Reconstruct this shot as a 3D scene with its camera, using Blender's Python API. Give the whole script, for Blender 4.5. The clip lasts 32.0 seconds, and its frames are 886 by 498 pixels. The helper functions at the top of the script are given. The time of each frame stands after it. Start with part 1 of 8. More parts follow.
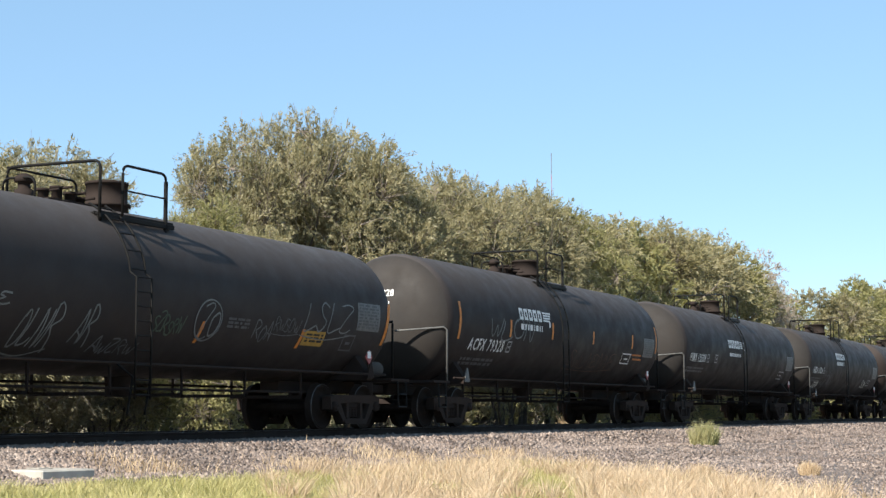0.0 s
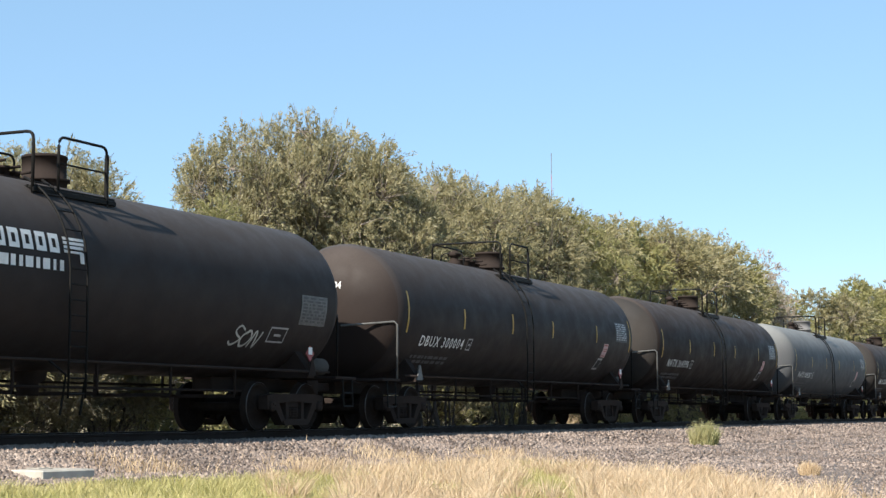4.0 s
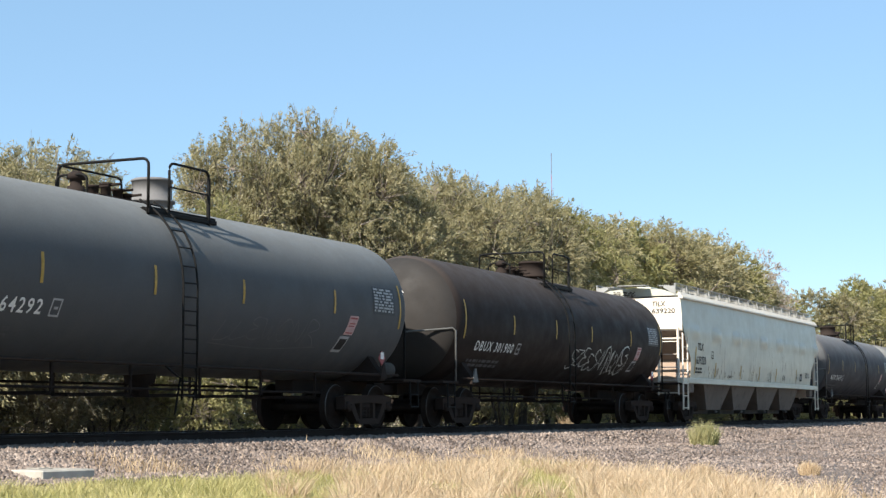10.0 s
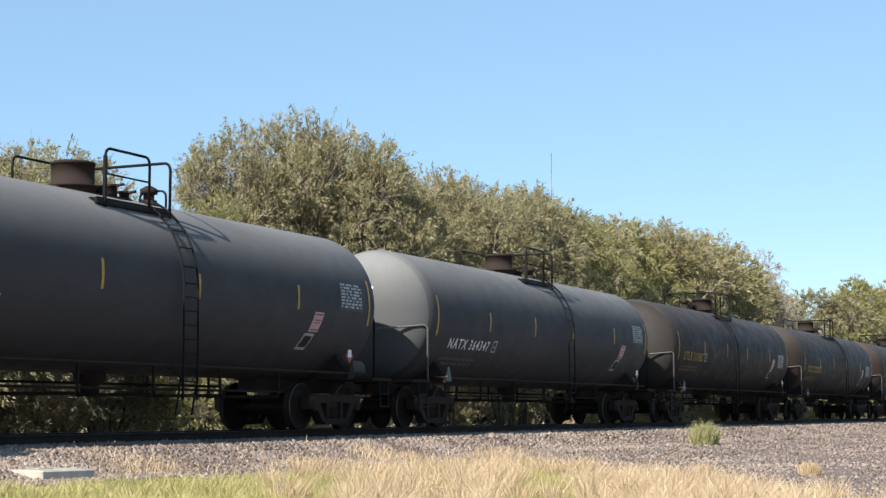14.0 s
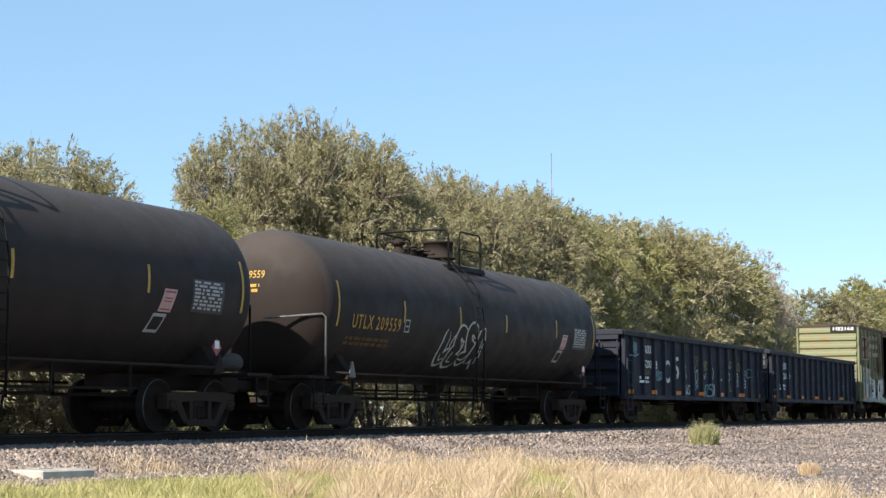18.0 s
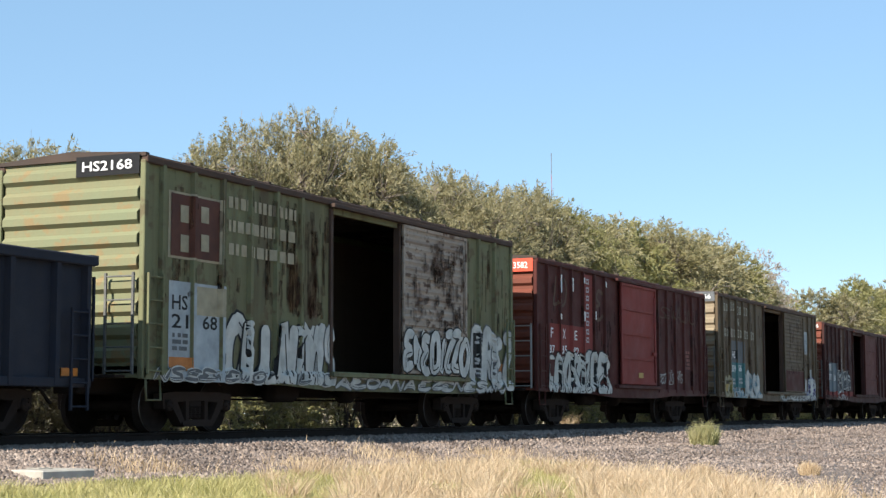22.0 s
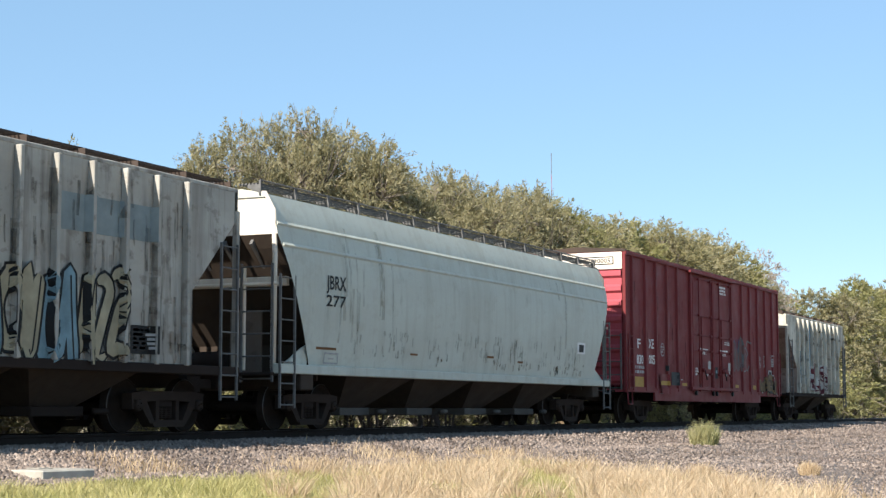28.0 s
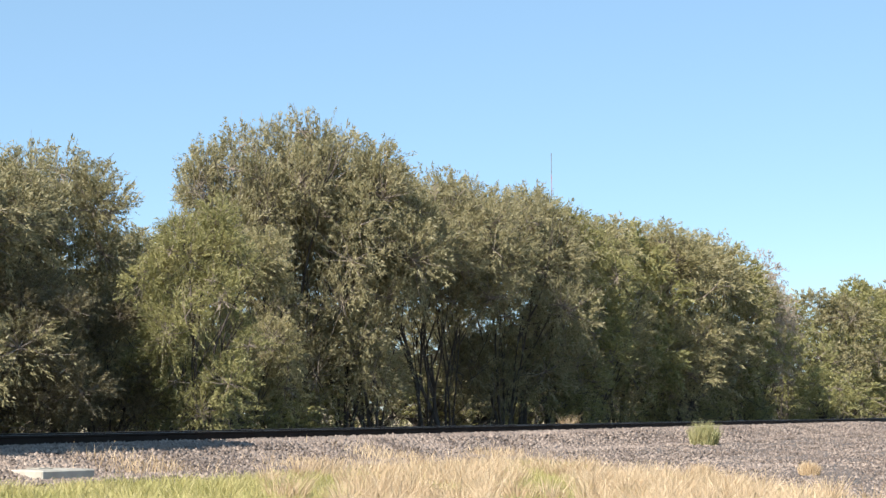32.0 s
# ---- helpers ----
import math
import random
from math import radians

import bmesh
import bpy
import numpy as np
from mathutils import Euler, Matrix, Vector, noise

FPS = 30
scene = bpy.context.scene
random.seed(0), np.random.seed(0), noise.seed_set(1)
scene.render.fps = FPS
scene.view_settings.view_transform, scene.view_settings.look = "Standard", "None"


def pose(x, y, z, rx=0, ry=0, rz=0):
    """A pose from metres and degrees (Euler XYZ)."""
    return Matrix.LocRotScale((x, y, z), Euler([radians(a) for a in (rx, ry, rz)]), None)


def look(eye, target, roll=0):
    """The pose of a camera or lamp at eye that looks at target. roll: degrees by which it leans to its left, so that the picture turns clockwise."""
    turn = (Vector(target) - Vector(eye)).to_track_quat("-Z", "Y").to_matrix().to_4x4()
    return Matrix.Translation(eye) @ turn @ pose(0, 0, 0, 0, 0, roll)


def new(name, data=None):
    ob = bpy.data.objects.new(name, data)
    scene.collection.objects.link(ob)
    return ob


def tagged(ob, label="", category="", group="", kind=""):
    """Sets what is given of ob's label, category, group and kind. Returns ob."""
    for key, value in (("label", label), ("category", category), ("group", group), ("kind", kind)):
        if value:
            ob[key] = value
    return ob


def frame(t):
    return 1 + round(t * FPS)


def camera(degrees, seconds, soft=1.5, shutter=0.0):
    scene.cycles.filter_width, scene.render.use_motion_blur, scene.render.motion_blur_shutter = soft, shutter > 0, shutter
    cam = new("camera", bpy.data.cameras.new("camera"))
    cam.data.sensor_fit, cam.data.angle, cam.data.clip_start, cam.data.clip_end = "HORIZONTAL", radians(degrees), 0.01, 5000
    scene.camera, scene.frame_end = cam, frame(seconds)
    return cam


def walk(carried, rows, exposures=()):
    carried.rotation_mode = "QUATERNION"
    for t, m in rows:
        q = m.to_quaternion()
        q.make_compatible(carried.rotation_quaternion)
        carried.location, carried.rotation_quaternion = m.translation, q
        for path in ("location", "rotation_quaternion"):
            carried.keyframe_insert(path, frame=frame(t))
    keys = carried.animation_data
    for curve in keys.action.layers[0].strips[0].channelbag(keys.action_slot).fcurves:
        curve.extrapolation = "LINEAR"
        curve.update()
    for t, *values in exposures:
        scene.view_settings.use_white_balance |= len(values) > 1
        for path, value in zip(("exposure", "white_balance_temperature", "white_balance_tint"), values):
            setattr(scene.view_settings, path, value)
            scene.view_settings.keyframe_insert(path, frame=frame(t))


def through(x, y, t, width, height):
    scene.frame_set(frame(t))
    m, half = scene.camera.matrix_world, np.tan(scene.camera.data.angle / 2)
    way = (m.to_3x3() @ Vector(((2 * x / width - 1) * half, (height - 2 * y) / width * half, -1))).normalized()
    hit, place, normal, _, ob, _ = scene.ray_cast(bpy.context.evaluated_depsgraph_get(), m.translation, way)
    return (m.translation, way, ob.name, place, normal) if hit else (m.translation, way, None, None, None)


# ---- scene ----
cam = camera(30.126, 32.0, soft=1.4)
EYE = Vector((0.0, -17.148, 0.326))
YAW, PITCH = radians(64.908), radians(5.689)
AIM = EYE + Vector((math.sin(YAW) * math.cos(PITCH), math.cos(YAW) * math.cos(PITCH), math.sin(PITCH)))
# the film camera closes its iris a little while the pale hoppers fill the picture
IRIS = ((0, 1.05), (9, 1.05), (10, 1.0), (11, 0.97), (12, 0.85), (13, 0.9), (14, 1.0), (17, 1.04), (20, 1.06), (22, 0.98), (24, 1.06), (28, 0.99), (29, 0.92), (30, 1.01), (31, 1.03), (32, 1.05))
walk(cam, [(0, look(EYE, AIM, -0.085)), (32, look(EYE, AIM, -0.085))], IRIS)

# ---- light: clear autumn day, sun ahead of the train and slightly behind it ----
SUN = Vector((-1.30, 0.22, 1.0)).normalized()
world = bpy.data.worlds.new("sky")
scene.world = world
world.use_nodes = True
wn = world.node_tree.nodes
sky = wn.new("ShaderNodeTexSky")
sky.sky_type, sky.sun_disc = "NISHITA", False
sky.sun_elevation, sky.sun_rotation = math.asin(SUN.z), math.atan2(SUN.x, SUN.y)
sky.air_density, sky.dust_density, sky.ozone_density = 1.0, 0.2, 2.9
sky.altitude = 1500
# thin even haze takes the contrast between zenith and horizon out of the sky
haze = wn.new("ShaderNodeMix")
haze.data_type = "RGBA"
haze.inputs[0].default_value = 0.5
haze.inputs[7].default_value = (2.15, 3.72, 5.15, 1)
world.node_tree.links.new(sky.outputs["Color"], haze.inputs[6])
world.node_tree.links.new(haze.outputs[2], wn["Background"].inputs["Color"])
wn["Background"].inputs["Strength"].default_value = 0.0895
sun = new("sun", bpy.data.lights.new("sun", "SUN"))
sun.data.energy, sun.data.angle, sun.data.color = 5.0, radians(0.53), (1.0, 0.94, 0.84)
sun.matrix_world = look(SUN * 200, (0, 0, 0))


# ---- materials ----
def nodes_of(name):
    m = bpy.data.materials.new(name)
    m.use_nodes = True
    nt = m.node_tree
    return m, nt, nt.nodes, nt.links, nt.nodes["Principled BSDF"]


def mixer(nt, fac, a, b):
    n = nt.nodes.new("ShaderNodeMix")
    n.data_type = "RGBA"
    for sock, val in ((n.inputs[0], fac), (n.inputs[6], a), (n.inputs[7], b)):
        if hasattr(val, "is_linked"):
            nt.links.new(val, sock)
        elif isinstance(val, (int, float)):
            sock.default_value = val
        else:
            sock.default_value = (*val, 1)
    return n.outputs[2]


def grain(nt, scale, stretch=(1, 1, 1), lo=0.35, hi=0.65, detail=4.0, seeded=True, rough=0.6):
    """A noise mask at a scale per metre, stretched, cut between lo and hi."""
    co = nt.nodes.new("ShaderNodeTexCoord")
    mp = nt.nodes.new("ShaderNodeMapping")
    mp.inputs["Scale"].default_value = stretch
    nt.links.new(co.outputs["Object"], mp.inputs["Vector"])
    if seeded:
        inf = nt.nodes.new("ShaderNodeObjectInfo")
        mul = nt.nodes.new("ShaderNodeMath")
        mul.operation = "MULTIPLY"
        mul.inputs[1].default_value = 37.0
        nt.links.new(inf.outputs["Random"], mul.inputs[0])
        nt.links.new(mul.outputs[0], mp.inputs["Location"])
    no = nt.nodes.new("ShaderNodeTexNoise")
    no.inputs["Scale"].default_value, no.inputs["Detail"].default_value = scale, detail
    no.inputs["Roughness"].default_value = rough
    nt.links.new(mp.outputs[0], no.inputs["Vector"])
    mr = nt.nodes.new("ShaderNodeMapRange")
    mr.inputs[1].default_value, mr.inputs[2].default_value = lo, hi
    nt.links.new(no.outputs["Fac"], mr.inputs[0])
    return mr.outputs[0]


def bumped(nt, bsdf, height, strength=0.2, distance=0.01):
    b = nt.nodes.new("ShaderNodeBump")
    b.inputs["Strength"].default_value, b.inputs["Distance"].default_value = strength, distance
    nt.links.new(height, b.inputs["Height"])
    nt.links.new(b.outputs[0], bsdf.inputs["Normal"])


def scaled(nt, sock, k):
    m = nt.nodes.new("ShaderNodeMath")
    m.operation = "MULTIPLY"
    m.inputs[1].default_value = k
    nt.links.new(sock, m.inputs[0])
    return m.outputs[0]


def paint(name, col, rough=0.5, grime=(0.10, 0.075, 0.055), amount=0.45, streak=0.5, patch=(0.0, 0.0, 0.0), patches=0.0, metal=0.0, spec=0.22, rust=0.0, rust_col=(0.20, 0.15, 0.095), flow=(1.3, 1.0, 0.10), lit_top=None):
    """Weathered vehicle paint: broad dirt, vertical streaks, flaked patches."""
    m, nt, ns, ln, bs = nodes_of(name)
    c = mixer(nt, scaled(nt, grain(nt, 0.9, (0.3, 1, 1), 0.3, 0.75), amount), col, grime)
    c = mixer(nt, scaled(nt, grain(nt, 5.0, (1.0, 1.0, 0.09), 0.5, 0.8), streak), c, grime)
    if lit_top:
        # upper half of a barrel: dust and light from above painted as one paler colour
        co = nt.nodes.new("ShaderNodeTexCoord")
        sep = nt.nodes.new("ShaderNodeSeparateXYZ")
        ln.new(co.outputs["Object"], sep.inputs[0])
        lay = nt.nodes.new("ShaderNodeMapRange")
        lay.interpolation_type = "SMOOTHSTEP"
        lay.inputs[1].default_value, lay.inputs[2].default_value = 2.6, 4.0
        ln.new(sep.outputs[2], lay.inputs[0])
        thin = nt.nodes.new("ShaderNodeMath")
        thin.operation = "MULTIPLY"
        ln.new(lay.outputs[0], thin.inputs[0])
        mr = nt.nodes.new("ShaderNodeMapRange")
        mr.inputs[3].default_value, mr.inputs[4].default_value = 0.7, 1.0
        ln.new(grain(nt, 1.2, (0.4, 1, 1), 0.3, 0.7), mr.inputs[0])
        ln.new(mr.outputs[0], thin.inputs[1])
        c = mixer(nt, thin.outputs[0], c, lit_top)
    if rust > 0:
        c = mixer(nt, scaled(nt, grain(nt, 0.8, flow, 0.52, 0.70, 5.0), rust), c, rust_col)
        c = mixer(nt, scaled(nt, grain(nt, 3.4, (1.0, 1.0, 0.45), 0.60, 0.70, 6.0), rust * 0.8), c, tuple(v * 0.5 for v in rust_col))
    if patches > 0:
        c = mixer(nt, scaled(nt, grain(nt, 2.3, (1, 1, 1.4), 0.56, 0.62, 7.0), patches), c, patch)
    c = mixer(nt, scaled(nt, grain(nt, 26.0, (1, 1, 1), 0.4, 0.8), 0.18), c, (col[0] * 0.55, col[1] * 0.55, col[2] * 0.55))
    ln.new(c, bs.inputs["Base Color"])
    r = nt.nodes.new("ShaderNodeMapRange")
    r.inputs[3].default_value, r.inputs[4].default_value = rough - 0.08, min(1, rough + 0.18)
    ln.new(grain(nt, 2.0, (1, 1, 1), 0.3, 0.7), r.inputs[0])
    ln.new(r.outputs[0], bs.inputs["Roughness"])
    bs.inputs["Metallic"].default_value = metal
    bs.inputs["Specular IOR Level"].default_value = spec
    bumped(nt, bs, grain(nt, 40.0, (1, 1, 1), 0.2, 0.8), 0.12, 0.004)
    return m


def plain(name, col, rough=0.6, metal=0.0, var=0.25, scale=9.0, spec=0.22):
    m, nt, ns, ln, bs = nodes_of(name)
    dark = tuple(v * (1 - var) for v in col)
    ln.new(mixer(nt, grain(nt, scale, (1, 1, 1), 0.3, 0.7), col, dark), bs.inputs["Base Color"])
    bs.inputs["Roughness"].default_value, bs.inputs["Metallic"].default_value = rough, metal
    bs.inputs["Specular IOR Level"].default_value = 0.5 if metal else spec
    bumped(nt, bs, grain(nt, scale * 6, (1, 1, 1), 0.2, 0.8), 0.1, 0.004)
    return m


def leafy(name, a, b, c, through=0.35):
    """Leaves: each one its own tint, light shining through."""
    m, nt, ns, ln, bs = nodes_of(name)
    ge = ns.new("ShaderNodeNewGeometry")
    ra = ns.new("ShaderNodeValToRGB")
    ra.color_ramp.elements[0].color, ra.color_ramp.elements[1].color = (*a, 1), (*c, 1)
    e = ra.color_ramp.elements.new(0.6)
    e.color = (*b, 1)
    ln.new(ge.outputs["Random Per Island"], ra.inputs[0])
    col = mixer(nt, scaled(nt, grain(nt, 0.75, (1, 1, 1), 0.40, 0.66), 0.6), ra.outputs[0], c)
    col = mixer(nt, scaled(nt, grain(nt, 0.4, (1, 1, 1), 0.45, 0.75), 0.5), col, a)
    ln.new(col, bs.inputs["Base Color"])
    bs.inputs["Roughness"].default_value = 0.55
    tr = ns.new("ShaderNodeBsdfTranslucent")
    ln.new(col, tr.inputs[0])
    mx = ns.new("ShaderNodeMixShader")
    mx.inputs[0].default_value = through
    ln.new(bs.outputs[0], mx.inputs[1])
    ln.new(tr.outputs[0], mx.inputs[2])
    ln.new(mx.outputs[0], ns["Material Output"].inputs["Surface"])
    return m


BLACK = paint("black_tank_paint", (0.0292, 0.0248, 0.0241), 0.55, (0.034, 0.0275, 0.025), 0.35, 0.02, spec=0.08, lit_top=(0.064, 0.056, 0.053))
FADEDBLACK = paint("faded_black_tank_paint", (0.036, 0.031, 0.030), 0.55, (0.044, 0.036, 0.033), 0.35, 0.02, spec=0.08, lit_top=(0.080, 0.071, 0.068))
BROWNBLACK = paint("browned_black_tank_paint", (0.0225, 0.0172, 0.0158), 0.58, (0.031, 0.0225, 0.0185), 0.45, 0.02, spec=0.08, lit_top=(0.066, 0.054, 0.048))
GREY = paint("grey_tank_paint", (0.078, 0.081, 0.086), 0.6, (0.088, 0.084, 0.078), 0.30, 0.03, spec=0.10, lit_top=(0.200, 0.203, 0.197))
DARKGREY = paint("dark_grey_tank_paint", (0.054, 0.0515, 0.056), 0.6, (0.058, 0.051, 0.050), 0.35, 0.03, spec=0.08, lit_top=(0.185, 0.180, 0.178))
HEADDIRT = paint("dusty_tank_head_paint", (0.027, 0.0245, 0.023), 0.65, (0.042, 0.033, 0.026), 0.5, 0.15)
UNDER = paint("grimy_black_underframe", (0.027, 0.021, 0.019), 0.85, (0.044, 0.033, 0.027), 0.5, 0.2, spec=0.04)
TRUCK = paint("dusty_cast_steel", (0.030, 0.0225, 0.0195), 0.9, (0.062, 0.045, 0.036), 0.6, 0.2, spec=0.03)
WHEELM = plain("brown_wheel_steel", (0.028, 0.021, 0.0175), 0.9, 0.0, spec=0.03)
TREAD = plain("polished_wheel_tread", (0.11, 0.105, 0.10), 0.48, 1.0, 0.3)
RAILSTEEL = paint("rusty_rail_steel", (0.022, 0.0145, 0.011), 0.85, (0.012, 0.008, 0.007), 0.6, 0.1)
RAILTOP = plain("worn_rail_head", (0.12, 0.11, 0.10), 0.5, 0.6, 0.3)
WHITE = plain("white_lettering", (0.74, 0.74, 0.72), 0.6, 0, 0.2)
PALEWHITE = plain("faded_white_lettering", (0.40, 0.40, 0.40), 0.6, 0, 0.35)
YELLOW = plain("yellow_reflective_strip", (0.46, 0.29, 0.06), 0.5, 0, 0.4)
ORANGE = plain("orange_reflective_strip", (0.62, 0.22, 0.04), 0.5, 0, 0.35)
GOLD = plain("ochre_lettering", (0.42, 0.25, 0.05), 0.6, 0, 0.3)
RED = plain("red_placard", (0.33, 0.085, 0.085), 0.55, 0, 0.3)
PINK = plain("sun_faded_pink_placard", (0.52, 0.34, 0.33), 0.55, 0, 0.3)
INK = plain("black_lettering", (0.012, 0.012, 0.013), 0.6, 0, 0.3)
HANDRAIL = plain("black_handrail_paint", (0.011, 0.0105, 0.010), 0.6, 0, 0.3, spec=0.1)
PALEIRON = plain("pale_handrail_paint", (0.15, 0.148, 0.14), 0.6, 0, 0.4)
SMALLPRINT = plain("dim_grey_print", (0.10, 0.10, 0.105), 0.6, 0, 0.4)
CONCRETE = plain("pale_concrete", (0.42, 0.39, 0.34), 0.85, 0, 0.3, 5)
TIMBER = paint("creosoted_tie", (0.05, 0.038, 0.03), 0.85, (0.11, 0.09, 0.075), 0.6, 0.2)
BARK = paint("dark_bark", (0.055, 0.045, 0.038), 0.9, (0.13, 0.115, 0.10), 0.6, 0.4)
LEAF = leafy("olive_leaves", (0.169, 0.153, 0.071), (0.269, 0.242, 0.117), (0.418, 0.369, 0.221), 0.42)
LEAFDARK = leafy("dark_brown_green_leaves", (0.096, 0.084, 0.043), (0.156, 0.134, 0.069), (0.271, 0.231, 0.135), 0.38)
LEAFGREEN = leafy("green_leaves", (0.165, 0.162, 0.057), (0.262, 0.249, 0.093), (0.395, 0.363, 0.167), 0.42)
LEAFDRY = leafy("yellowing_leaves", (0.203, 0.185, 0.080), (0.305, 0.273, 0.125), (0.463, 0.402, 0.232), 0.40)
LEAFPALE = leafy("pale_dry_pinkish_leaves", (0.26, 0.215, 0.165), (0.36, 0.30, 0.235), (0.48, 0.41, 0.33), 0.35)
GRASSDRY = leafy("dry_straw_grass", (0.30, 0.205, 0.115), (0.50, 0.365, 0.215), (0.70, 0.55, 0.375), 0.3)
GRASSGREEN = leafy("yellow_green_grass", (0.20, 0.20, 0.055), (0.36, 0.335, 0.105), (0.58, 0.49, 0.24), 0.3)
WEED = leafy("grey_green_weed", (0.20, 0.205, 0.08), (0.32, 0.305, 0.13), (0.50, 0.44, 0.25), 0.3)


# ---- geometry helpers ----
class Geo:
    """Collects the corners and faces of one mesh."""

    def __init__(self):
        self.v, self.f, self.mi, self.smooth = [], [], [], []

    def add(self, verts, faces, mi=0, smooth=False):
        o = len(self.v)
        self.v += [tuple(p) for p in verts]
        for fc in faces:
            self.f.append([i + o for i in fc])
            self.mi.append(mi)
            self.smooth.append(smooth)
        return self

    def box(self, x0, x1, y0, y1, z0, z1, c=0.0, mi=0):
        """A block with chamfered edges."""
        if c <= 0:
            P = [(x, y, z) for x in (x0, x1) for y in (y0, y1) for z in (z0, z1)]
            return self.add(P, [(0, 1, 3, 2), (4, 6, 7, 5), (0, 4, 5, 1), (2, 3, 7, 6), (0, 2, 6, 4), (1, 5, 7, 3)], mi)
        lo, hi, P = (x0, y0, z0), (x1, y1, z1), []
        for k in range(8):
            s = ((k >> 2) & 1, (k >> 1) & 1, k & 1)
            for ax in range(3):
                q = []
                for a in range(3):
                    v = hi[a] if s[a] else lo[a]
                    if a != ax:
                        v += -c if s[a] else c
                    q.append(v)
                P.append(tuple(q))
        F = []
        for ax in range(3):
            o1, o2 = [a for a in range(3) if a != ax]
            for side in (0, 1):
                ring = []
                for s1, s2 in ((0, 0), (0, 1), (1, 1), (1, 0)):
                    s = [0, 0, 0]
                    s[ax], s[o1], s[o2] = side, s1, s2
                    ring.append((s[0] * 4 + s[1] * 2 + s[2]) * 3 + ax)
                F.append(ring if (side == 0) == (ax != 1) else ring[::-1])
            for s1 in (0, 1):
                for s2 in (0, 1):
                    s = [0, 0, 0]
                    s[o1], s[o2] = s1, s2
                    a = s[0] * 4 + s[1] * 2 + s[2]
                    s[ax] = 1
                    b = s[0] * 4 + s[1] * 2 + s[2]
                    F.append((a * 3 + o1, b * 3 + o1, b * 3 + o2, a * 3 + o2))
        for k in range(8):
            F.append((k * 3, k * 3 + 1, k * 3 + 2))
        return self.add(P, F, mi)

    def tube(self, pts, r, n=6, mi=0, r2=None, caps=True):
        """A round bar along a line of points."""
        pts = [Vector(p) for p in pts]
        rings, N = [], len(pts)
        for i, p in enumerate(pts):
            d = (pts[min(i + 1, N - 1)] - pts[max(i - 1, 0)]).normalized()
            a = d.orthogonal().normalized() if abs(d.z) > 0.95 else d.cross(Vector((0, 0, 1))).normalized()
            b = d.cross(a)
            rr = r if r2 is None else r + (r2 - r) * i / (N - 1)
            rings.append([p + (a * math.cos(2 * math.pi * k / n) + b * math.sin(2 * math.pi * k / n)) * rr for k in range(n)])
        F = []
        for i in range(N - 1):
            for k in range(n):
                F.append((i * n + k, i * n + (k + 1) % n, (i + 1) * n + (k + 1) % n, (i + 1) * n + k))
        if caps:
            F += [tuple(range(n))[::-1], tuple(range((N - 1) * n, N * n))]
        return self.add([q for ring in rings for q in ring], F, mi, n > 5)

    def lathe(self, prof, origin, axis="x", n=24, mi=0, smooth=True, mis=None):
        """Turns a profile of (along, radius) round an axis through the origin."""
        V, F, M = [], [], []
        for a, r in prof:
            for k in range(n):
                c, s = math.cos(2 * math.pi * k / n) * r, math.sin(2 * math.pi * k / n) * r
                p = {"x": (a, c, s), "y": (c, a, s), "z": (c, s, a)}[axis]
                V.append((p[0] + origin[0], p[1] + origin[1], p[2] + origin[2]))
        o = len(self.v)
        self.v += V
        for i in range(len(prof) - 1):
            for k in range(n):
                self.f.append([o + i * n + k, o + i * n + (k + 1) % n, o + (i + 1) * n + (k + 1) % n, o + (i + 1) * n + k])
                self.mi.append(mis[i] if mis else mi)
                self.smooth.append(smooth)
        return self

    def prism(self, outline, y0, y1, mi=0, plane="xz"):
        """A flat outline given depth. plane xz: depth along y; yz: depth along x; xy: along z."""
        n = len(outline)
        put = {"xz": lambda a, b, d: (a, d, b), "yz": lambda a, b, d: (d, a, b), "xy": lambda a, b, d: (a, b, d)}[plane]
        V = [put(a, b, y0) for a, b in outline] + [put(a, b, y1) for a, b in outline]
        F = [tuple(range(n)), tuple(range(n, 2 * n))[::-1]] + [(i, i + n, (i + 1) % n + n, (i + 1) % n) for i in range(n)]
        return self.add(V, F, mi)

    def mesh(self, name, mats):
        me = bpy.data.meshes.new(name)
        me.from_pydata(self.v, [], self.f)
        for m in mats if isinstance(mats, (list, tuple)) else [mats]:
            me.materials.append(m)
        me.polygons.foreach_set("material_index", self.mi)
        me.polygons.foreach_set("use_smooth", self.smooth)
        bm = bmesh.new()
        bm.from_mesh(me)
        bmesh.ops.recalc_face_normals(bm, faces=bm.faces)
        bm.to_mesh(me)
        bm.free()
        return me


def part(name, geo, mats, parent, label="", at=None):
    """One mesh object under a thing or a part; geo is a Geo or a mesh to share."""
    ob = new(name, geo.mesh(name, mats) if isinstance(geo, Geo) else geo)
    ob.parent = parent
    if at is not None:
        ob.matrix_basis = at
    if label:
        ob["label"] = label
    return ob


def thing(name, label, category, group="", at=None):
    ob = new(name)
    ob.empty_display_size = 0.3
    if at is not None:
        ob.matrix_basis = at
    return tagged(ob, label, category, group)


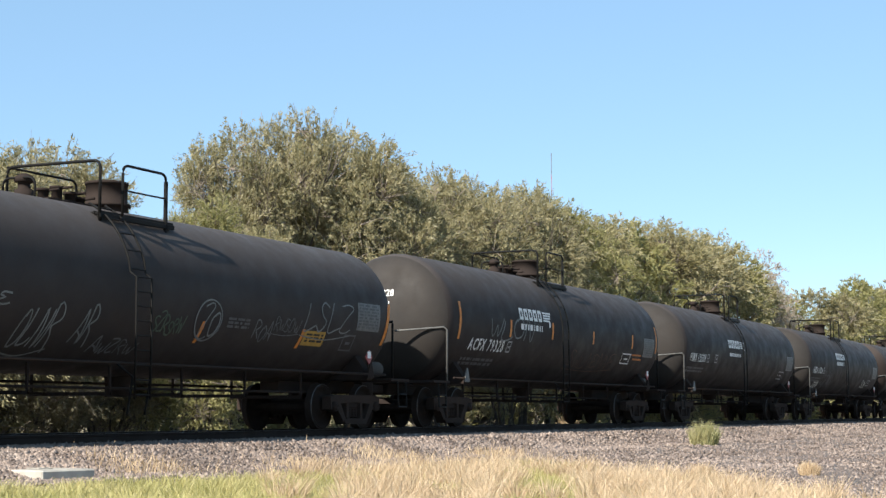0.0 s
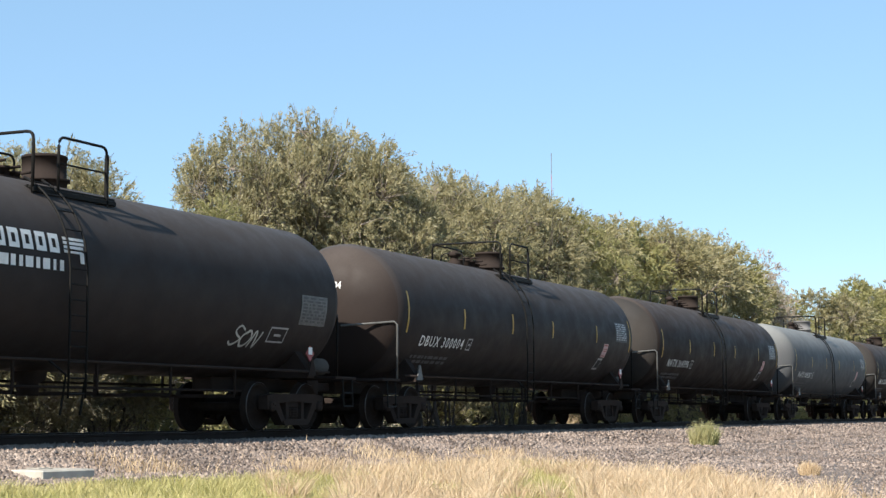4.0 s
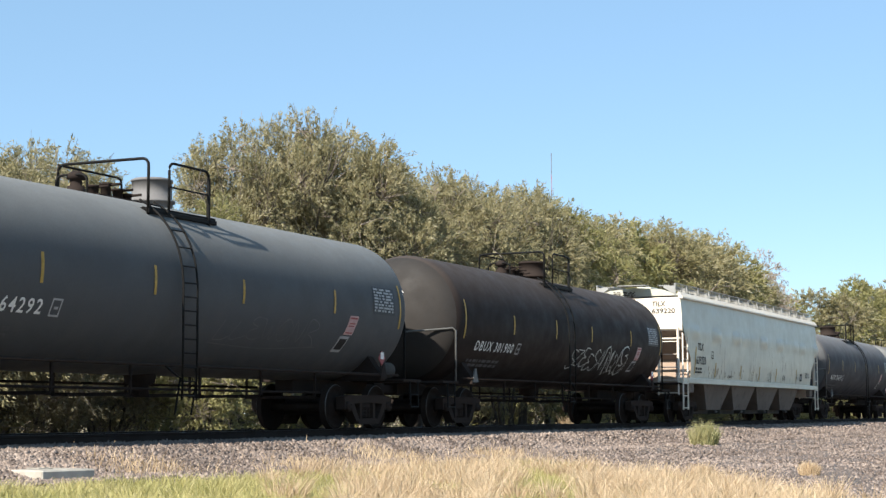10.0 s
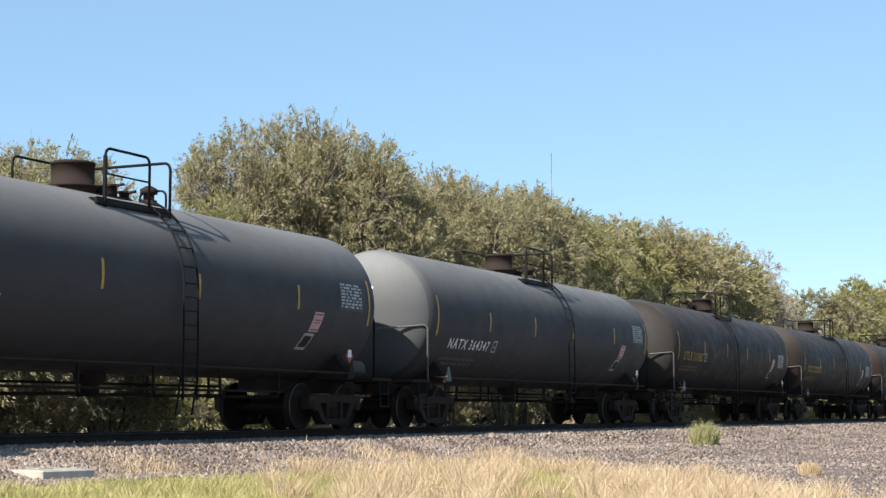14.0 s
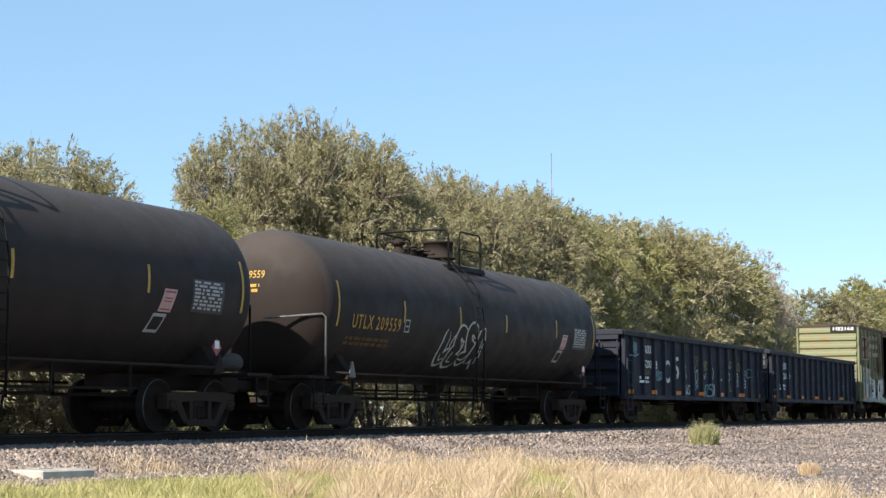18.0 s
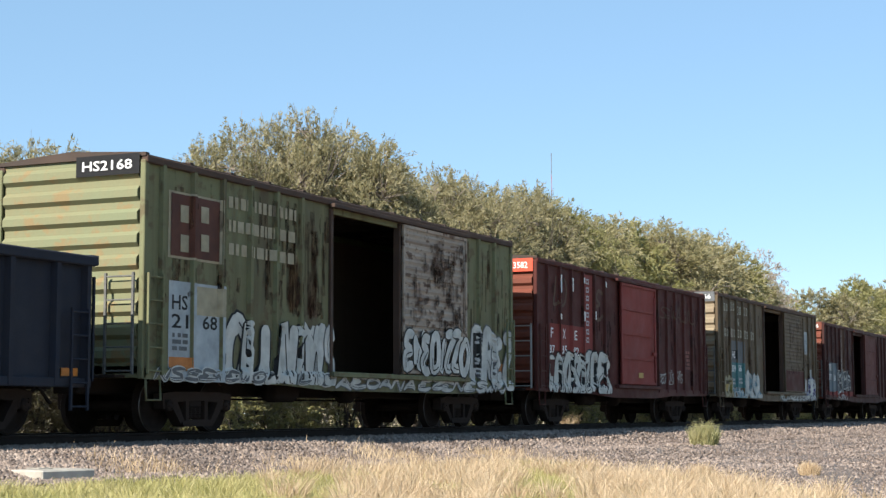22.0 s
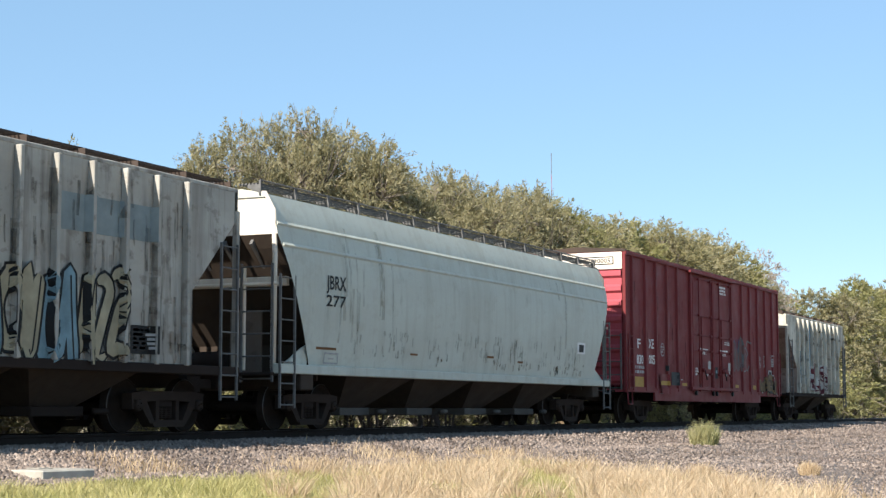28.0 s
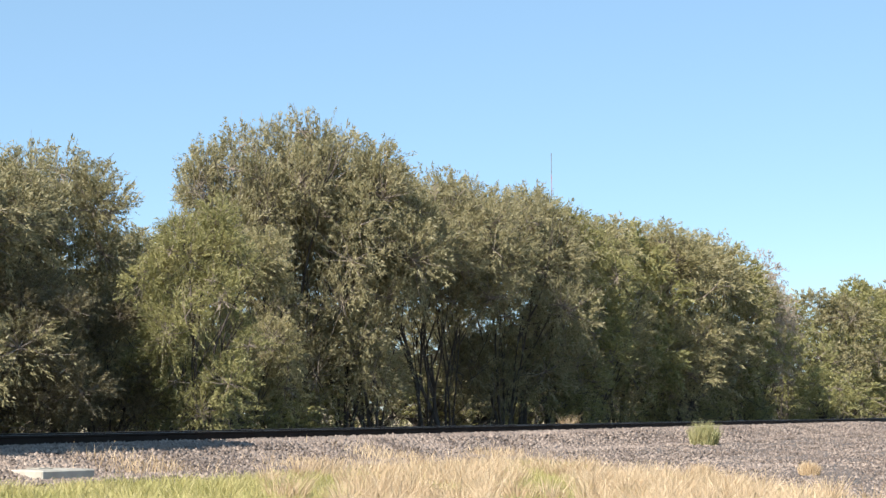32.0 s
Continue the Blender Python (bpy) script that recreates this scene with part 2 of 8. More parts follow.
def soup(name, verts, faces, mats):
    """A large mesh straight from arrays (quads or triangles)."""
    me = bpy.data.meshes.new(name)
    verts, faces = np.asarray(verts, np.float32), np.asarray(faces, np.int32)
    n, k = faces.shape
    me.vertices.add(len(verts))
    me.vertices.foreach_set("co", verts.ravel())
    me.loops.add(n * k)
    me.loops.foreach_set("vertex_index", faces.ravel())
    me.polygons.add(n)
    me.polygons.foreach_set("loop_start", np.arange(0, n * k, k, dtype=np.int32))
    me.polygons.foreach_set("loop_total", np.full(n, k, np.int32))
    me.update(calc_edges=True)
    me.materials.append(mats)
    return me


# ---- ground ----
def ground_height(x, y):
    """Cross-section of the right of way: ballast bed, shoulder, toe, verge."""
    prof = ((-400, -2.6), (-60, -1.6), (-22, -1.25), (-17, -0.95), (-13, -0.68), (-6, -0.58), (-3.5, -0.53), (-2.3, -0.21), (-1.35, -0.18), (1.35, -0.19), (1.85, -0.24), (3.7, -0.65), (9, -0.75), (60, -0.8), (400, -0.8))
    for (a, za), (b, zb) in zip(prof, prof[1:]):
        if a <= y <= b:
            return za + (zb - za) * (y - a) / (b - a)
    return prof[0][1] if y < 0 else prof[-1][1]


def ground_material():
    m, nt, ns, ln, bs = nodes_of("gravel_and_dry_soil")
    c = mixer(nt, grain(nt, 0.25, (1, 1, 1), 0.35, 0.65, 5, False), (0.15, 0.115, 0.095), (0.105, 0.082, 0.07))
    c = mixer(nt, grain(nt, 18.0, (1, 1, 1), 0.35, 0.65, 6, False, 0.8), c, (0.21, 0.175, 0.155))
    c = mixer(nt, grain(nt, 30.0, (1, 1, 1), 0.5, 0.7, 4, False, 0.8), c, (0.07, 0.058, 0.05))
    ln.new(c, bs.inputs["Base Color"])
    bs.inputs["Roughness"].default_value = 0.95
    bumped(nt, bs, grain(nt, 22.0, (1, 1, 1), 0.2, 0.8, 6, False, 0.8), 0.9, 0.05)
    return m


def soil_material():
    m, nt, ns, ln, bs = nodes_of("dry_grassland")
    c = mixer(nt, grain(nt, 0.08, (1, 1, 1), 0.35, 0.65, 6, False), (0.50, 0.39, 0.235), (0.42, 0.34, 0.19))
    c = mixer(nt, grain(nt, 3.0, (1, 1, 1), 0.3, 0.7, 6, False), c, (0.29, 0.22, 0.14))
    ln.new(c, bs.inputs["Base Color"])
    bs.inputs["Roughness"].default_value = 0.95
    bumped(nt, bs, grain(nt, 9.0, (1, 1, 1), 0.2, 0.8, 6, False), 0.8, 0.1)
    return m


def build_ground():
    g = Geo()
    xs = [-3500, -1200, -520, -200, -60] + [i * 2.0 for i in range(-10, 60)] + [150, 240, 420, 560, 1200, 3500]
    ys = [-3500, -1000, -400, -60, -40, -22] + [-20 + 0.5 * i for i in range(0, 60)] + [12, 16, 24, 40, 60, 150, 400, 1200, 3500]
    rnd = random.Random(4)
    nx, ny = len(xs), len(ys)
    V = []
    for x in xs:
        for y in ys:
            wob = rnd.uniform(-0.025, 0.025) if -20 < x < 120 and (y < -2 or y > 2) else 0
            V.append((x, y, ground_height(x, max(-400, min(400, y))) + wob))
    F, M = [], []
    for i in range(nx - 1):
        for j in range(ny - 1):
            F.append((i * ny + j, (i + 1) * ny + j, (i + 1) * ny + j + 1, i * ny + j + 1))
            ym = (ys[j] + ys[j + 1]) / 2
            M.append(0 if -14.5 < ym < 4.5 and xs[i] >= -600 and xs[i + 1] <= 600 else (2 if 4.5 < ym < 40 else 1))
    g.v, g.f, g.mi, g.smooth = V, F, M, [True] * len(F)
    # the third material is leaf litter, darkened to hold the trees' shade
    ob = new("ground", g.mesh("ground", [ground_material(), soil_material(), paint("shaded_leaf_litter_soil", (0.075, 0.058, 0.042), 0.95, (0.12, 0.095, 0.065), 0.6, 0.2)]))
    tagged(ob, "gravel ballast bank and dry grassy verge beside the track", "ground", kind="structure")


build_ground()


# ---- track ----
def build_track():
    track = thing("railway_track", "straight rusty rails on creosoted ties in ballast", "railway track", at=pose(0, 0, 0))
    track["kind"] = "structure"
    # flat-bottomed rail in section: foot, web, head
    sec = [(-0.075, -0.18), (0.075, -0.18), (0.075, -0.168), (0.012, -0.150), (0.012, -0.045), (0.036, -0.035), (0.036, -0.004), (0.030, 0.0), (-0.030, 0.0), (-0.036, -0.004), (-0.036, -0.035), (-0.012, -0.045), (-0.012, -0.150), (-0.075, -0.168)]
    for y in (-0.755, 0.755):
        g = Geo()
        g.prism([(y + a, b) for a, b in sec], -520, 560, 0, "yz")
        for k in (2 + 6, 2 + 7, 2 + 8):
            g.mi[k] = 1
        part("rail", g, [RAILSTEEL, RAILTOP], track)
    tie = Geo().box(-0.115, 0.115, -1.3, 1.3, -0.36, -0.182, 0.012).mesh("tie", TIMBER)
    plate = Geo().box(-0.18, 0.18, -0.10, 0.10, -0.181, -0.166, 0.004).mesh("tie_plate", RAILSTEEL)
    for i in range(160):
        x = 8 + i * 0.54
        t = part("tie", tie, None, track, at=pose(x, 0, 0))
    far = Geo()
    for i in range(800):
        x = 8 + 160 * 0.54 + i * 0.54
        far.box(x - 0.115, x + 0.115, -1.3, 1.3, -0.36, -0.182)
    for i in range(1, 900):
        x = 8 - i * 0.54
        far.box(x - 0.115, x + 0.115, -1.3, 1.3, -0.36, -0.182)
    far_ties = part("distant_ties", far, TIMBER, track)
    far_ties["kind"] = "stuff"


build_track()


# ---- running gear shared by all the cars ----
WR = 0.457


def wheel_mesh():
    g = Geo()
    prof = [(-0.07, 0.10), (-0.07, 0.16), (-0.02, 0.20), (0.0, 0.36), (-0.055, 0.395), (-0.062, 0.444), (-0.050, 0.457), (0.055, 0.460), (0.066, 0.485), (0.078, 0.482), (0.078, 0.40), (0.03, 0.36), (0.02, 0.20), (0.07, 0.16), (0.07, 0.10)]
    g.lathe(prof, (0, 0, 0), "y", 36, mis=[0, 0, 0, 0, 0, 1, 0, 0, 0, 0, 0, 0, 0, 0])
    return g.mesh("wheel", [WHEELM, TREAD])


def axle_mesh():
    g = Geo()
    g.lathe([(-1.13, 0.0), (-1.13, 0.07), (-0.85, 0.075), (-0.84, 0.10), (-0.70, 0.105), (-0.6, 0.085), (0.6, 0.085), (0.70, 0.105), (0.84, 0.10), (0.85, 0.075), (1.13, 0.07), (1.13, 0.0)], (0, 0, 0), "y", 16)
    return g.mesh("axle", WHEELM)


def cap_mesh():
    g = Geo()
    g.lathe([(0.0, 0.0), (0.0, 0.085), (0.03, 0.10), (0.17, 0.105), (0.17, 0.0)], (0, 0, 0), "y", 16)
    for k in range(3):
        a = 2 * math.pi * k / 3 + 0.4
        g.box(0.05 * math.cos(a) - 0.014, 0.05 * math.cos(a) + 0.014, -0.018, 0.0, 0.05 * math.sin(a) - 0.014, 0.05 * math.sin(a) + 0.014)
    return g.mesh("bearing_cap", TRUCK)


def side_frame_mesh():
    """Cast side frame: top member, sloping compression and tension members, columns, two windows."""
    g = Geo()
    y0, y1 = -0.10, 0.10
    for s in (1, -1):
        def q(pts):
            return [(s * a, b) for a, b in pts]
        g.prism(q([(0.0, 0.55), (0.62, 0.52), (0.72, 0.56), (1.04, 0.56), (1.06, 0.66), (0.72, 0.70), (0.55, 0.69), (0.0, 0.70)]), y0, y1)
        g.prism(q([(0.38, 0.16), (0.52, 0.15), (0.84, 0.50), (0.80, 0.60), (0.66, 0.57)]), y0, y1)
        g.prism(q([(0.24, 0.16), (0.34, 0.16), (0.34, 0.58), (0.24, 0.58)]), y0 + 0.02, y1 - 0.02)
        g.prism(q([(0.0, 0.10), (0.44, 0.10), (0.50, 0.18), (0.30, 0.22), (0.0, 0.22)]), y0 - 0.02, y1 + 0.02)
        g.prism(q([(0.74, 0.40), (0.79, 0.40), (0.79, 0.56), (0.74, 0.56)]), y0, y1)
        g.prism(q([(0.99, 0.40), (1.04, 0.40), (1.05, 0.60), (0.99, 0.60)]), y0, y1)
    return g.mesh("side_frame", TRUCK)


def spring_mesh():
    """One coil spring."""
    pts = [(0.055 * math.cos(k * 0.7), 0.055 * math.sin(k * 0.7), 0.235 + 0.185 * k / 54) for k in range(55)]
    return Geo().tube(pts, 0.013, 4).mesh("spring", TRUCK)


def bolster_mesh():
    g = Geo()
    g.box(-0.20, 0.20, -1.05, 1.05, 0.42, 0.66, 0.03)
    g.lathe([(0.66, 0.0), (0.66, 0.20), (0.74, 0.20), (0.74, 0.0)], (0, 0, 0), "z", 16)
    for s in (-1, 1):
        g.box(s * 0.42 - 0.03, s * 0.42 + 0.03, -0.95, 0.95, 0.30, 0.42, 0.01)
        for y in (-0.755, 0.755):
            g.box(s * 0.405 - 0.05, s * 0.405 + 0.025, y - 0.05, y + 0.05, 0.28, 0.56, 0.01)
    return g.mesh("bolster", UNDER)


def coupler_mesh():
    """Knuckle coupler facing +x, drawbar at the origin."""
    g = Geo()
    g.box(-0.75, -0.10, -0.09, 0.09, 0.78, 0.96, 0.02)
    g.prism([(-0.12, -0.11), (0.06, -0.17), (0.20, -0.19), (0.20, -0.11), (0.09, -0.07), (0.09, 0.02), (0.22, 0.05), (0.20, 0.13), (0.02, 0.16), (-0.12, 0.11)], 0.72, 1.0, 0, "xy")
    g.tube([(-0.3, -0.25, 0.82), (-0.15, -0.28, 0.70), (0.05, -0.27, 0.52), (0.2, -0.2, 0.50)], 0.028, 6)
    g.tube([(-0.35, 0.0, 1.05), (-0.30, -0.5, 1.03), (-0.30, -1.2, 1.0), (-0.2, -1.42, 0.90)], 0.015, 5)
    return g.mesh("coupler", UNDER)


WHEEL, AXLE, CAP, SIDE, SPRING, BOLSTER, COUPLER = wheel_mesh(), axle_mesh(), cap_mesh(), side_frame_mesh(), spring_mesh(), bolster_mesh(), coupler_mesh()
TRAIN = []
WHEELSETS = []


def running_gear(car, half, tc):
    """Two trucks at +-tc and couplers at the ends of a car of the given half length over the couplers."""
    for s in (-1, 1):
        x = s * tc
        for y in (-1.0, 1.0):
            part("side_frame", SIDE, None, car, at=pose(x, y, 0))
            for dx in (-0.13, 0.0, 0.13):
                part("spring", SPRING, None, car, at=pose(x + dx, y, 0))
        part("bolster", BOLSTER, None, car, at=pose(x, 0, 0))
        for d in (-0.889, 0.889):
            ws = part("wheelset", AXLE, None, car, at=pose(x + d, 0, WR))
            WHEELSETS.append((car, ws, x + d))
            part("wheel", WHEEL, None, ws, at=pose(0, -0.755, 0))
            part("wheel", WHEEL, None, ws, at=pose(0, 0.755, 0, 0, 0, 180))
            part("bearing_cap", CAP, None, ws, at=pose(0, -1.15, 0))
            part("bearing_cap", CAP, None, ws, at=pose(0, 1.15, 0, 0, 0, 180))
        part("coupler", COUPLER, None, car, at=pose(s * (half - 0.08), 0, 0, 0, 0, 0 if s > 0 else 180))


# ---- lettering and spray paint that follow a surface ----
LETTERS = {}


def letters(text, space=1.0):
    """Corners and faces of a line of built-in lettering, one unit high, from x = 0."""
    key = (text, space)
    if key not in LETTERS:
        cu = bpy.data.curves.new("lettering", "FONT")
        cu.body, cu.space_character, cu.resolution_u, cu.offset = text, space, 2, 0.014
        ob = bpy.data.objects.new("lettering", cu)
        scene.collection.objects.link(ob)
        bpy.context.view_layer.update()
        me = bpy.data.meshes.new_from_object(ob.evaluated_get(bpy.context.evaluated_depsgraph_get()))
        V = np.array([v.co[:2] for v in me.vertices])
        F = [list(p.vertices) for p in me.polygons]
        bpy.data.objects.remove(ob)
        bpy.data.meshes.remove(me)
        V[:, 0] -= V[:, 0].min()
        V /= max(V[:, 1].max(), 0.1)
        LETTERS[key] = (V, F)
    return LETTERS[key]


def write(car, text, surf, u, z, high, mat, wide=None, name="lettering", off=0.012, label="", space=1.0):
    V, F = letters(text, space)
    k = (wide / V[:, 0].max()) if wide else high * 0.86
    g = Geo()
    g.add([surf(u + a * k, z + b * high, off) for a, b in V], F)
    return part(name, g, mat, car, label)


def patch(car, surf, u0, u1, z0, z1, mat, name="marking", off=0.008, step=0.06, slant=0.0, label=""):
    """A painted rectangle laid on a surface."""
    g = Geo()
    nu, nz = max(1, int(abs(u1 - u0) / step)), max(1, int(abs(z1 - z0) / step))
    V = [surf(u0 + (u1 - u0) * i / nu + slant * (z1 - z0) * j / nz, z0 + (z1 - z0) * j / nz, off) for i in range(nu + 1) for j in range(nz + 1)]
    F = [(i * (nz + 1) + j, (i + 1) * (nz + 1) + j, (i + 1) * (nz + 1) + j + 1, i * (nz + 1) + j + 1) for i in range(nu) for j in range(nz)]
    g.add(V, F)
    return part(name, g, mat, car, label)


def box_outline(car, surf, u0, u1, z0, z1, mat):
    """A stencilled box: a thin painted frame with a line of print."""
    g, w = Geo(), 0.03
    for a, b, c, d in ((u0, u1, z0, z0 + w), (u0, u1, z1 - w, z1), (u0, u0 + w, z0, z1), (u1 - w, u1, z0, z1), (u0 + 0.3 * (u1 - u0), u0 + 0.7 * (u1 - u0), z0 + 0.4 * (z1 - z0), z0 + 0.55 * (z1 - z0))):
        g.add([surf(a, c, 0.012), surf(b, c, 0.012), surf(b, d, 0.012), surf(a, d, 0.012)], [(0, 1, 2, 3)])
    return part("stencil_box", g, mat, car)


def bars(car, surf, u, z, wide, high, rows, mat, seed=0, name="small_print", off=0.010):
    """Lines of print too small to read, as rows of short bars."""
    rnd, g = random.Random(seed), Geo()
    lh = high / rows
    for r in range(rows):
        a = u
        while a < u + wide:
            w = min(rnd.uniform(0.06, 0.26), u + wide - a)
            zt = z + high - r * lh
            g.add([surf(a, zt - lh * 0.62, off), surf(a + w, zt - lh * 0.62, off), surf(a + w, zt, off), surf(a, zt, off)], [(0, 1, 2, 3)])
            a += w + rnd.uniform(0.03, 0.09)
    return part(name, g, mat, car)


def stroke(g, surf, pts, w, off, mi=0):
    """One painted stroke: a ribbon through smoothed points."""
    P = [Vector((a, b, 0)) for a, b in pts]
    S = []
    for i in range(len(P) - 1):
        p0, p1, p2, p3 = P[max(i - 1, 0)], P[i], P[i + 1], P[min(i + 2, len(P) - 1)]
        n = max(2, int((p2 - p1).length / 0.05))
        for k in range(n):
            t = k / n
            S.append(0.5 * (2 * p1 + (p2 - p0) * t + (2 * p0 - 5 * p1 + 4 * p2 - p3) * t * t + (3 * p1 - p0 - 3 * p2 + p3) * t ** 3))
    S.append(P[-1])
    V = []
    for i, p in enumerate(S):
        d = S[min(i + 1, len(S) - 1)] - S[max(i - 1, 0)]
        d = d.normalized() if d.length > 1e-6 else Vector((1, 0, 0))
        nrm = Vector((-d.y, d.x, 0)) * w * 0.5
        for q in (p + nrm, p - nrm):
            V.append(surf(q.x, q.y, off))
    g.add(V, [(2 * i, 2 * i + 1, 2 * i + 3, 2 * i + 2) for i in range(len(S) - 1)], mi)


# hand-style signs, each one or two strokes in a unit square
SIGNS = (
    ((0.9, 0.85), (0.5, 1.0), (0.15, 0.8), (0.4, 0.55), (0.8, 0.4), (0.75, 0.1), (0.35, 0.0), (0.0, 0.15)),
    ((0.2, 1.0), (0.12, 0.5), (0.05, 0.1), (0.2, 0.0), (0.7, 0.08), (1.0, 0.2)),
    ((0.5, 1.0), (0.12, 0.8), (0.05, 0.4), (0.35, 0.02), (0.8, 0.15), (0.95, 0.6), (0.7, 0.95), (0.45, 1.0), (0.3, 0.85)),
    ((0.0, 0.0), (0.3, 0.7), (0.45, 1.05), (0.6, 0.6), (0.85, 0.0), (0.6, 0.3), (0.1, 0.38)),
    ((0.05, 0.0), (0.15, 0.95), (0.3, 0.9), (0.6, 0.1), (0.75, 0.05), (0.9, 1.0)),
    ((0.95, 0.9), (0.3, 1.0), (0.1, 0.7), (0.55, 0.52), (0.1, 0.4), (0.1, 0.1), (0.5, 0.0), (1.0, 0.15)),
    ((0.1, 0.0), (0.15, 1.0), (0.7, 0.95), (0.85, 0.65), (0.25, 0.45), (0.6, 0.3), (1.05, -0.1)),
    ((0.0, 0.9), (0.2, 0.2), (0.35, 0.1), (0.5, 0.6), (0.65, 0.1), (0.8, 0.2), (1.0, 1.0)),
    ((0.0, 0.95), (0.6, 1.0), (1.0, 0.9), (0.55, 0.6), (0.15, 0.1), (0.6, 0.0), (1.0, 0.1)))


def tag(car, surf, u, z, wide, high, mat, seed, signs=5, w=0.045, lean=0.15, label=""):
    """A sprayed scrawl: hand-style signs side by side, often underlined."""
    rnd, g = random.Random(seed), Geo()
    cw = wide / signs
    for s in range(signs):
        sx, sz, dz = cw * rnd.uniform(0.85, 1.2), high * rnd.uniform(0.65, 1.0), high * rnd.uniform(0.0, 0.2)
        pts = [(u + s * cw + a * sx + lean * b * high + rnd.uniform(-0.05, 0.05) * cw, z + dz + b * sz + rnd.uniform(-0.04, 0.04) * high) for a, b in rnd.choice(SIGNS)]
        stroke(g, surf, pts, w * rnd.uniform(0.8, 1.15), 0.010 + 0.0008 * s)
    if signs > 2 and rnd.random() < 0.35:
        stroke(g, surf, [(u - 0.1, z - 0.02 * high), (u + wide * 0.5, z - 0.10 * high), (u + wide * 1.05, z + 0.08 * high)], w * 0.7, 0.018)
    return part("spray_tag", g, mat, car, label)


def broad_stroke(g, surf, pts, w, off, mi, cols=5):
    """A wide painted stroke with round ends, fine enough to climb over posts."""
    P = [Vector((a, b, 0)) for a, b in pts]
    S = []
    for i in range(len(P) - 1):
        p0, p1, p2, p3 = P[max(i - 1, 0)], P[i], P[i + 1], P[min(i + 2, len(P) - 1)]
        n = max(2, int((p2 - p1).length / 0.07))
        for k in range(n):
            t = k / n
            S.append(0.5 * (2 * p1 + (p2 - p0) * t + (2 * p0 - 5 * p1 + 4 * p2 - p3) * t * t + (3 * p1 - p0 - 3 * p2 + p3) * t ** 3))
    S.append(P[-1])
    n, V = len(S), []
    for i, p in enumerate(S):
        d = S[min(i + 1, n - 1)] - S[max(i - 1, 0)]
        d = d.normalized() if d.length > 1e-6 else Vector((1, 0, 0))
        end = min(1.0, 0.45 + 0.3 * min(i, n - 1 - i))
        for c in range(cols + 1):
            q = p + Vector((-d.y, d.x, 0)) * w * end * (c / cols - 0.5)
            V.append(surf(q.x, q.y, off + 0.00008 * i))
    m = cols + 1
    g.add(V, [(i * m + c, i * m + c + 1, (i + 1) * m + c + 1, (i + 1) * m + c) for i in range(n - 1) for c in range(cols)], mi)


def piece(car, surf, u, z, wide, high, fill, line, seed, signs=5, w=0.06, label=""):
    """Sprayed block letters: swollen strokes that overlap, each with its own outline, and cracks of outline paint within."""
    rnd, g = random.Random(seed), Geo()
    n = max(2, int(round(signs * 1.5)))
    cw = wide / n
    fat = min(0.55 * cw, 0.26 * high)
    edge = min(1.5 * w, 0.11)
    for s in range(n):
        sx, lift = cw * rnd.uniform(0.95, 1.25), rnd.uniform(-0.07, 0.05) * high
        pts = [(u + (s + 0.0) * cw + a * sx + (b - 0.5) * 0.18 * cw + rnd.uniform(-0.09, 0.09) * cw, z + lift + fat * 0.6 + b * (high - fat * 1.2) + rnd.uniform(-0.07, 0.07) * high) for a, b in rnd.choice(SIGNS)]
        low = 0.006 + 0.0115 * (s % 4)
        broad_stroke(g, surf, pts, fat + edge, low, 1)
        broad_stroke(g, surf, pts, fat, low + 0.006, 0)
        k = rnd.randrange(1, len(pts) - 2)
        stroke(g, surf, [(p[0] + 0.1 * fat, p[1] - 0.1 * fat) for p in pts[k:k + 3]], edge * 0.32, low + 0.012, 1)
    return part("spray_piece", g, [fill, line], car, label)


def scuffs(car, surf, u0, u1, z0, z1, n, mat, seed, tall=0.3, w=0.03, name="scuff_film"):
    """Scrapes and drips: short upright smears in loose clusters."""
    rnd, g = random.Random(seed), Geo()
    u = u0
    for k in range(n):
        if k % 4 == 0:
            u = rnd.uniform(u0, u1)
        a, h = u + rnd.gauss(0, 0.22), tall * rnd.uniform(0.25, 1.0)
        zt = rnd.uniform(z0 + h * 0.4, z1)
        if u0 <= a <= u1:
            stroke(g, surf, [(a, zt), (a + rnd.uniform(-0.02, 0.02), zt - h * 0.5), (a + rnd.uniform(-0.03, 0.03), max(z0, zt - h))], w * rnd.uniform(0.4, 1.2), 0.007)
    return tagged(part(name, g, mat, car), kind="stuff")


# ---- tank cars ----
DUSTYGREY = paint("dusty_grey_reservoir_paint", (0.06, 0.055, 0.05), 0.8, (0.10, 0.085, 0.07), 0.5, 0.1)

TR, TZ = 1.51, 2.50


def tank_surf():
    R, Z = TR, TZ

    def surf(u, z, off=0.01):
        s = max(-0.999, min(0.999, (z - Z) / R))
        c = math.sqrt(1 - s * s)
        return (u, -(R + off) * c, Z + (R + off) * s)
    return surf


def head_surf(hx):
    """The rounded leading head: u runs from the far side to the near side."""
    def surf(u, z, off=0.01):
        r = min(0.98, math.hypot(u, z - TZ) / TR)
        return (hx - (0.76 + off) * math.sqrt(1 - r * r), -u, z)
    return surf


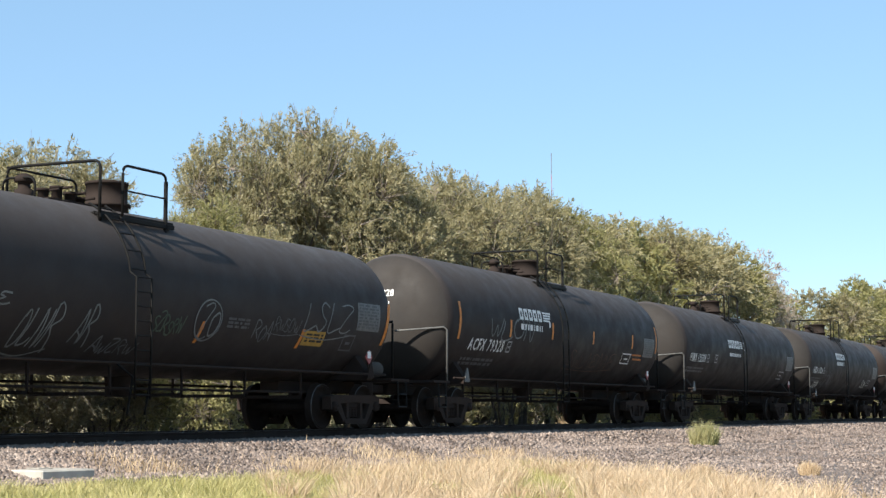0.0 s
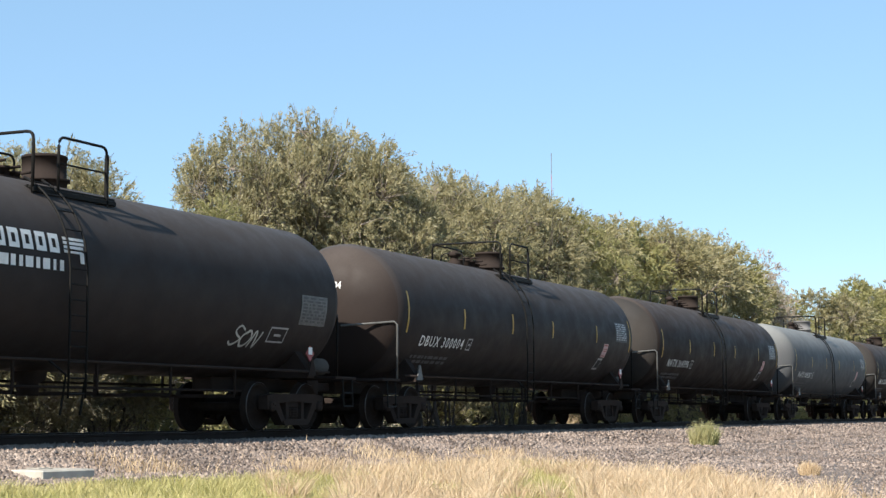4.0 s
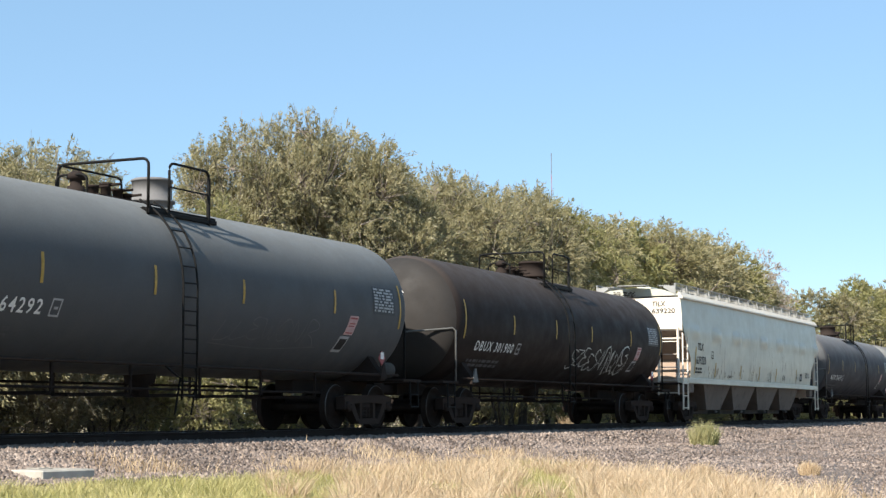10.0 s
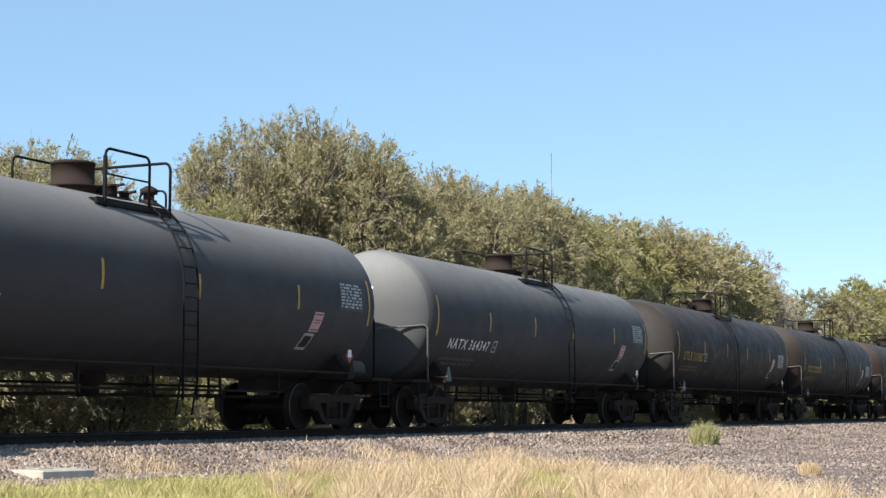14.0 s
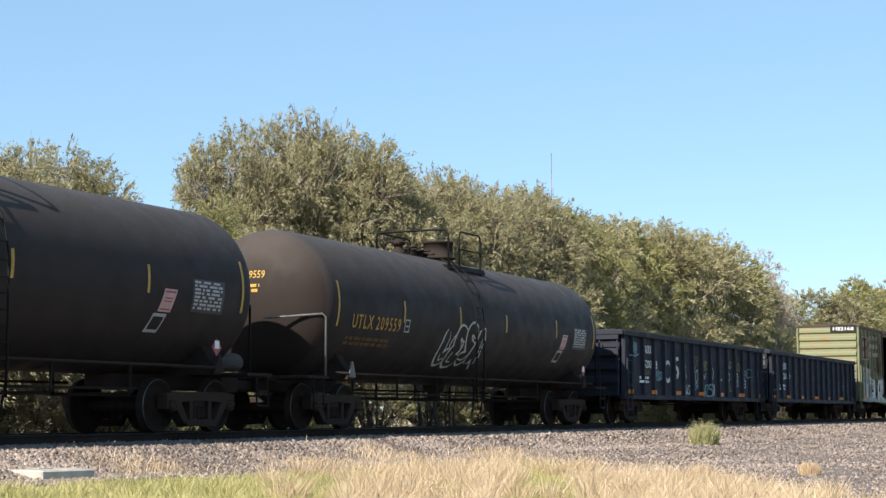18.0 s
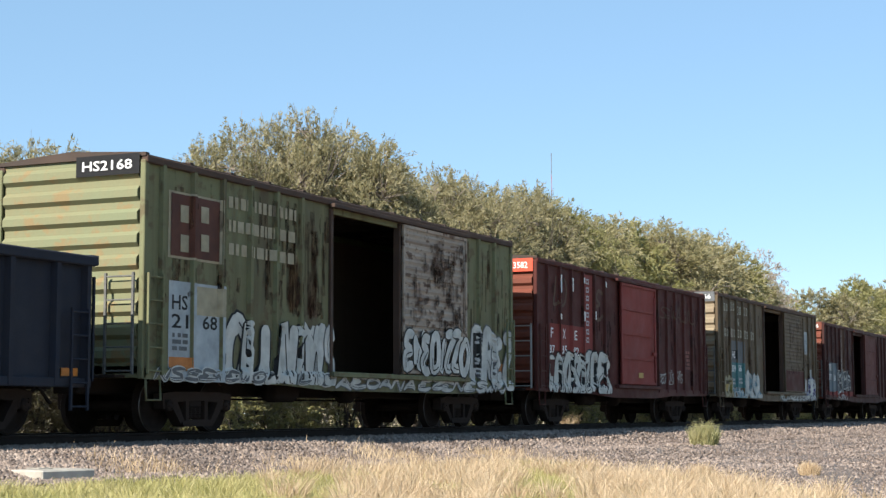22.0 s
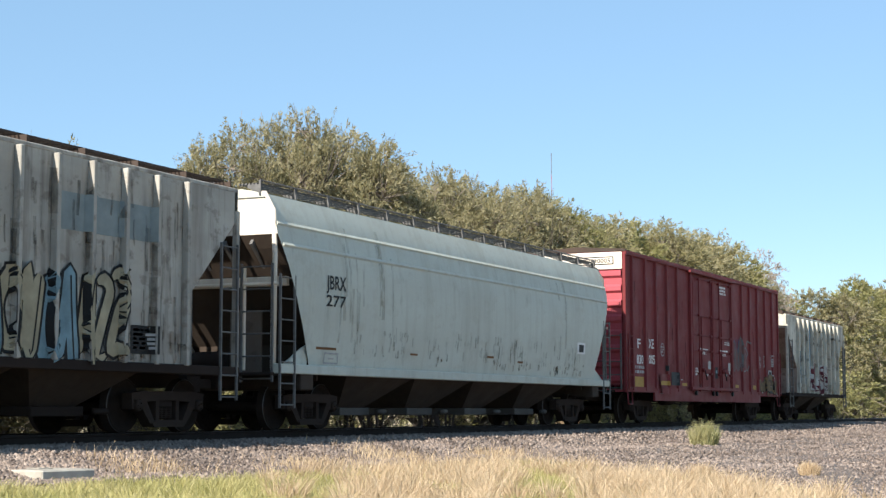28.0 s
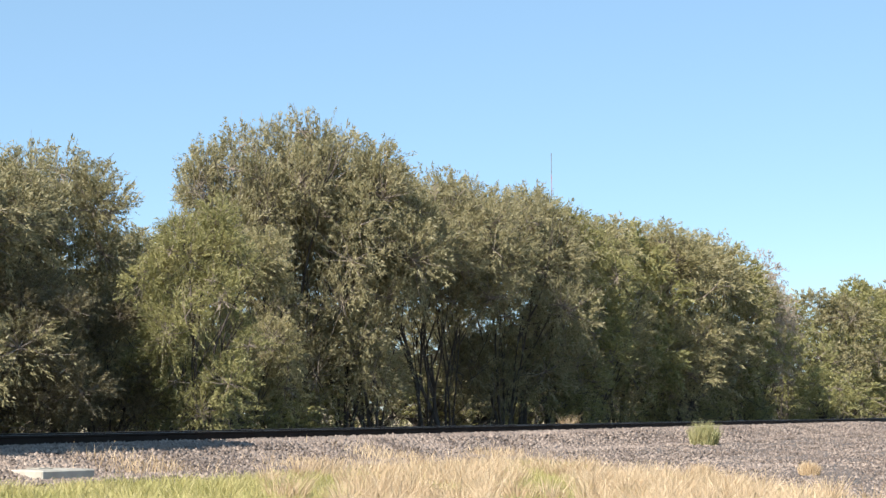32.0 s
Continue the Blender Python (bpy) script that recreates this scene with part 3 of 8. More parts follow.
def tank_shell(hx, jacket):
    g, prof = Geo(), []
    for k in range(11):
        a = math.pi / 2 * k / 10
        prof.append((-hx - 0.76 * math.cos(a), TR * math.sin(a) + 0.001))
    seams = [-hx + (2 * hx) * i / 5 for i in range(1, 5)]
    for sx in seams:
        prof += [(sx, TR)]
    for k in range(11):
        a = math.pi / 2 * (1 - k / 10)
        prof.append((hx + 0.76 * math.cos(a), TR * math.sin(a) + 0.001))
    g.lathe(prof, (0, 0, TZ), "x", 72, mis=[1] * 8 + [0] * (len(prof) - 17) + [1] * 8)
    return g


LADDER_X = -0.72


def tank_ladder():
    g = Geo()
    for dx in (-0.21, 0.21):
        pts = [(LADDER_X + dx, -1.62, 0.55), (LADDER_X + dx, -1.63, 1.5), (LADDER_X + dx, -1.62, 2.5)]
        for k in range(1, 9):
            a = math.radians(k * 8.0)
            pts.append((LADDER_X + dx, -(TR + 0.10) * math.cos(a), TZ + (TR + 0.10) * math.sin(a)))
        g.tube(pts, 0.02, 6)
    return g


def tank_rungs():
    out = []
    for k in range(9):
        out.append(Geo().tube([(LADDER_X - 0.21, -1.62, 0.62 + k * 0.235), (LADDER_X + 0.21, -1.62, 0.62 + k * 0.235)], 0.014, 5))
    for k in range(5):
        a = math.radians(10 + k * 12.0)
        y, z = -(TR + 0.10) * math.cos(a), TZ + (TR + 0.10) * math.sin(a)
        out.append(Geo().tube([(LADDER_X - 0.21, y, z), (LADDER_X + 0.21, y, z)], 0.014, 5))
    return out


def tank_platform():
    """Grating walkway round the manway."""
    g = Geo()
    top = TZ + TR
    for y in (-0.95, 0.95):
        g.box(-1.05, 1.05, y - 0.03, y + 0.03, top - 0.32, top - 0.24, 0.01)
    for s in (-1, 1):
        y0, y1 = (-0.95, -0.48) if s < 0 else (0.48, 0.95)
        for k in range(15):
            x = -1.0 + k * 0.143
            g.box(x - 0.012, x + 0.012, y0, y1, top - 0.25, top - 0.21)
        for y in np.linspace(y0, y1, 5):
            g.box(-1.03, 1.03, y - 0.008, y + 0.008, top - 0.24, top - 0.20)
        for x in (-0.95, 0.95):
            g.box(x - 0.04, x + 0.04, min(s * 0.55, s * 0.92), max(s * 0.55, s * 0.92), top - 0.62, top - 0.22, 0.01)
    return g


def fillet(pts, r=0.14):
    """Round the corners of a bent pipe."""
    P = [Vector(p) for p in pts]
    out = [P[0]]
    for a, b, c in zip(P, P[1:], P[2:]):
        u, v = (a - b), (c - b)
        k = min(r, 0.45 * u.length, 0.45 * v.length)
        p, q = b + u.normalized() * k, b + v.normalized() * k
        for i in range(5):
            s = i / 4
            out.append(p * (1 - s) ** 2 + b * 2 * s * (1 - s) + q * s * s)
    return [tuple(p) for p in out + [P[-1]]]


def tank_rails():
    """Bent-pipe handrails: across the leading end, along both sides with a gate at the ladder."""
    top, hi = TZ + TR - 0.22, TZ + TR + 0.62
    out = []
    out.append(Geo().tube(fillet([(-1.03, -0.95, top - 0.15), (-1.03, -0.95, hi), (-1.03, 0.95, hi), (-1.03, 0.95, top - 0.15)]), 0.026, 8))
    out.append(Geo().tube(fillet([(-0.42, -0.95, top - 0.1), (-0.42, -0.95, hi), (0.81, -0.95, hi), (0.81, -0.95, top - 0.1)]), 0.024, 8))
    out.append(Geo().tube([(-1.03, 0.97, top + 0.42), (0.81, 0.97, top + 0.42)], 0.018, 6))
    out.append(Geo().tube([(-0.42, -0.95, top + 0.42), (0.81, -0.95, top + 0.42)], 0.016, 6))
    out.append(Geo().tube(fillet([(-1.03, 0.95, hi), (0.81, 0.95, hi), (0.81, 0.95, top - 0.1)]), 0.022, 6))
    out.append(Geo().box(0.78, 0.84, -0.98, -0.92, top - 0.2, hi - 0.12, 0.01))
    out.append(Geo().tube(fillet([(-1.9, 0.3, top - 0.1), (-1.9, 0.3, top + 0.5), (-1.85, -0.3, top + 0.5), (-1.85, -0.3, top - 0.1)]), 0.022, 6))
    return out


def tank_manway():
    g, t = Geo(), TZ + TR
    g.lathe([(t - 0.08, 0.37), (t + 0.06, 0.37), (t + 0.06, 0.42), (t + 0.10, 0.42), (t + 0.10, 0.36), (t + 0.44, 0.36), (t + 0.44, 0.375), (t + 0.48, 0.375), (t + 0.50, 0.32), (t + 0.51, 0.0)], (0.42, 0.0, 0), "z", 24)
    return g


def tank_valves():
    g, t = Geo(), TZ + TR
    g.lathe([(t - 0.05, 0.15), (t + 0.10, 0.15), (t + 0.10, 0.10), (t + 0.22, 0.10), (t + 0.22, 0.16), (t + 0.30, 0.16), (t + 0.36, 0.06), (t + 0.36, 0.0)], (-1.75, 0.0, 0), "z", 16)
    for x, h in ((-1.15, 0.16), (-0.8, 0.24), (-0.45, 0.18), (-0.2, 0.12)):
        g.lathe([(t - 0.05, 0.09), (t + h, 0.09), (t + h, 0.12), (t + h + 0.04, 0.12), (t + h + 0.04, 0.0)], (x, 0.1, 0), "z", 12)
        g.tube([(x, 0.1, t + h), (x + 0.05, -0.18, t + h + 0.02)], 0.025, 6)
    g.box(-1.2, 0.9, -0.05, 0.05, t - 0.03, t + 0.05, 0.01)
    return g


def end_rail(s, hx):
    """Handrail hoop on an end platform, near side and far side."""
    out = []
    for y in (-1.42, 1.42):
        x0, x1 = s * (hx + 1.05), s * (hx + 0.10)
        out.append(Geo().tube([(x0, y * 0.35, 2.16), (s * (hx + 0.75), y * 0.6, 2.20), (s * (hx + 0.32), y * 0.97, 2.26), (s * (hx + 0.25), y, 2.2), (s * (hx + 0.25), y, 1.02)], 0.024, 6))
    return out


def turned(geo, flip, shift):
    """The same geometry, turned end for end or moved along the car."""
    geo.v = [((-x if flip else x) + shift, y, z) for x, y, z in geo.v]
    return geo


def tank_car(centre, half, body, head, label, marks, mark_mat=None, stripes=True, hx=7.5, shift=0.0, flip=False):
    car = thing("tank_car", label, "tank car", "cars of the freight train", pose(centre, 0, 0))
    TRAIN.append((car, centre))
    surf, tc = tank_surf(), half - 2.35
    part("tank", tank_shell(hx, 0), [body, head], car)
    running_gear(car, half, tc)
    for s in (-1, 1):
        # stub sill, saddle, end platform
        g = Geo()
        g.box(min(s * (half - 0.75), s * (tc - 1.6)), max(s * (half - 0.75), s * (tc - 1.6)), -0.22, 0.22, 0.74, 1.08, 0.02)
        part("stub_sill", g, UNDER, car)
        g = Geo()
        g.prism([(-1.42, 1.0), (1.42, 1.0), (1.42, 1.12), (1.05, 1.62), (0.6, 1.16), (-0.6, 1.16), (-1.05, 1.62), (-1.42, 1.12)], s * tc - 0.12, s * tc + 0.12, 0, "yz")
        part("saddle", g, UNDER, car)
        g = Geo()
        g.prism([(tc * s - 0.15, 1.04), (tc * s + 0.15, 1.04), (tc * s + 0.03, 1.36), (tc * s - 0.03, 1.36)], -1.46, -1.43)
        part("saddle_gusset", g, PALEIRON if s < 0 else UNDER, car, "pale grey triangular gusset" if s < 0 else "")
        g = Geo()
        g.box(min(s * (hx + 0.15), s * (hx + 1.0)), max(s * (hx + 0.15), s * (hx + 1.0)), -1.45, 1.45, 0.99, 1.05, 0.01)
        part("end_platform", g, UNDER, car)
        for e in end_rail(s, hx):
            part("end_handrail", e, PALEIRON if s < 0 else HANDRAIL, car)
        g = Geo()
        for x in (s * (hx + 0.42), s * (hx + 0.80)):
            g.tube([(x, -1.46, 1.0), (x, -1.48, 0.46)], 0.018, 5)
        for z in (0.46, 0.72):
            g.tube([(s * (hx + 0.42), -1.48, z), (s * (hx + 0.80), -1.48, z)], 0.018, 5)
        part("sill_step", g, HANDRAIL, car)
    for y in (-1.43, 1.43):
        part("side_rail", Geo().tube([(-hx + 0.1, y, 1.12), (hx - 0.1, y, 1.12)], 0.028, 6), UNDER, car)
    # fittings under the belly
    g = Geo()
    g.lathe([(0.62, 0.10), (0.62, 0.16), (0.82, 0.16), (0.86, 0.26), (1.06, 0.30)], (0.15, 0, 0), "z", 14)
    part("outlet_valve", g, UNDER, car)
    for y, z in ((-0.65, 0.74), (0.7, 0.66), (0.95, 0.86)):
        part("brake_pipe", Geo().tube([(-tc + 1.1, y, z), (tc - 1.1, y, z)], 0.024, 5), UNDER, car)
    for k in range(6):
        x = -tc + 1.5 + k * (2 * tc - 3.0) / 5
        part("pipe_hanger", Geo().box(x - 0.025, x + 0.025, -0.68, 0.97, 0.62, 0.68).box(x - 0.02, x + 0.02, -0.68, -0.64, 0.62, 1.3).box(x - 0.02, x + 0.02, 0.93, 0.97, 0.62, 1.4), UNDER, car)
    g = Geo()
    g.lathe([(-0.45, 0.0), (-0.42, 0.14), (-0.36, 0.17), (0.36, 0.17), (0.42, 0.14), (0.45, 0.0)], (hx + 0.55, -0.7, 1.26), "x", 14)
    part("air_reservoir", g, DUSTYGREY, car, "dusty grey air reservoir")
    # ladder and top works
    lad = part("ladder", turned(tank_ladder(), flip, shift), HANDRAIL, car)
    for r in tank_rungs():
        part("rung", turned(r, flip, shift), HANDRAIL, lad)
    for s in (-1, 1):
        part("ladder_foot", turned(Geo().tube([(LADDER_X + s * 0.45, -1.43, 1.12), (LADDER_X + s * 0.24, -1.6, 0.9), (LADDER_X + s * 0.24, -1.5, 0.3)], 0.02, 5), flip, shift), HANDRAIL, car)
    plat = part("platform", turned(tank_platform(), flip, shift), HANDRAIL, car)
    for r in tank_rails():
        part("handrail", turned(r, flip, shift), HANDRAIL, plat)
    part("manway", turned(tank_manway(), flip, shift), DARKGREY if body is GREY else UNDER, car)
    part("valve_manifold", turned(tank_valves(), flip, shift), UNDER, car)
    # reflective strips, panel, placards
    old = mark_mat is GOLD
    du, dz, pu, pz = (5.78, 2.04, 4.75, 1.66) if old else ((6.12, 2.36, 4.95, 1.55) if stripes else (6.2, 2.0, 0, 0))
    if stripes:
        for u, z0, z1 in ((-7.37, 2.05, 2.94), (-4.45, 2.25, 2.71), (-1.57, 2.26, 2.74), (1.14, 2.27, 2.70), (4.5, 2.28, 2.74), (7.36, 2.1, 3.02)):
            patch(car, surf, u - 0.035, u + 0.035, z0, z1, YELLOW, "reflective_strip")
        for name, u0, u1, z0, z1, mt, off, text in PLACARD:
            patch(car, surf, pu + u0 + 0.3 * z0, pu + u1 + 0.3 * z0, pz + z0, pz + z1, mt, name, off, 0.06, 0.3, text)
    patch(car, surf, du, du + 0.98, dz, dz + 0.56, PALEPANEL if not stripes else PANEL, "data_panel")
    bars(car, surf, du + 0.05, dz + 0.03, 0.85, 0.50, 8, SMALLPRINT if not stripes else PALEWHITE, 5, off=0.014)
    for s, u in ((1, 6.6),):
        g = Geo()
        g.prism([(u - 0.15, 1.46), (u, 1.31), (u + 0.15, 1.46), (u, 1.61)], -1.47, -1.45, 0)
        g.prism([(u - 0.07, 1.44), (u + 0.07, 1.44), (u + 0.07, 1.58), (u - 0.07, 1.58)], -1.475, -1.468, 1)
        part("hazard_diamond", g, [RED, WHITE], car, "red hazard diamond placard")
        part("placard_holder", Geo().tube([(u, -1.43, 1.12), (u, -1.44, 1.6)], 0.015, 5), UNDER, car)
    if marks:
        mm = mark_mat or WHITE
        mu, mz, mw = (-6.75, 2.03, 2.15) if old else ((-7.15, 2.01, 1.76) if marks[0] == "F" else ((-6.5, 1.79, 2.05) if marks[0] == "A" else (-6.58, 1.76, 2.28)))
        tall = 0.22 if stripes and not old else 0.27
        full, (word, digits) = letters(marks, 1.25)[0][:, 0].max(), marks.split()
        wa, wb = (letters(w, 1.25)[0][:, 0].max() * mw / full for w in (word, digits))
        write(car, word, surf, mu, mz + 0.155 - tall / 2, tall, mm, wa, space=1.25)
        write(car, digits, surf, mu + mw - wb, mz + 0.155 - tall / 2, tall, mm, wb, space=1.25)
        bars(car, surf, mu - 0.1, mz - 0.36, 1.9, 0.20, 2, SMALLPRINT if mm is WHITE else DIMGOLD, 3)
        box_outline(car, surf, mu + mw + 0.2, mu + mw + 0.44, mz + 0.02, mz + 0.29, PALEWHITE)
        write(car, marks, head_surf(-hx), -0.75, 2.98, 0.15, mm, 1.05)
        bars(car, head_surf(-hx), -0.6, 2.66, 0.8, 0.20, 2, mm, 8)
    return car, surf


PLACARD = (("warning_placard", 0, 0.36, 0.34, 0.72, PINK, 0.010, "sun-faded pink warning placard"), ("placard_stripe", 0.03, 0.33, 0.655, 0.69, RED, 0.014, ""), ("placard_stripe", 0.07, 0.29, 0.555, 0.58, RED, 0.014, ""), ("placard_stripe", 0.07, 0.29, 0.505, 0.525, RED, 0.014, ""), ("placard_stripe", 0.03, 0.33, 0.37, 0.395, RED, 0.014, ""), ("notice", -0.08, 0.30, 0, 0.31, PALEWHITE, 0.010, "pale framed notice"), ("notice_field", -0.04, 0.26, 0.05, 0.26, INK, 0.014, ""))
PANEL = plain("grey_data_panel", (0.045, 0.048, 0.052), 0.5, 0, 0.3)
PALEPANEL = plain("pale_data_panel", (0.15, 0.152, 0.148), 0.5, 0, 0.4)
DIMGOLD = plain("dim_ochre_print", (0.10, 0.06, 0.015), 0.6, 0, 0.3)


# ---- box cars and gondolas ----
LINING = paint("worn_plywood_lining", (0.17, 0.125, 0.095), 0.8, (0.09, 0.065, 0.05), 0.5, 0.4, spec=0.08)


def flat_surf(hw, posts=(), depth=0.07, wide=0.07, sill=0.0, low=0.0):
    """Near side of a flat-sided car; paint climbs over the posts."""
    def surf(u, z, off=0.008):
        z = max(z, low)
        on = any(abs(u - p) < wide for p in posts)
        return (u, -(hw + off + (depth if on else (0.052 if z < sill else 0.0))), z)
    return surf


def end_surf(hx):
    def surf(u, z, off=0.05):
        return (-hx - off - 0.05, -u, z)
    return surf


def ladder_parts(car, x0, x1, y, z0, z1, n, mat, r=0.016):
    lad = part("ladder", Geo().box(x0 - 0.02, x0 + 0.02, y - 0.02, y + 0.02, z0, z1).box(x1 - 0.02, x1 + 0.02, y - 0.02, y + 0.02, z0, z1), mat, car)
    for k in range(n):
        z = z0 + 0.06 + (z1 - z0 - 0.12) * k / (n - 1)
        part("rung", Geo().tube([(x0, y, z), (x1, y, z)], r, 5), mat, lad)


def end_ladder(car, x, y0, y1, z0, z1, n, mat):
    lad = part("ladder", Geo().box(x - 0.02, x + 0.02, y0 - 0.02, y0 + 0.02, z0, z1).box(x - 0.02, x + 0.02, y1 - 0.02, y1 + 0.02, z0, z1), mat, car)
    for k in range(n):
        z = z0 + 0.06 + (z1 - z0 - 0.12) * k / (n - 1)
        part("rung", Geo().tube([(x, y0, z), (x, y1, z)], 0.016, 5), mat, lad)


def box_car(centre, hx, half, z0, z1, side, end, door_mat, label, gap=None, door=None, posts=(), hw=1.47, sill_mat=None, roof_mat=None, door_ribs=4, fine=False, plug=False, fish=True, chord_mat=None):
    """gap: open doorway (u0, u1); door: the door leaf (u0, u1)."""
    car = thing("box_car", label, "box car", "cars of the freight train", pose(centre, 0, 0))
    TRAIN.append((car, centre))
    running_gear(car, half, hx - 2.2 if hx < 8.5 else hx - 2.6)
    zt = z1 - 0.10
    fl = z0 + 0.32
    surf = flat_surf(hw, posts, 0.07, 0.07, fl - 0.04, z0 + 0.08)
    part("floor", Geo().box(-hx, hx, -hw + 0.02, hw - 0.02, fl - 0.14, fl, 0.01), UNDER, car)
    part("centre_sill", Geo().box(-half + 0.7, half - 0.7, -0.25, 0.25, fl - 0.45, fl - 0.14, 0.02), UNDER, car)
    # plank lining of the load space
    part("lining", Geo().box(-hx + 0.10, hx - 0.10, hw - 0.12, hw - 0.095, fl + 0.002, zt - 0.15), LINING, car)
    part("lining", Geo().box(-hx + 0.10, hx - 0.10, -hw + 0.12, hw - 0.125, fl + 0.003, fl + 0.03), LINING, car)
    for s in (-1, 1):
        part("lining", Geo().box(s * (hx - 0.11) - 0.012, s * (hx - 0.11) + 0.012, -hw + 0.12, hw - 0.125, fl + 0.035, zt - 0.15), LINING, car)
    # near wall with its doorway
    cut = gap or (0, 0)
    if gap:
        g = Geo().box(-hx, cut[0], -hw, -hw + 0.09, fl - 0.2, zt, 0.006)
        part("side_wall", g, side, car)
        part("side_wall", Geo().box(cut[1], hx, -hw, -hw + 0.09, fl - 0.2, zt, 0.006), side, car)
        part("door_header", Geo().box(cut[0], cut[1], -hw, -hw + 0.09, zt - 0.2, zt, 0.006), side, car)
    else:
        part("side_wall", Geo().box(-hx, hx, -hw, -hw + 0.09, fl - 0.2, zt, 0.006), side, car)
    part("side_wall", Geo().box(-hx, hx, hw - 0.09, hw, fl - 0.2, zt, 0.006), side, car)
    for p in posts:
        part("side_post", Geo().prism([(p - 0.07, -hw), (p - 0.045, -hw - 0.07), (p + 0.045, -hw - 0.07), (p + 0.07, -hw)], fl - 0.15, zt - 0.02, 0, "xy"), side, car)
    # sills and top chord
    sm = sill_mat or side
    for y in (-hw, hw):
        part("top_chord", Geo().box(-hx - 0.03, hx + 0.03, y - 0.07, y + 0.05, zt - 0.05, zt + 0.07, 0.015), chord_mat or sm, car)
    d0, d1 = (door or (-1.6, 1.6))
    lo = min(cut[0], d0) - 0.1 if gap else d0 - 0.6
    hi = d1 + 0.1
    if plug:
        g = Geo().prism([(-hx, fl - 0.05), (-hx, z0 + 0.12), (-6.65, z0 + 0.12), (-6.65, z0 - 0.13), (6.24, z0 - 0.13), (6.24, z0 + 0.12), (hx, z0 + 0.12), (hx, fl - 0.05)], -hw - 0.05, -hw + 0.02)
    elif fish:
        g = Geo().prism([(-hx, fl - 0.05), (-hx, z0 + 0.10), (lo - 1.6, z0 + 0.06), (lo, z0 - 0.02), (hi, z0 - 0.02), (hi + 1.6, z0 + 0.06), (hx, z0 + 0.10), (hx, fl - 0.05)], -hw - 0.05, -hw + 0.02)
    else:
        g = Geo().prism([(-hx, fl - 0.05), (-hx, z0), (hx, z0), (hx, fl - 0.05)], -hw - 0.05, -hw + 0.02)
    part("side_sill", g, sm, car)
    # roof: shallow ridge with cross ribs
    g = Geo().prism([(-hw - 0.04, zt + 0.05), (-hw - 0.04, zt + 0.09), (0, z1 + 0.08), (hw + 0.04, zt + 0.09), (hw + 0.04, zt + 0.05), (0, z1 + 0.03)], -hx - 0.04, hx + 0.04, 0, "yz")
    roof = part("roof", g, roof_mat or ROOFM, car)
    nr = int(hx * 2 / 1.25)
    for k in range(nr + 1):
        x = -hx + 2 * hx * k / nr
        part("roof_rib", Geo().prism([(-hw - 0.05, zt + 0.06), (-hw - 0.05, zt + 0.12), (0, z1 + 0.12), (hw + 0.05, zt + 0.12), (hw + 0.05, zt + 0.06)], x - 0.05, x + 0.05, 0, "yz"), roof_mat or ROOFM, roof)
    # corrugated ends
    for s in (-1, 1):
        e = part("end_wall", Geo().box(min(s * hx, s * (hx - 0.09)), max(s * hx, s * (hx - 0.09)), -hw + 0.002, hw - 0.002, fl - 0.2, z1 + 0.03, 0.005), end, car)
        nrib = 9
        for k in range(nrib):
            zc = fl + 0.18 + (zt - 0.35 - fl) * k / (nrib - 1)
            g = Geo().prism([(s * hx, zc - 0.13), (s * (hx + 0.075), zc - 0.06), (s * (hx + 0.075), zc + 0.06), (s * hx, zc + 0.13)], -hw + 0.09, hw - 0.09)
            part("end_rib", g, end, e)
        for y in (-hw, hw):
            part("corner_post", Geo().box(s * hx - 0.06, s * hx + 0.06, y - 0.05, y + 0.05, z0 + 0.1, zt, 0.012), sm, car)
    # door leaves
    if plug:
        plug_door(car, d0, (d0 + d1) / 2 - 0.02, hw, 0.99, zt - 0.16, door_mat)
        plug_door(car, (d0 + d1) / 2 + 0.02, d1, hw, 0.99, zt - 0.16, door_mat)
    for (a, b, mt) in ([] if plug else [(d0, d1, door_mat)]):
        dr = part("door", Geo().box(a, b, -hw - 0.10, -hw - 0.055, fl + 0.05, zt - 0.12, 0.01), mt, car)
        if fine:
            hgt = zt - 0.25 - fl
            for k in range(21):
                if k % 7 != 0:
                    zc = fl + 0.10 + hgt * k / 21
                    part("door_corrugation", Geo().prism([(-hw - 0.10, zc - 0.05), (-hw - 0.118, zc), (-hw - 0.10, zc + 0.05)], a + 0.09, b - 0.09, 0, "yz"), mt, dr)
        for k in range(door_ribs + 1):
            zc = fl + 0.10 + (zt - 0.25 - fl) * k / door_ribs
            part("door_rib", Geo().prism([(a + 0.05, -hw - 0.10), (a + 0.05, -hw - 0.135), (b - 0.05, -hw - 0.135), (b - 0.05, -hw - 0.10)], zc - 0.035, zc + 0.035, 0, "xy"), mt, dr)
        for x in (a + 0.04, b - 0.04):
            part("door_edge", Geo().box(x - 0.04, x + 0.04, -hw - 0.135, -hw - 0.05, fl + 0.05, zt - 0.12, 0.008), mt, dr)
        part("lock_rod", Geo().tube([(b - 0.25, -hw - 0.16, fl + 0.2), (b - 0.25, -hw - 0.16, zt - 0.4)], 0.02, 6), mt, dr)
        part("door_latch", Geo().box(b - 0.45, b - 0.12, -hw - 0.19, -hw - 0.13, fl + 0.95, fl + 1.05, 0.01), mt, dr)
    lo2, hi2 = (min(cut[0], d0), d1) if gap else (d0 - 0.3, d1 + 0.3)
    part("door_track", Geo().box(lo2 - 0.1, hi2 + 0.1, -hw - 0.17, -hw - 0.04, fl - 0.07, fl + 0.03, 0.01), sm, car)
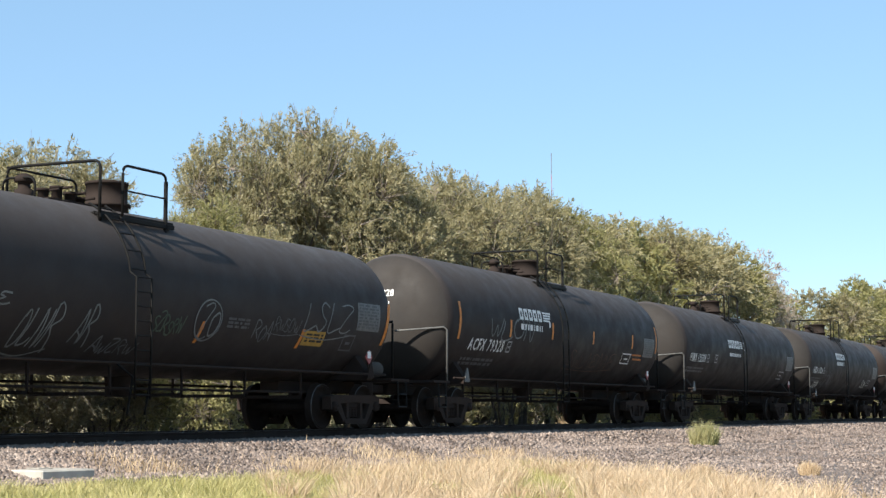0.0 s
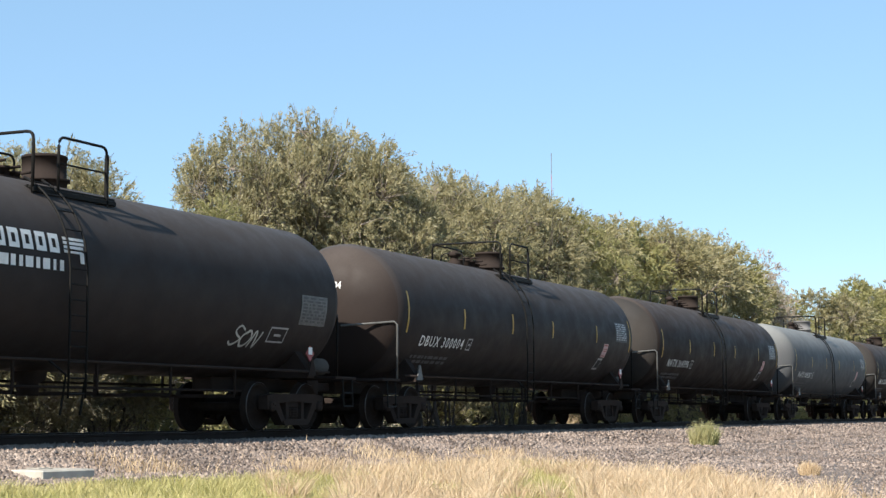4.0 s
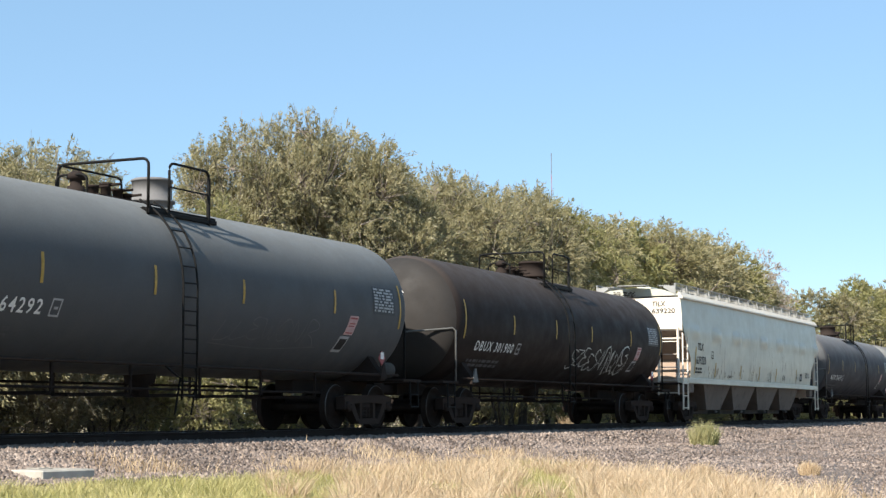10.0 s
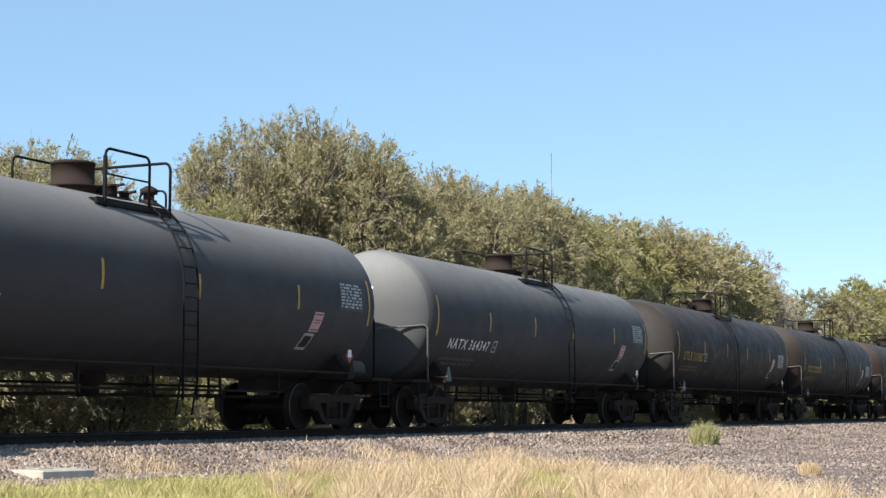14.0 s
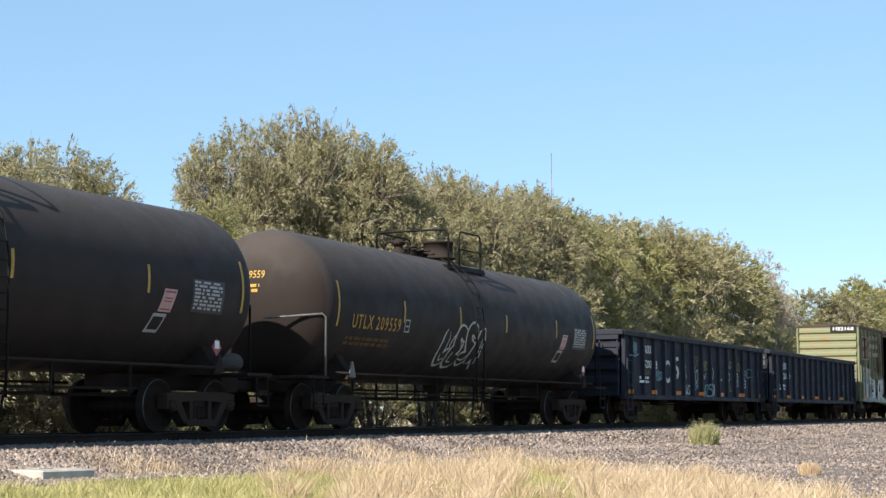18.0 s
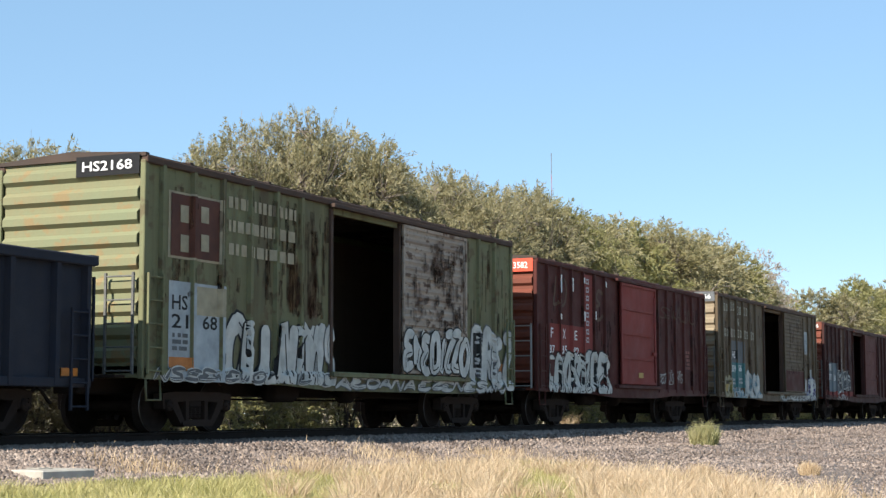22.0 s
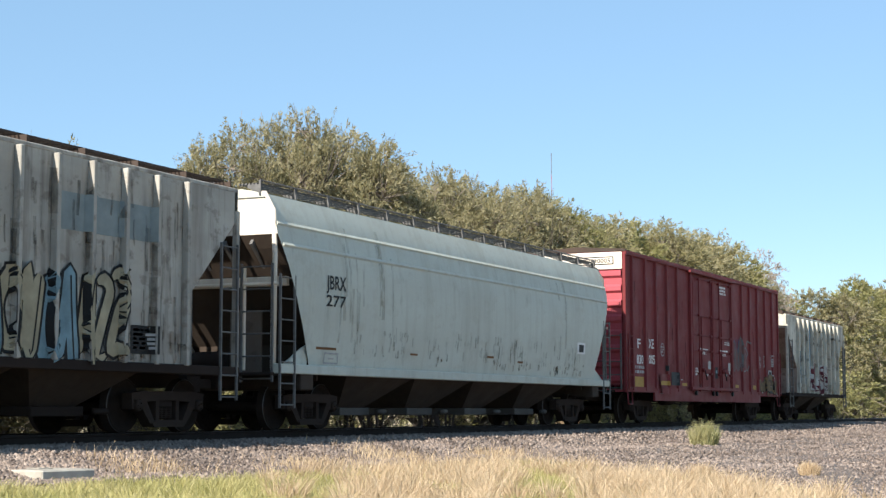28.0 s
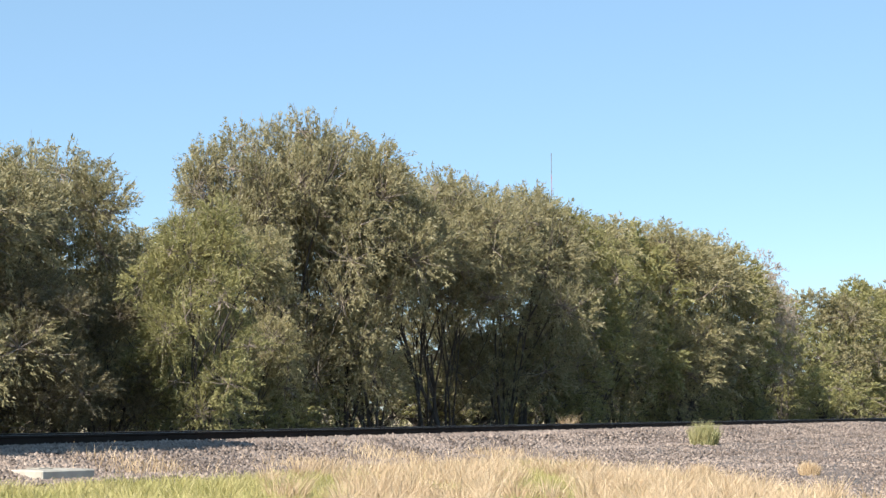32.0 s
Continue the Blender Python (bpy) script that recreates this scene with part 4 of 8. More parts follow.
    part("door_rail", Geo().box(lo2 - 0.1, hi2 + 0.1, -hw - 0.17, -hw - 0.04, zt - 0.10, zt - 0.02, 0.01), chord_mat or sm, car)
    if plug:
        for x in (d0 - 0.09, d1 + 0.09):
            part("door_frame", Geo().box(x - 0.08, x + 0.08, -hw - 0.085, -hw + 0.01, fl - 0.1, zt - 0.05, 0.012), sm, car)
    if gap:
        for x in cut:
            part("door_jamb", Geo().box(x - 0.05, x + 0.05, -hw - 0.06, -hw + 0.10, fl - 0.05, zt - 0.1, 0.012), chord_mat or sm, car)
    # ladders and steps
    for s in (-1, 1):
        ladder_parts(car, s * (hx - 0.42), s * (hx - 0.02), -hw - 0.10, fl - 0.15, fl + 1.5, 5, sm)
        # maroon car's leading ladder: sunlight on it put in as paler grey
        end_ladder(car, s * (hx + 0.16), -hw + 0.08, -hw + 0.62, fl - 0.15, fl + 1.5, 5, PALESTEEL if s < 0 and side is MAROON else (PALEIRON if s < 0 else sm))
        g = Geo().tube([(s * (hx - 0.45), -hw - 0.04, z0 + 0.1), (s * (hx - 0.45), -hw - 0.06, z0 - 0.24), (s * (hx - 0.05), -hw - 0.06, z0 - 0.24), (s * (hx - 0.05), -hw - 0.04, z0 + 0.1)], 0.022, 6)
        part("sill_step", g, sm, car)
        part("crossover_platform", Geo().box(s * (hx + 0.1) - 0.02, s * (hx + 0.1) + 0.25 * s, -1.2, 1.2, fl - 0.2, fl - 0.15) if s > 0 else Geo().box(s * (hx + 0.1) - 0.25, s * (hx + 0.1) + 0.02, -1.2, 1.2, fl - 0.2, fl - 0.15), UNDER, car)
    underframe(car, hx - 3.6, fl - 0.5)
    return car, surf


def plug_door(car, a, b, hw, z0, z1, mt):
    """A flush plug door in a frame: raised panel frames, lock rods with keepers, a crank handle, rollers below."""
    y = -hw
    dr = part("door", Geo().box(a, b, y - 0.045, y - 0.004, z0, z1, 0.008), mt, car)
    w = b - a
    for x in (a + 0.035, b - 0.035):
        part("door_edge", Geo().box(x - 0.035, x + 0.035, y - 0.10, y - 0.03, z0, z1, 0.01), mt, dr)
    for z in (z0 + 0.05, z0 + 0.16, 2.39, 2.91, 3.56, z1 - 0.06):
        part("door_rib", Geo().box(a + 0.07, b - 0.07, y - 0.085, y - 0.04, z - 0.025, z + 0.025, 0.008), mt, dr)
    for x in (a + w * 0.26, a + w * 0.83):
        part("lock_rod", Geo().tube([(x, y - 0.12, z0 + 0.03), (x, y - 0.12, z1 - 0.03)], 0.022, 6), mt, dr)
        for z in (z0 + 0.1, 1.62, 2.39, 2.91, 3.56, z1 - 0.1):
            part("rod_keeper", Geo().box(x - 0.05, x + 0.05, y - 0.15, y - 0.05, z - 0.035, z + 0.035, 0.008), mt, dr)
    x = a + w * 0.45
    part("door_post", Geo().box(x - 0.03, x + 0.03, y - 0.085, y - 0.04, 2.41, 3.54, 0.008), mt, dr)
    part("door_post", Geo().box(x - 0.02, x + 0.02, y - 0.085, y - 0.04, z0 + 0.18, 2.37, 0.008), mt, dr)
    part("gear_case", Geo().lathe([(0.0, 0.0), (0.0, 0.09), (0.10, 0.07), (0.10, 0.0)], (x + 0.05, y - 0.15, 1.74), "y", 12), mt, dr)
    part("crank_handle", Geo().tube([(x + 0.05, y - 0.15, 1.74), (x + 0.10, y - 0.17, 1.60), (x + 0.22, y - 0.17, 1.42)], 0.022, 6), INK, dr)
    part("gear_link", Geo().tube([(x + 0.05, y - 0.14, 1.76), (a + w * 0.83, y - 0.13, 2.02)], 0.016, 5), mt, dr)
    part("gear_link", Geo().tube([(x + 0.05, y - 0.14, 1.70), (a + w * 0.26, y - 0.13, 1.90)], 0.016, 5), mt, dr)
    for xx in (a + 0.2, b - 0.2):
        part("door_roller", Geo().lathe([(0.0, 0.0), (0.0, 0.08), (0.06, 0.08), (0.06, 0.0)], (xx, y - 0.15, z0 - 0.02), "y", 12), INK, dr)


def underframe(car, reach, z):
    """Brake gear below the floor."""
    g = Geo()
    g.lathe([(-0.5, 0.0), (-0.46, 0.16), (-0.4, 0.19), (0.4, 0.19), (0.46, 0.16), (0.5, 0.0)], (-reach * 0.5, -0.7, z + 0.12), "x", 14)
    part("air_reservoir", g, UNDER, car)
    g = Geo()
    g.lathe([(-0.2, 0.0), (-0.2, 0.17), (0.12, 0.17), (0.2, 0.05), (0.55, 0.03)], (reach * 0.2, -0.6, z + 0.1), "x", 14)
    part("brake_cylinder", g, UNDER, car)
    for y, dz in ((-0.5, 0.05), (0.55, 0.0)):
        part("brake_rod", Geo().tube([(-reach, y, z + dz), (reach, y, z + dz)], 0.02, 5), UNDER, car)


def gondola(centre, hx, half, z0, z1, side, label):
    car = thing("gondola_car", label, "gondola car", "cars of the freight train", pose(centre, 0, 0))
    TRAIN.append((car, centre))
    running_gear(car, half, hx - 1.9)
    hw = 1.45
    posts = [-8.05] + [1.045 * k for k in range(-7, 8)] + [8.05]
    surf = flat_surf(hw, posts, 0.10, 0.08, z0 + 0.15, z0 + 0.02)
    part("floor", Geo().box(-hx + 0.06, hx - 0.06, -hw + 0.06, hw - 0.06, z0 + 0.32, z0 + 0.40), UNDER, car)
    part("centre_sill", Geo().box(-half + 0.7, half - 0.7, -0.25, 0.25, z0 - 0.05, z0 + 0.32, 0.02), UNDER, car)
    for s in (-1, 1):
        y = s * hw
        part("side_wall", Geo().box(-hx, hx, min(y, y - s * 0.05), max(y, y - s * 0.05), z0, z1 - 0.05), side, car)
        part("top_chord", Geo().box(-hx - 0.03, hx + 0.03, min(y - s * 0.06, y + s * 0.13), max(y - s * 0.06, y + s * 0.13), z1 - 0.16, z1, 0.02), side, car)
        part("side_sill", Geo().box(-hx, hx, min(y, y + s * 0.09), max(y, y + s * 0.09), z0, z0 + 0.14, 0.012), side, car)
        for p in posts:
            g = Geo().prism([(p - 0.08, y), (p - 0.05, y + s * 0.10), (p + 0.05, y + s * 0.10), (p + 0.08, y)], z0 + 0.02, z1 - 0.14, 0, "xy")
            part("side_post", g, side, car)
    for s in (-1, 1):
        e = part("end_wall", Geo().box(min(s * hx, s * (hx - 0.05)), max(s * hx, s * (hx - 0.05)), -hw + 0.003, hw - 0.003, z0 + 0.1, z1 - 0.05), side, car)
        for z in (z0 + 0.55, z0 + 0.95, z0 + 1.35, z1 - 0.2):
            part("end_rib", Geo().prism([(s * hx, z - 0.14), (s * (hx + 0.12), z - 0.07), (s * (hx + 0.12), z + 0.07), (s * hx, z + 0.14)], -hw + 0.05, hw - 0.05), side, e)
        part("end_cap", Geo().box(min(s * (hx - 0.06), s * (hx + 0.14)), max(s * (hx - 0.06), s * (hx + 0.14)), -hw - 0.1, hw + 0.1, z1 - 0.14, z1 + 0.02, 0.02), side, car)
        ladder_parts(car, s * (hx - 0.55), s * (hx - 0.15), -hw - 0.13, z0 - 0.35, z0 + 1.2, 5, side)
        end_ladder(car, s * (hx + 0.2), -hw + 0.05, -hw + 0.6, z0 + 0.1, z1 - 0.3, 5, side)
    underframe(car, hx - 3.5, z0 - 0.1)
    for k in range(7):
        u = -hx + 0.5 + k * (2 * hx - 1.0) / 6
        patch(car, surf, u - 0.26, u + 0.26, z0 + 0.17, z0 + 0.29, ORANGE, "reflective_strip", 0.012, 0.1)
    return car, surf


# ---- covered hoppers ----
def hopper_surf(prof, posts=(), depth=0.0):
    def surf(u, z, off=0.01):
        y = prof[0][1]
        for (za, ya), (zb, yb) in zip(prof, prof[1:]):
            if za <= z <= zb:
                y = ya + (yb - ya) * (z - za) / (zb - za)
        on = any(abs(u - p) < 0.07 for p in posts)
        return (u, -(y + off + (depth if on else 0.0)), z)
    return surf


def hopper_body(hx, prof, inset, nu=1, wave=0.0, pitch=1.3, deep=1.0, split=2.95):
    """Sides that follow a profile of (height, half width), ends set back by inset(z), closed by sloping end sheets."""
    g = Geo()
    for s in (-1, 1):
        V, rows = [], len(prof)
        for z, y in prof:
            a = hx - inset(z)
            for i in range(nu + 1):
                u = -a + 2 * a * i / nu
                depth = 0.62 + 0.38 * math.sin(3.7 * math.floor(u / pitch) + 1.0)
                top, foot = min(1, max(0, (3.28 - z) / 0.26)), min(1, max(0, (z - 2.66) / 0.3))
                bulge = -wave * depth * abs(math.sin(math.pi * u / pitch)) ** 0.5 * top * top * (3 - 2 * top) * foot * foot * (3 - 2 * foot)
                V.append((u, s * (y - bulge), z))
        F = [(r * (nu + 1) + i, r * (nu + 1) + i + 1, (r + 1) * (nu + 1) + i + 1, (r + 1) * (nu + 1) + i) for r in range(rows - 1) for i in range(nu)]
        g.add(V, F, 0, True)
    for s in (-1, 1):
        V = []
        for z, y in prof:
            a = s * (hx - inset(z) * deep)
            V += [(a, -y, z), (a, y, z)]
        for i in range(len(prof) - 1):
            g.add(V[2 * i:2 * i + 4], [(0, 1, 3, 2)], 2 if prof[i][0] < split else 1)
    return g


def hopper_bays(car, n, reach, ztop, mat, gate_mat, zlow=0.42, wide=False):
    w = 2 * reach / n
    for k in range(n):
        c = -reach + w * (k + 0.5)
        g = Geo()
        t, b, yb = w * 0.5 - 0.02, w * (0.24 if wide else 0.17), 1.22 if wide else 0.62
        V = [(c - t, -1.40, ztop), (c + t, -1.40, ztop), (c + t, 1.40, ztop), (c - t, 1.40, ztop), (c - b, -yb, zlow), (c + b, -yb, zlow), (c + b, yb, zlow), (c - b, yb, zlow)]
        g.add(V, [(0, 1, 5, 4), (1, 2, 6, 5), (2, 3, 7, 6), (3, 0, 4, 7), (4, 5, 6, 7)])
        part("hopper_bay", g, mat, car)
        part("outlet_gate", Geo().box(c - b - 0.12, c + b + 0.12, -0.75, 0.75, zlow - 0.14, zlow + 0.02, 0.015).tube([(c + b + 0.1, -0.95, zlow - 0.06), (c + b + 0.45, -0.95, zlow - 0.06)], 0.05, 8), gate_mat, car)


def hopper_roof(car, hx, zt, hw, zr, mat, walk_mat, rails=True):
    """Roof sheet with hatches in a row and running boards on brackets."""
    roof = part("roof", Geo().prism([(-hw + 0.005, zt - 0.05), (-hw + 0.005, zt + 0.01), (-hw * 0.6, zt + (zr - zt) * 0.75), (0, zr), (hw * 0.6, zt + (zr - zt) * 0.75), (hw, zt + 0.01), (hw, zt - 0.05)], -hx, hx, 0, "yz"), mat, car)
    for k in range(4):
        x0, x1 = -hx + 0.8 + k * (2 * hx - 1.6) / 4, -hx + 0.8 + (k + 1) * (2 * hx - 1.6) / 4 - 0.1
        part("hatch_cover", Geo().box(x0, x1, -0.26, 0.26, zr - 0.02, zr + 0.09, 0.03), mat, roof)
    n = int(hx * 2 / 1.25)
    for s in (-1, 1):
        g = Geo()
        y = s * min(0.95, hw * 0.68)
        for j in range(6):
            yy = y + (j - 2.5) * 0.075
            g.box(-hx, hx, yy - 0.012, yy + 0.012, zr + 0.04, zr + 0.075)
        for k in range(int(hx * 2 / 0.3)):
            x = -hx + 0.05 + k * 0.3
            g.box(x - 0.012, x + 0.012, y - 0.2, y + 0.2, zr + 0.045, zr + 0.07)
        part("running_board", g, walk_mat, roof)
        for k in range(n + 1):
            x = -hx + 2 * hx * k / n
            part("board_bracket", Geo().prism([(s * hw * 0.9, zr + 0.04), (y, zr + 0.04), (y, zr - 0.02), (s * hw * 0.9, zt + 0.03)], x - 0.012, x + 0.012, 0, "yz"), walk_mat, roof)
            if rails:
                part("rail_post", Geo().box(x - 0.022, x + 0.022, s * hw * 0.90 - 0.02, s * hw * 0.90 + 0.02, zt - 0.02, zr + 0.12), walk_mat, roof)
    if rails:
        for s in (-1, 1):
            part("roof_rail", Geo().tube([(-hx, s * hw * 0.90, zr + 0.12), (hx, s * hw * 0.90, zr + 0.12)], 0.016, 5), walk_mat, roof)
            g = Geo()
            for j in range(5):
                g.box(-hx, hx, s * hw * 0.86 - 0.004, s * hw * 0.86 + 0.004, zr - 0.03 + j * 0.032, zr - 0.016 + j * 0.032)
            part("walk_edge", g, walk_mat, roof)
    for s in (-1, 1):
        part("end_running_board", Geo().box(min(s * (hx + 0.05), s * (hx + 0.5)), max(s * (hx + 0.05), s * (hx + 0.5)), -0.48, 0.48, zr + 0.03, zr + 0.06, 0.006), walk_mat, roof)
    return roof


def ribbed_hopper(centre, hx, half, side, label, panel=None):
    car = thing("covered_hopper_car", label, "covered hopper car", "cars of the freight train", pose(centre, 0, 0))
    TRAIN.append((car, centre))
    running_gear(car, half, hx - 1.55)
    zb, zt, hw = 1.12, 4.26, 1.44

    def inset(z):
        if z >= 3.75:
            return 0.02
        return 1.66 if z <= 2.15 else 1.66 - 1.64 * (z - 2.15) / 1.6
    prof = [(zb, hw), (2.15, hw), (3.75, hw), (zt, hw)]
    part("body", hopper_body(hx, prof, inset, split=3.7), [side, side, SLOPERUST], car)
    n = 9
    posts = [-hx + 1.72 + (2 * hx - 3.4) * k / n for k in range(n + 1)]
    for y in (-1, 1):
        for p in posts:
            part("side_post", Geo().box(p - 0.045, p + 0.045, min(y * hw, y * (hw + 0.13)), max(y * hw, y * (hw + 0.12)), zb, zt - 0.03, 0.012), side, car)
        part("top_chord", Geo().box(-hx - 0.02, hx + 0.02, y * (hw - 0.05) - 0.06, y * (hw - 0.05) + 0.06, zt - 0.02, zt + 0.06, 0.015), side, car)
        part("side_sill", Geo().box(-hx, hx, y * hw - 0.08, y * hw + 0.08, zb - 0.14, zb + 0.02, 0.012), UNDER, car)
    for s in (-1, 1):
        for y in (-hw, -hw + 1.0, 0.45, hw):
            part("end_post", Geo().box(s * (hx - 0.03) - 0.05, s * (hx - 0.03) + 0.05, y - 0.05, y + 0.05, zb, zt - 0.35, 0.01), side, car)
        part("end_chord", Geo().box(s * (hx - 0.03) - 0.06, s * (hx - 0.03) + 0.06, -hw, hw, zt - 0.45, zt + 0.02, 0.01), side, car)
        for y in (-0.85, 0.1, 0.95):
            part("slope_stiffener", Geo().prism([(s * (hx - 0.06), 3.72), (s * (hx - 1.66), 2.15), (s * (hx - 1.71), 2.25), (s * (hx - 0.10), 3.84)] if s < 0 else [(s * (hx - 0.06), 3.72), (s * (hx - 1.66), 2.15), (s * (hx - 1.71), 2.25), (s * (hx - 0.10), 3.84)], y - 0.04, y + 0.04), side, car)
        ladder_parts(car, s * (hx - 0.62), s * (hx - 0.10), -hw - 0.08, 0.55, 3.3, 8, DULLSTEEL)
        end_ladder(car, s * (hx + 0.06), -hw + 1.0, -hw + 1.5, zb, 2.6, 5, DULLSTEEL)
        part("end_platform", Geo().box(min(s * (hx - 1.9), s * (hx + 0.1)), max(s * (hx - 1.9), s * (hx + 0.1)), -hw, hw, zb - 0.10, zb - 0.02, 0.01), UNDER, car)
        part("end_bulkhead", Geo().box(s * (hx - 1.62) - 0.02, s * (hx - 1.62) + 0.02, -hw + 0.02, hw - 0.02, zb, 2.15), SLOPERUST, car)
    part("centre_sill", Geo().box(-half + 0.6, half - 0.6, -0.22, 0.22, 0.78, 1.05, 0.02), UNDER, car)
    hopper_bays(car, 2, hx - 2.5, zb - 0.02, UNDERTAN, UNDER)
    hopper_roof(car, hx, zt, hw, zt + 0.16, side, ROOFM, False)
    return car, hopper_surf(prof, posts, 0.12), posts


def curved_hopper(centre, hx, half, prof, inset, side, end, label, bays, ribs=(), wave=0.0, zr=4.45, chord=True, under=None, walk_mat=None, sill=None, rails=True, deep=1.0, ladder_mat=None, wide_bays=False, low_end=None, split=2.95):
    car = thing("covered_hopper_car", label, "covered hopper car", "cars of the freight train", pose(centre, 0, 0))
    TRAIN.append((car, centre))
    running_gear(car, half, hx - 2.0)
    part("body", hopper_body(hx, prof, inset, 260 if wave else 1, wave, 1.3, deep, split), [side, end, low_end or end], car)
    zb, zt, hw = prof[0][0], prof[-1][0], prof[-1][1]
    for z in ribs:
        y = hopper_surf(prof)(0, z, 0)[1]
        for s in (-1, 1):
            part("side_bead", Geo().prism([(s * abs(y), z - 0.05), (s * (abs(y) + 0.035), z), (s * abs(y), z + 0.05)], -hx + 0.05 + inset(z), hx - 0.05 - inset(z), 0, "yz"), side, car)
    for s in (-1, 1):
        if chord:
            part("top_chord", Geo().prism([(s * (hw - 0.03), zt - 0.10), (s * (hw + 0.10), zt - 0.10), (s * (hw + 0.10), zt - 0.05), (s * (hw - 0.01), zt + 0.10), (s * (hw - 0.06), zt + 0.10)], -hx - 0.03, hx + 0.03, 0, "yz"), end, car)
        part("side_sill", Geo().box(-hx, hx, s * (prof[0][1] + 0.02) - 0.08, s * (prof[0][1] + 0.02) + 0.08, zb - 0.16, zb + 0.02, 0.015), sill or side, car)
        part("bolster_web", Geo().box(s * (hx - 1.1) - 0.25, s * (hx - 1.1) + 0.25, -prof[0][1] - 0.06, prof[0][1] + 0.06, zb - 0.46, zb - 0.14, 0.02), under or UNDERTAN, car)
        for y in (-1.40, -0.75, 0.6, 1.40):
            part("end_post", Geo().box(s * (hx - 0.04) - 0.04, s * (hx - 0.04) + 0.04, y - 0.04, y + 0.04, zb - 0.1, 3.05, 0.01), end, car)
        part("cross_rail", Geo().tube([(s * hx, -1.5, 2.72), (s * hx, 1.5, 2.72)], 0.035, 6), end, car)
        ladder_parts(car, s * (hx - 0.55), s * (hx - 0.02), -1.56, 0.42, 2.9, 7, ladder_mat or end)
        end_ladder(car, s * (hx + 0.03), -1.42, -0.75, 0.9, 3.1, 6, ladder_mat or end)
        part("end_platform", Geo().box(min(s * (hx - 1.2), s * (hx + 0.12)), max(s * (hx - 1.2), s * (hx + 0.12)), -1.45, 1.45, zb - 0.20, zb - 0.14, 0.01), UNDER, car)
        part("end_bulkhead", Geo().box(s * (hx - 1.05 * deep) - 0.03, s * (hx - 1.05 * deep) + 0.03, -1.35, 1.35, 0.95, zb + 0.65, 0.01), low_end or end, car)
        part("air_reservoir", Geo().lathe([(-0.4, 0.0), (-0.37, 0.15), (-0.3, 0.18), (0.3, 0.18), (0.37, 0.15), (0.4, 0.0)], (s * (hx - 0.5), 0.3, zb + 0.1), "y", 12), UNDER, car)
    part("centre_sill", Geo().box(-half + 0.6, half - 0.6, -0.22, 0.22, 0.78, 1.05, 0.02), UNDER, car)
    hopper_bays(car, bays, hx - 2.9, zb - 0.12, under or UNDERTAN, GATE, wide=wide_bays)
    hopper_roof(car, hx, zt, hw, zr, side, walk_mat or ROOFM, rails)
    return car, hopper_surf(prof)


ROOFM = paint("rusty_roof_steel", (0.05, 0.038, 0.032), 0.75, (0.085, 0.055, 0.04), 0.6, 0.1)
UNDERTAN = paint("dusty_tan_steel_and_shaded_end", (0.055, 0.040, 0.030), 0.85, (0.022, 0.016, 0.013), 0.6, 0.5)
SLOPERUST = paint("rust_stained_slope_sheet", (0.36, 0.285, 0.235), 0.8, (0.10, 0.06, 0.042), 0.8, 0.7, (0.12, 0.07, 0.045), 0.5, spec=0.08)
GATE = paint("pale_outlet_gate_paint", (0.10, 0.095, 0.09), 0.7, (0.03, 0.025, 0.02), 0.6, 0.3)
GREEN = paint("faded_green_box_paint", (0.172, 0.180, 0.100), 0.65, (0.115, 0.083, 0.052), 0.4, 0.6, (0.10, 0.060, 0.040), 0.5, spec=0.08, rust=0.7, rust_col=(0.070, 0.046, 0.034))
LIME = paint("lime_end_paint", (0.17, 0.187, 0.108), 0.6, (0.24, 0.16, 0.08), 0.35, 0.35, (0.25, 0.14, 0.06), 0.5)
WORNDOOR = paint("peeling_pale_door_paint", (0.40, 0.34, 0.28), 0.65, (0.125, 0.08, 0.055), 0.5, 0.4, (0.095, 0.055, 0.037), 0.9, spec=0.12, rust=0.9, rust_col=(0.125, 0.072, 0.048), flow=(0.15, 1.0, 1.5))
MAROON = paint("faded_maroon_box_paint", (0.088, 0.0275, 0.0235), 0.65, (0.044, 0.021, 0.018), 0.6, 0.5, (0.07, 0.036, 0.027), 0.4, spec=0.1)
REDDOOR = paint("brighter_red_door_paint", (0.225, 0.050, 0.043), 0.65, (0.12, 0.038, 0.032), 0.45, 0.45, spec=0.1)
OXBLOOD = paint("sooty_oxblood_box_paint", (0.062, 0.025, 0.022), 0.65, (0.034, 0.020, 0.018), 0.6, 0.5, (0.09, 0.030, 0.026), 0.35, spec=0.1)
DULLREDDOOR = paint("dull_brown_red_door_paint", (0.115, 0.040, 0.035), 0.65, (0.065, 0.030, 0.026), 0.5, 0.5, spec=0.1)
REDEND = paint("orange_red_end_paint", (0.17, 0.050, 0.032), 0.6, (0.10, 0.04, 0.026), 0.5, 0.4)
OLIVE = paint("faded_olive_box_paint", (0.128, 0.094, 0.057), 0.6, (0.06, 0.046, 0.033), 0.5, 0.5, (0.09, 0.055, 0.034), 0.45, spec=0.12, rust=0.3, rust_col=(0.055, 0.04, 0.028))
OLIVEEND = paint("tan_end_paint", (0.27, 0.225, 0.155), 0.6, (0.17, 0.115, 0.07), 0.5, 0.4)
CRIMSON = paint("weathered_crimson_box_paint", (0.185, 0.037, 0.040), 0.55, (0.13, 0.034, 0.033), 0.45, 0.35, spec=0.08, rust=0.2, rust_col=(0.10, 0.04, 0.033))
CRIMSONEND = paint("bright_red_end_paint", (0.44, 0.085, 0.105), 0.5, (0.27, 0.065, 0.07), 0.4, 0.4)
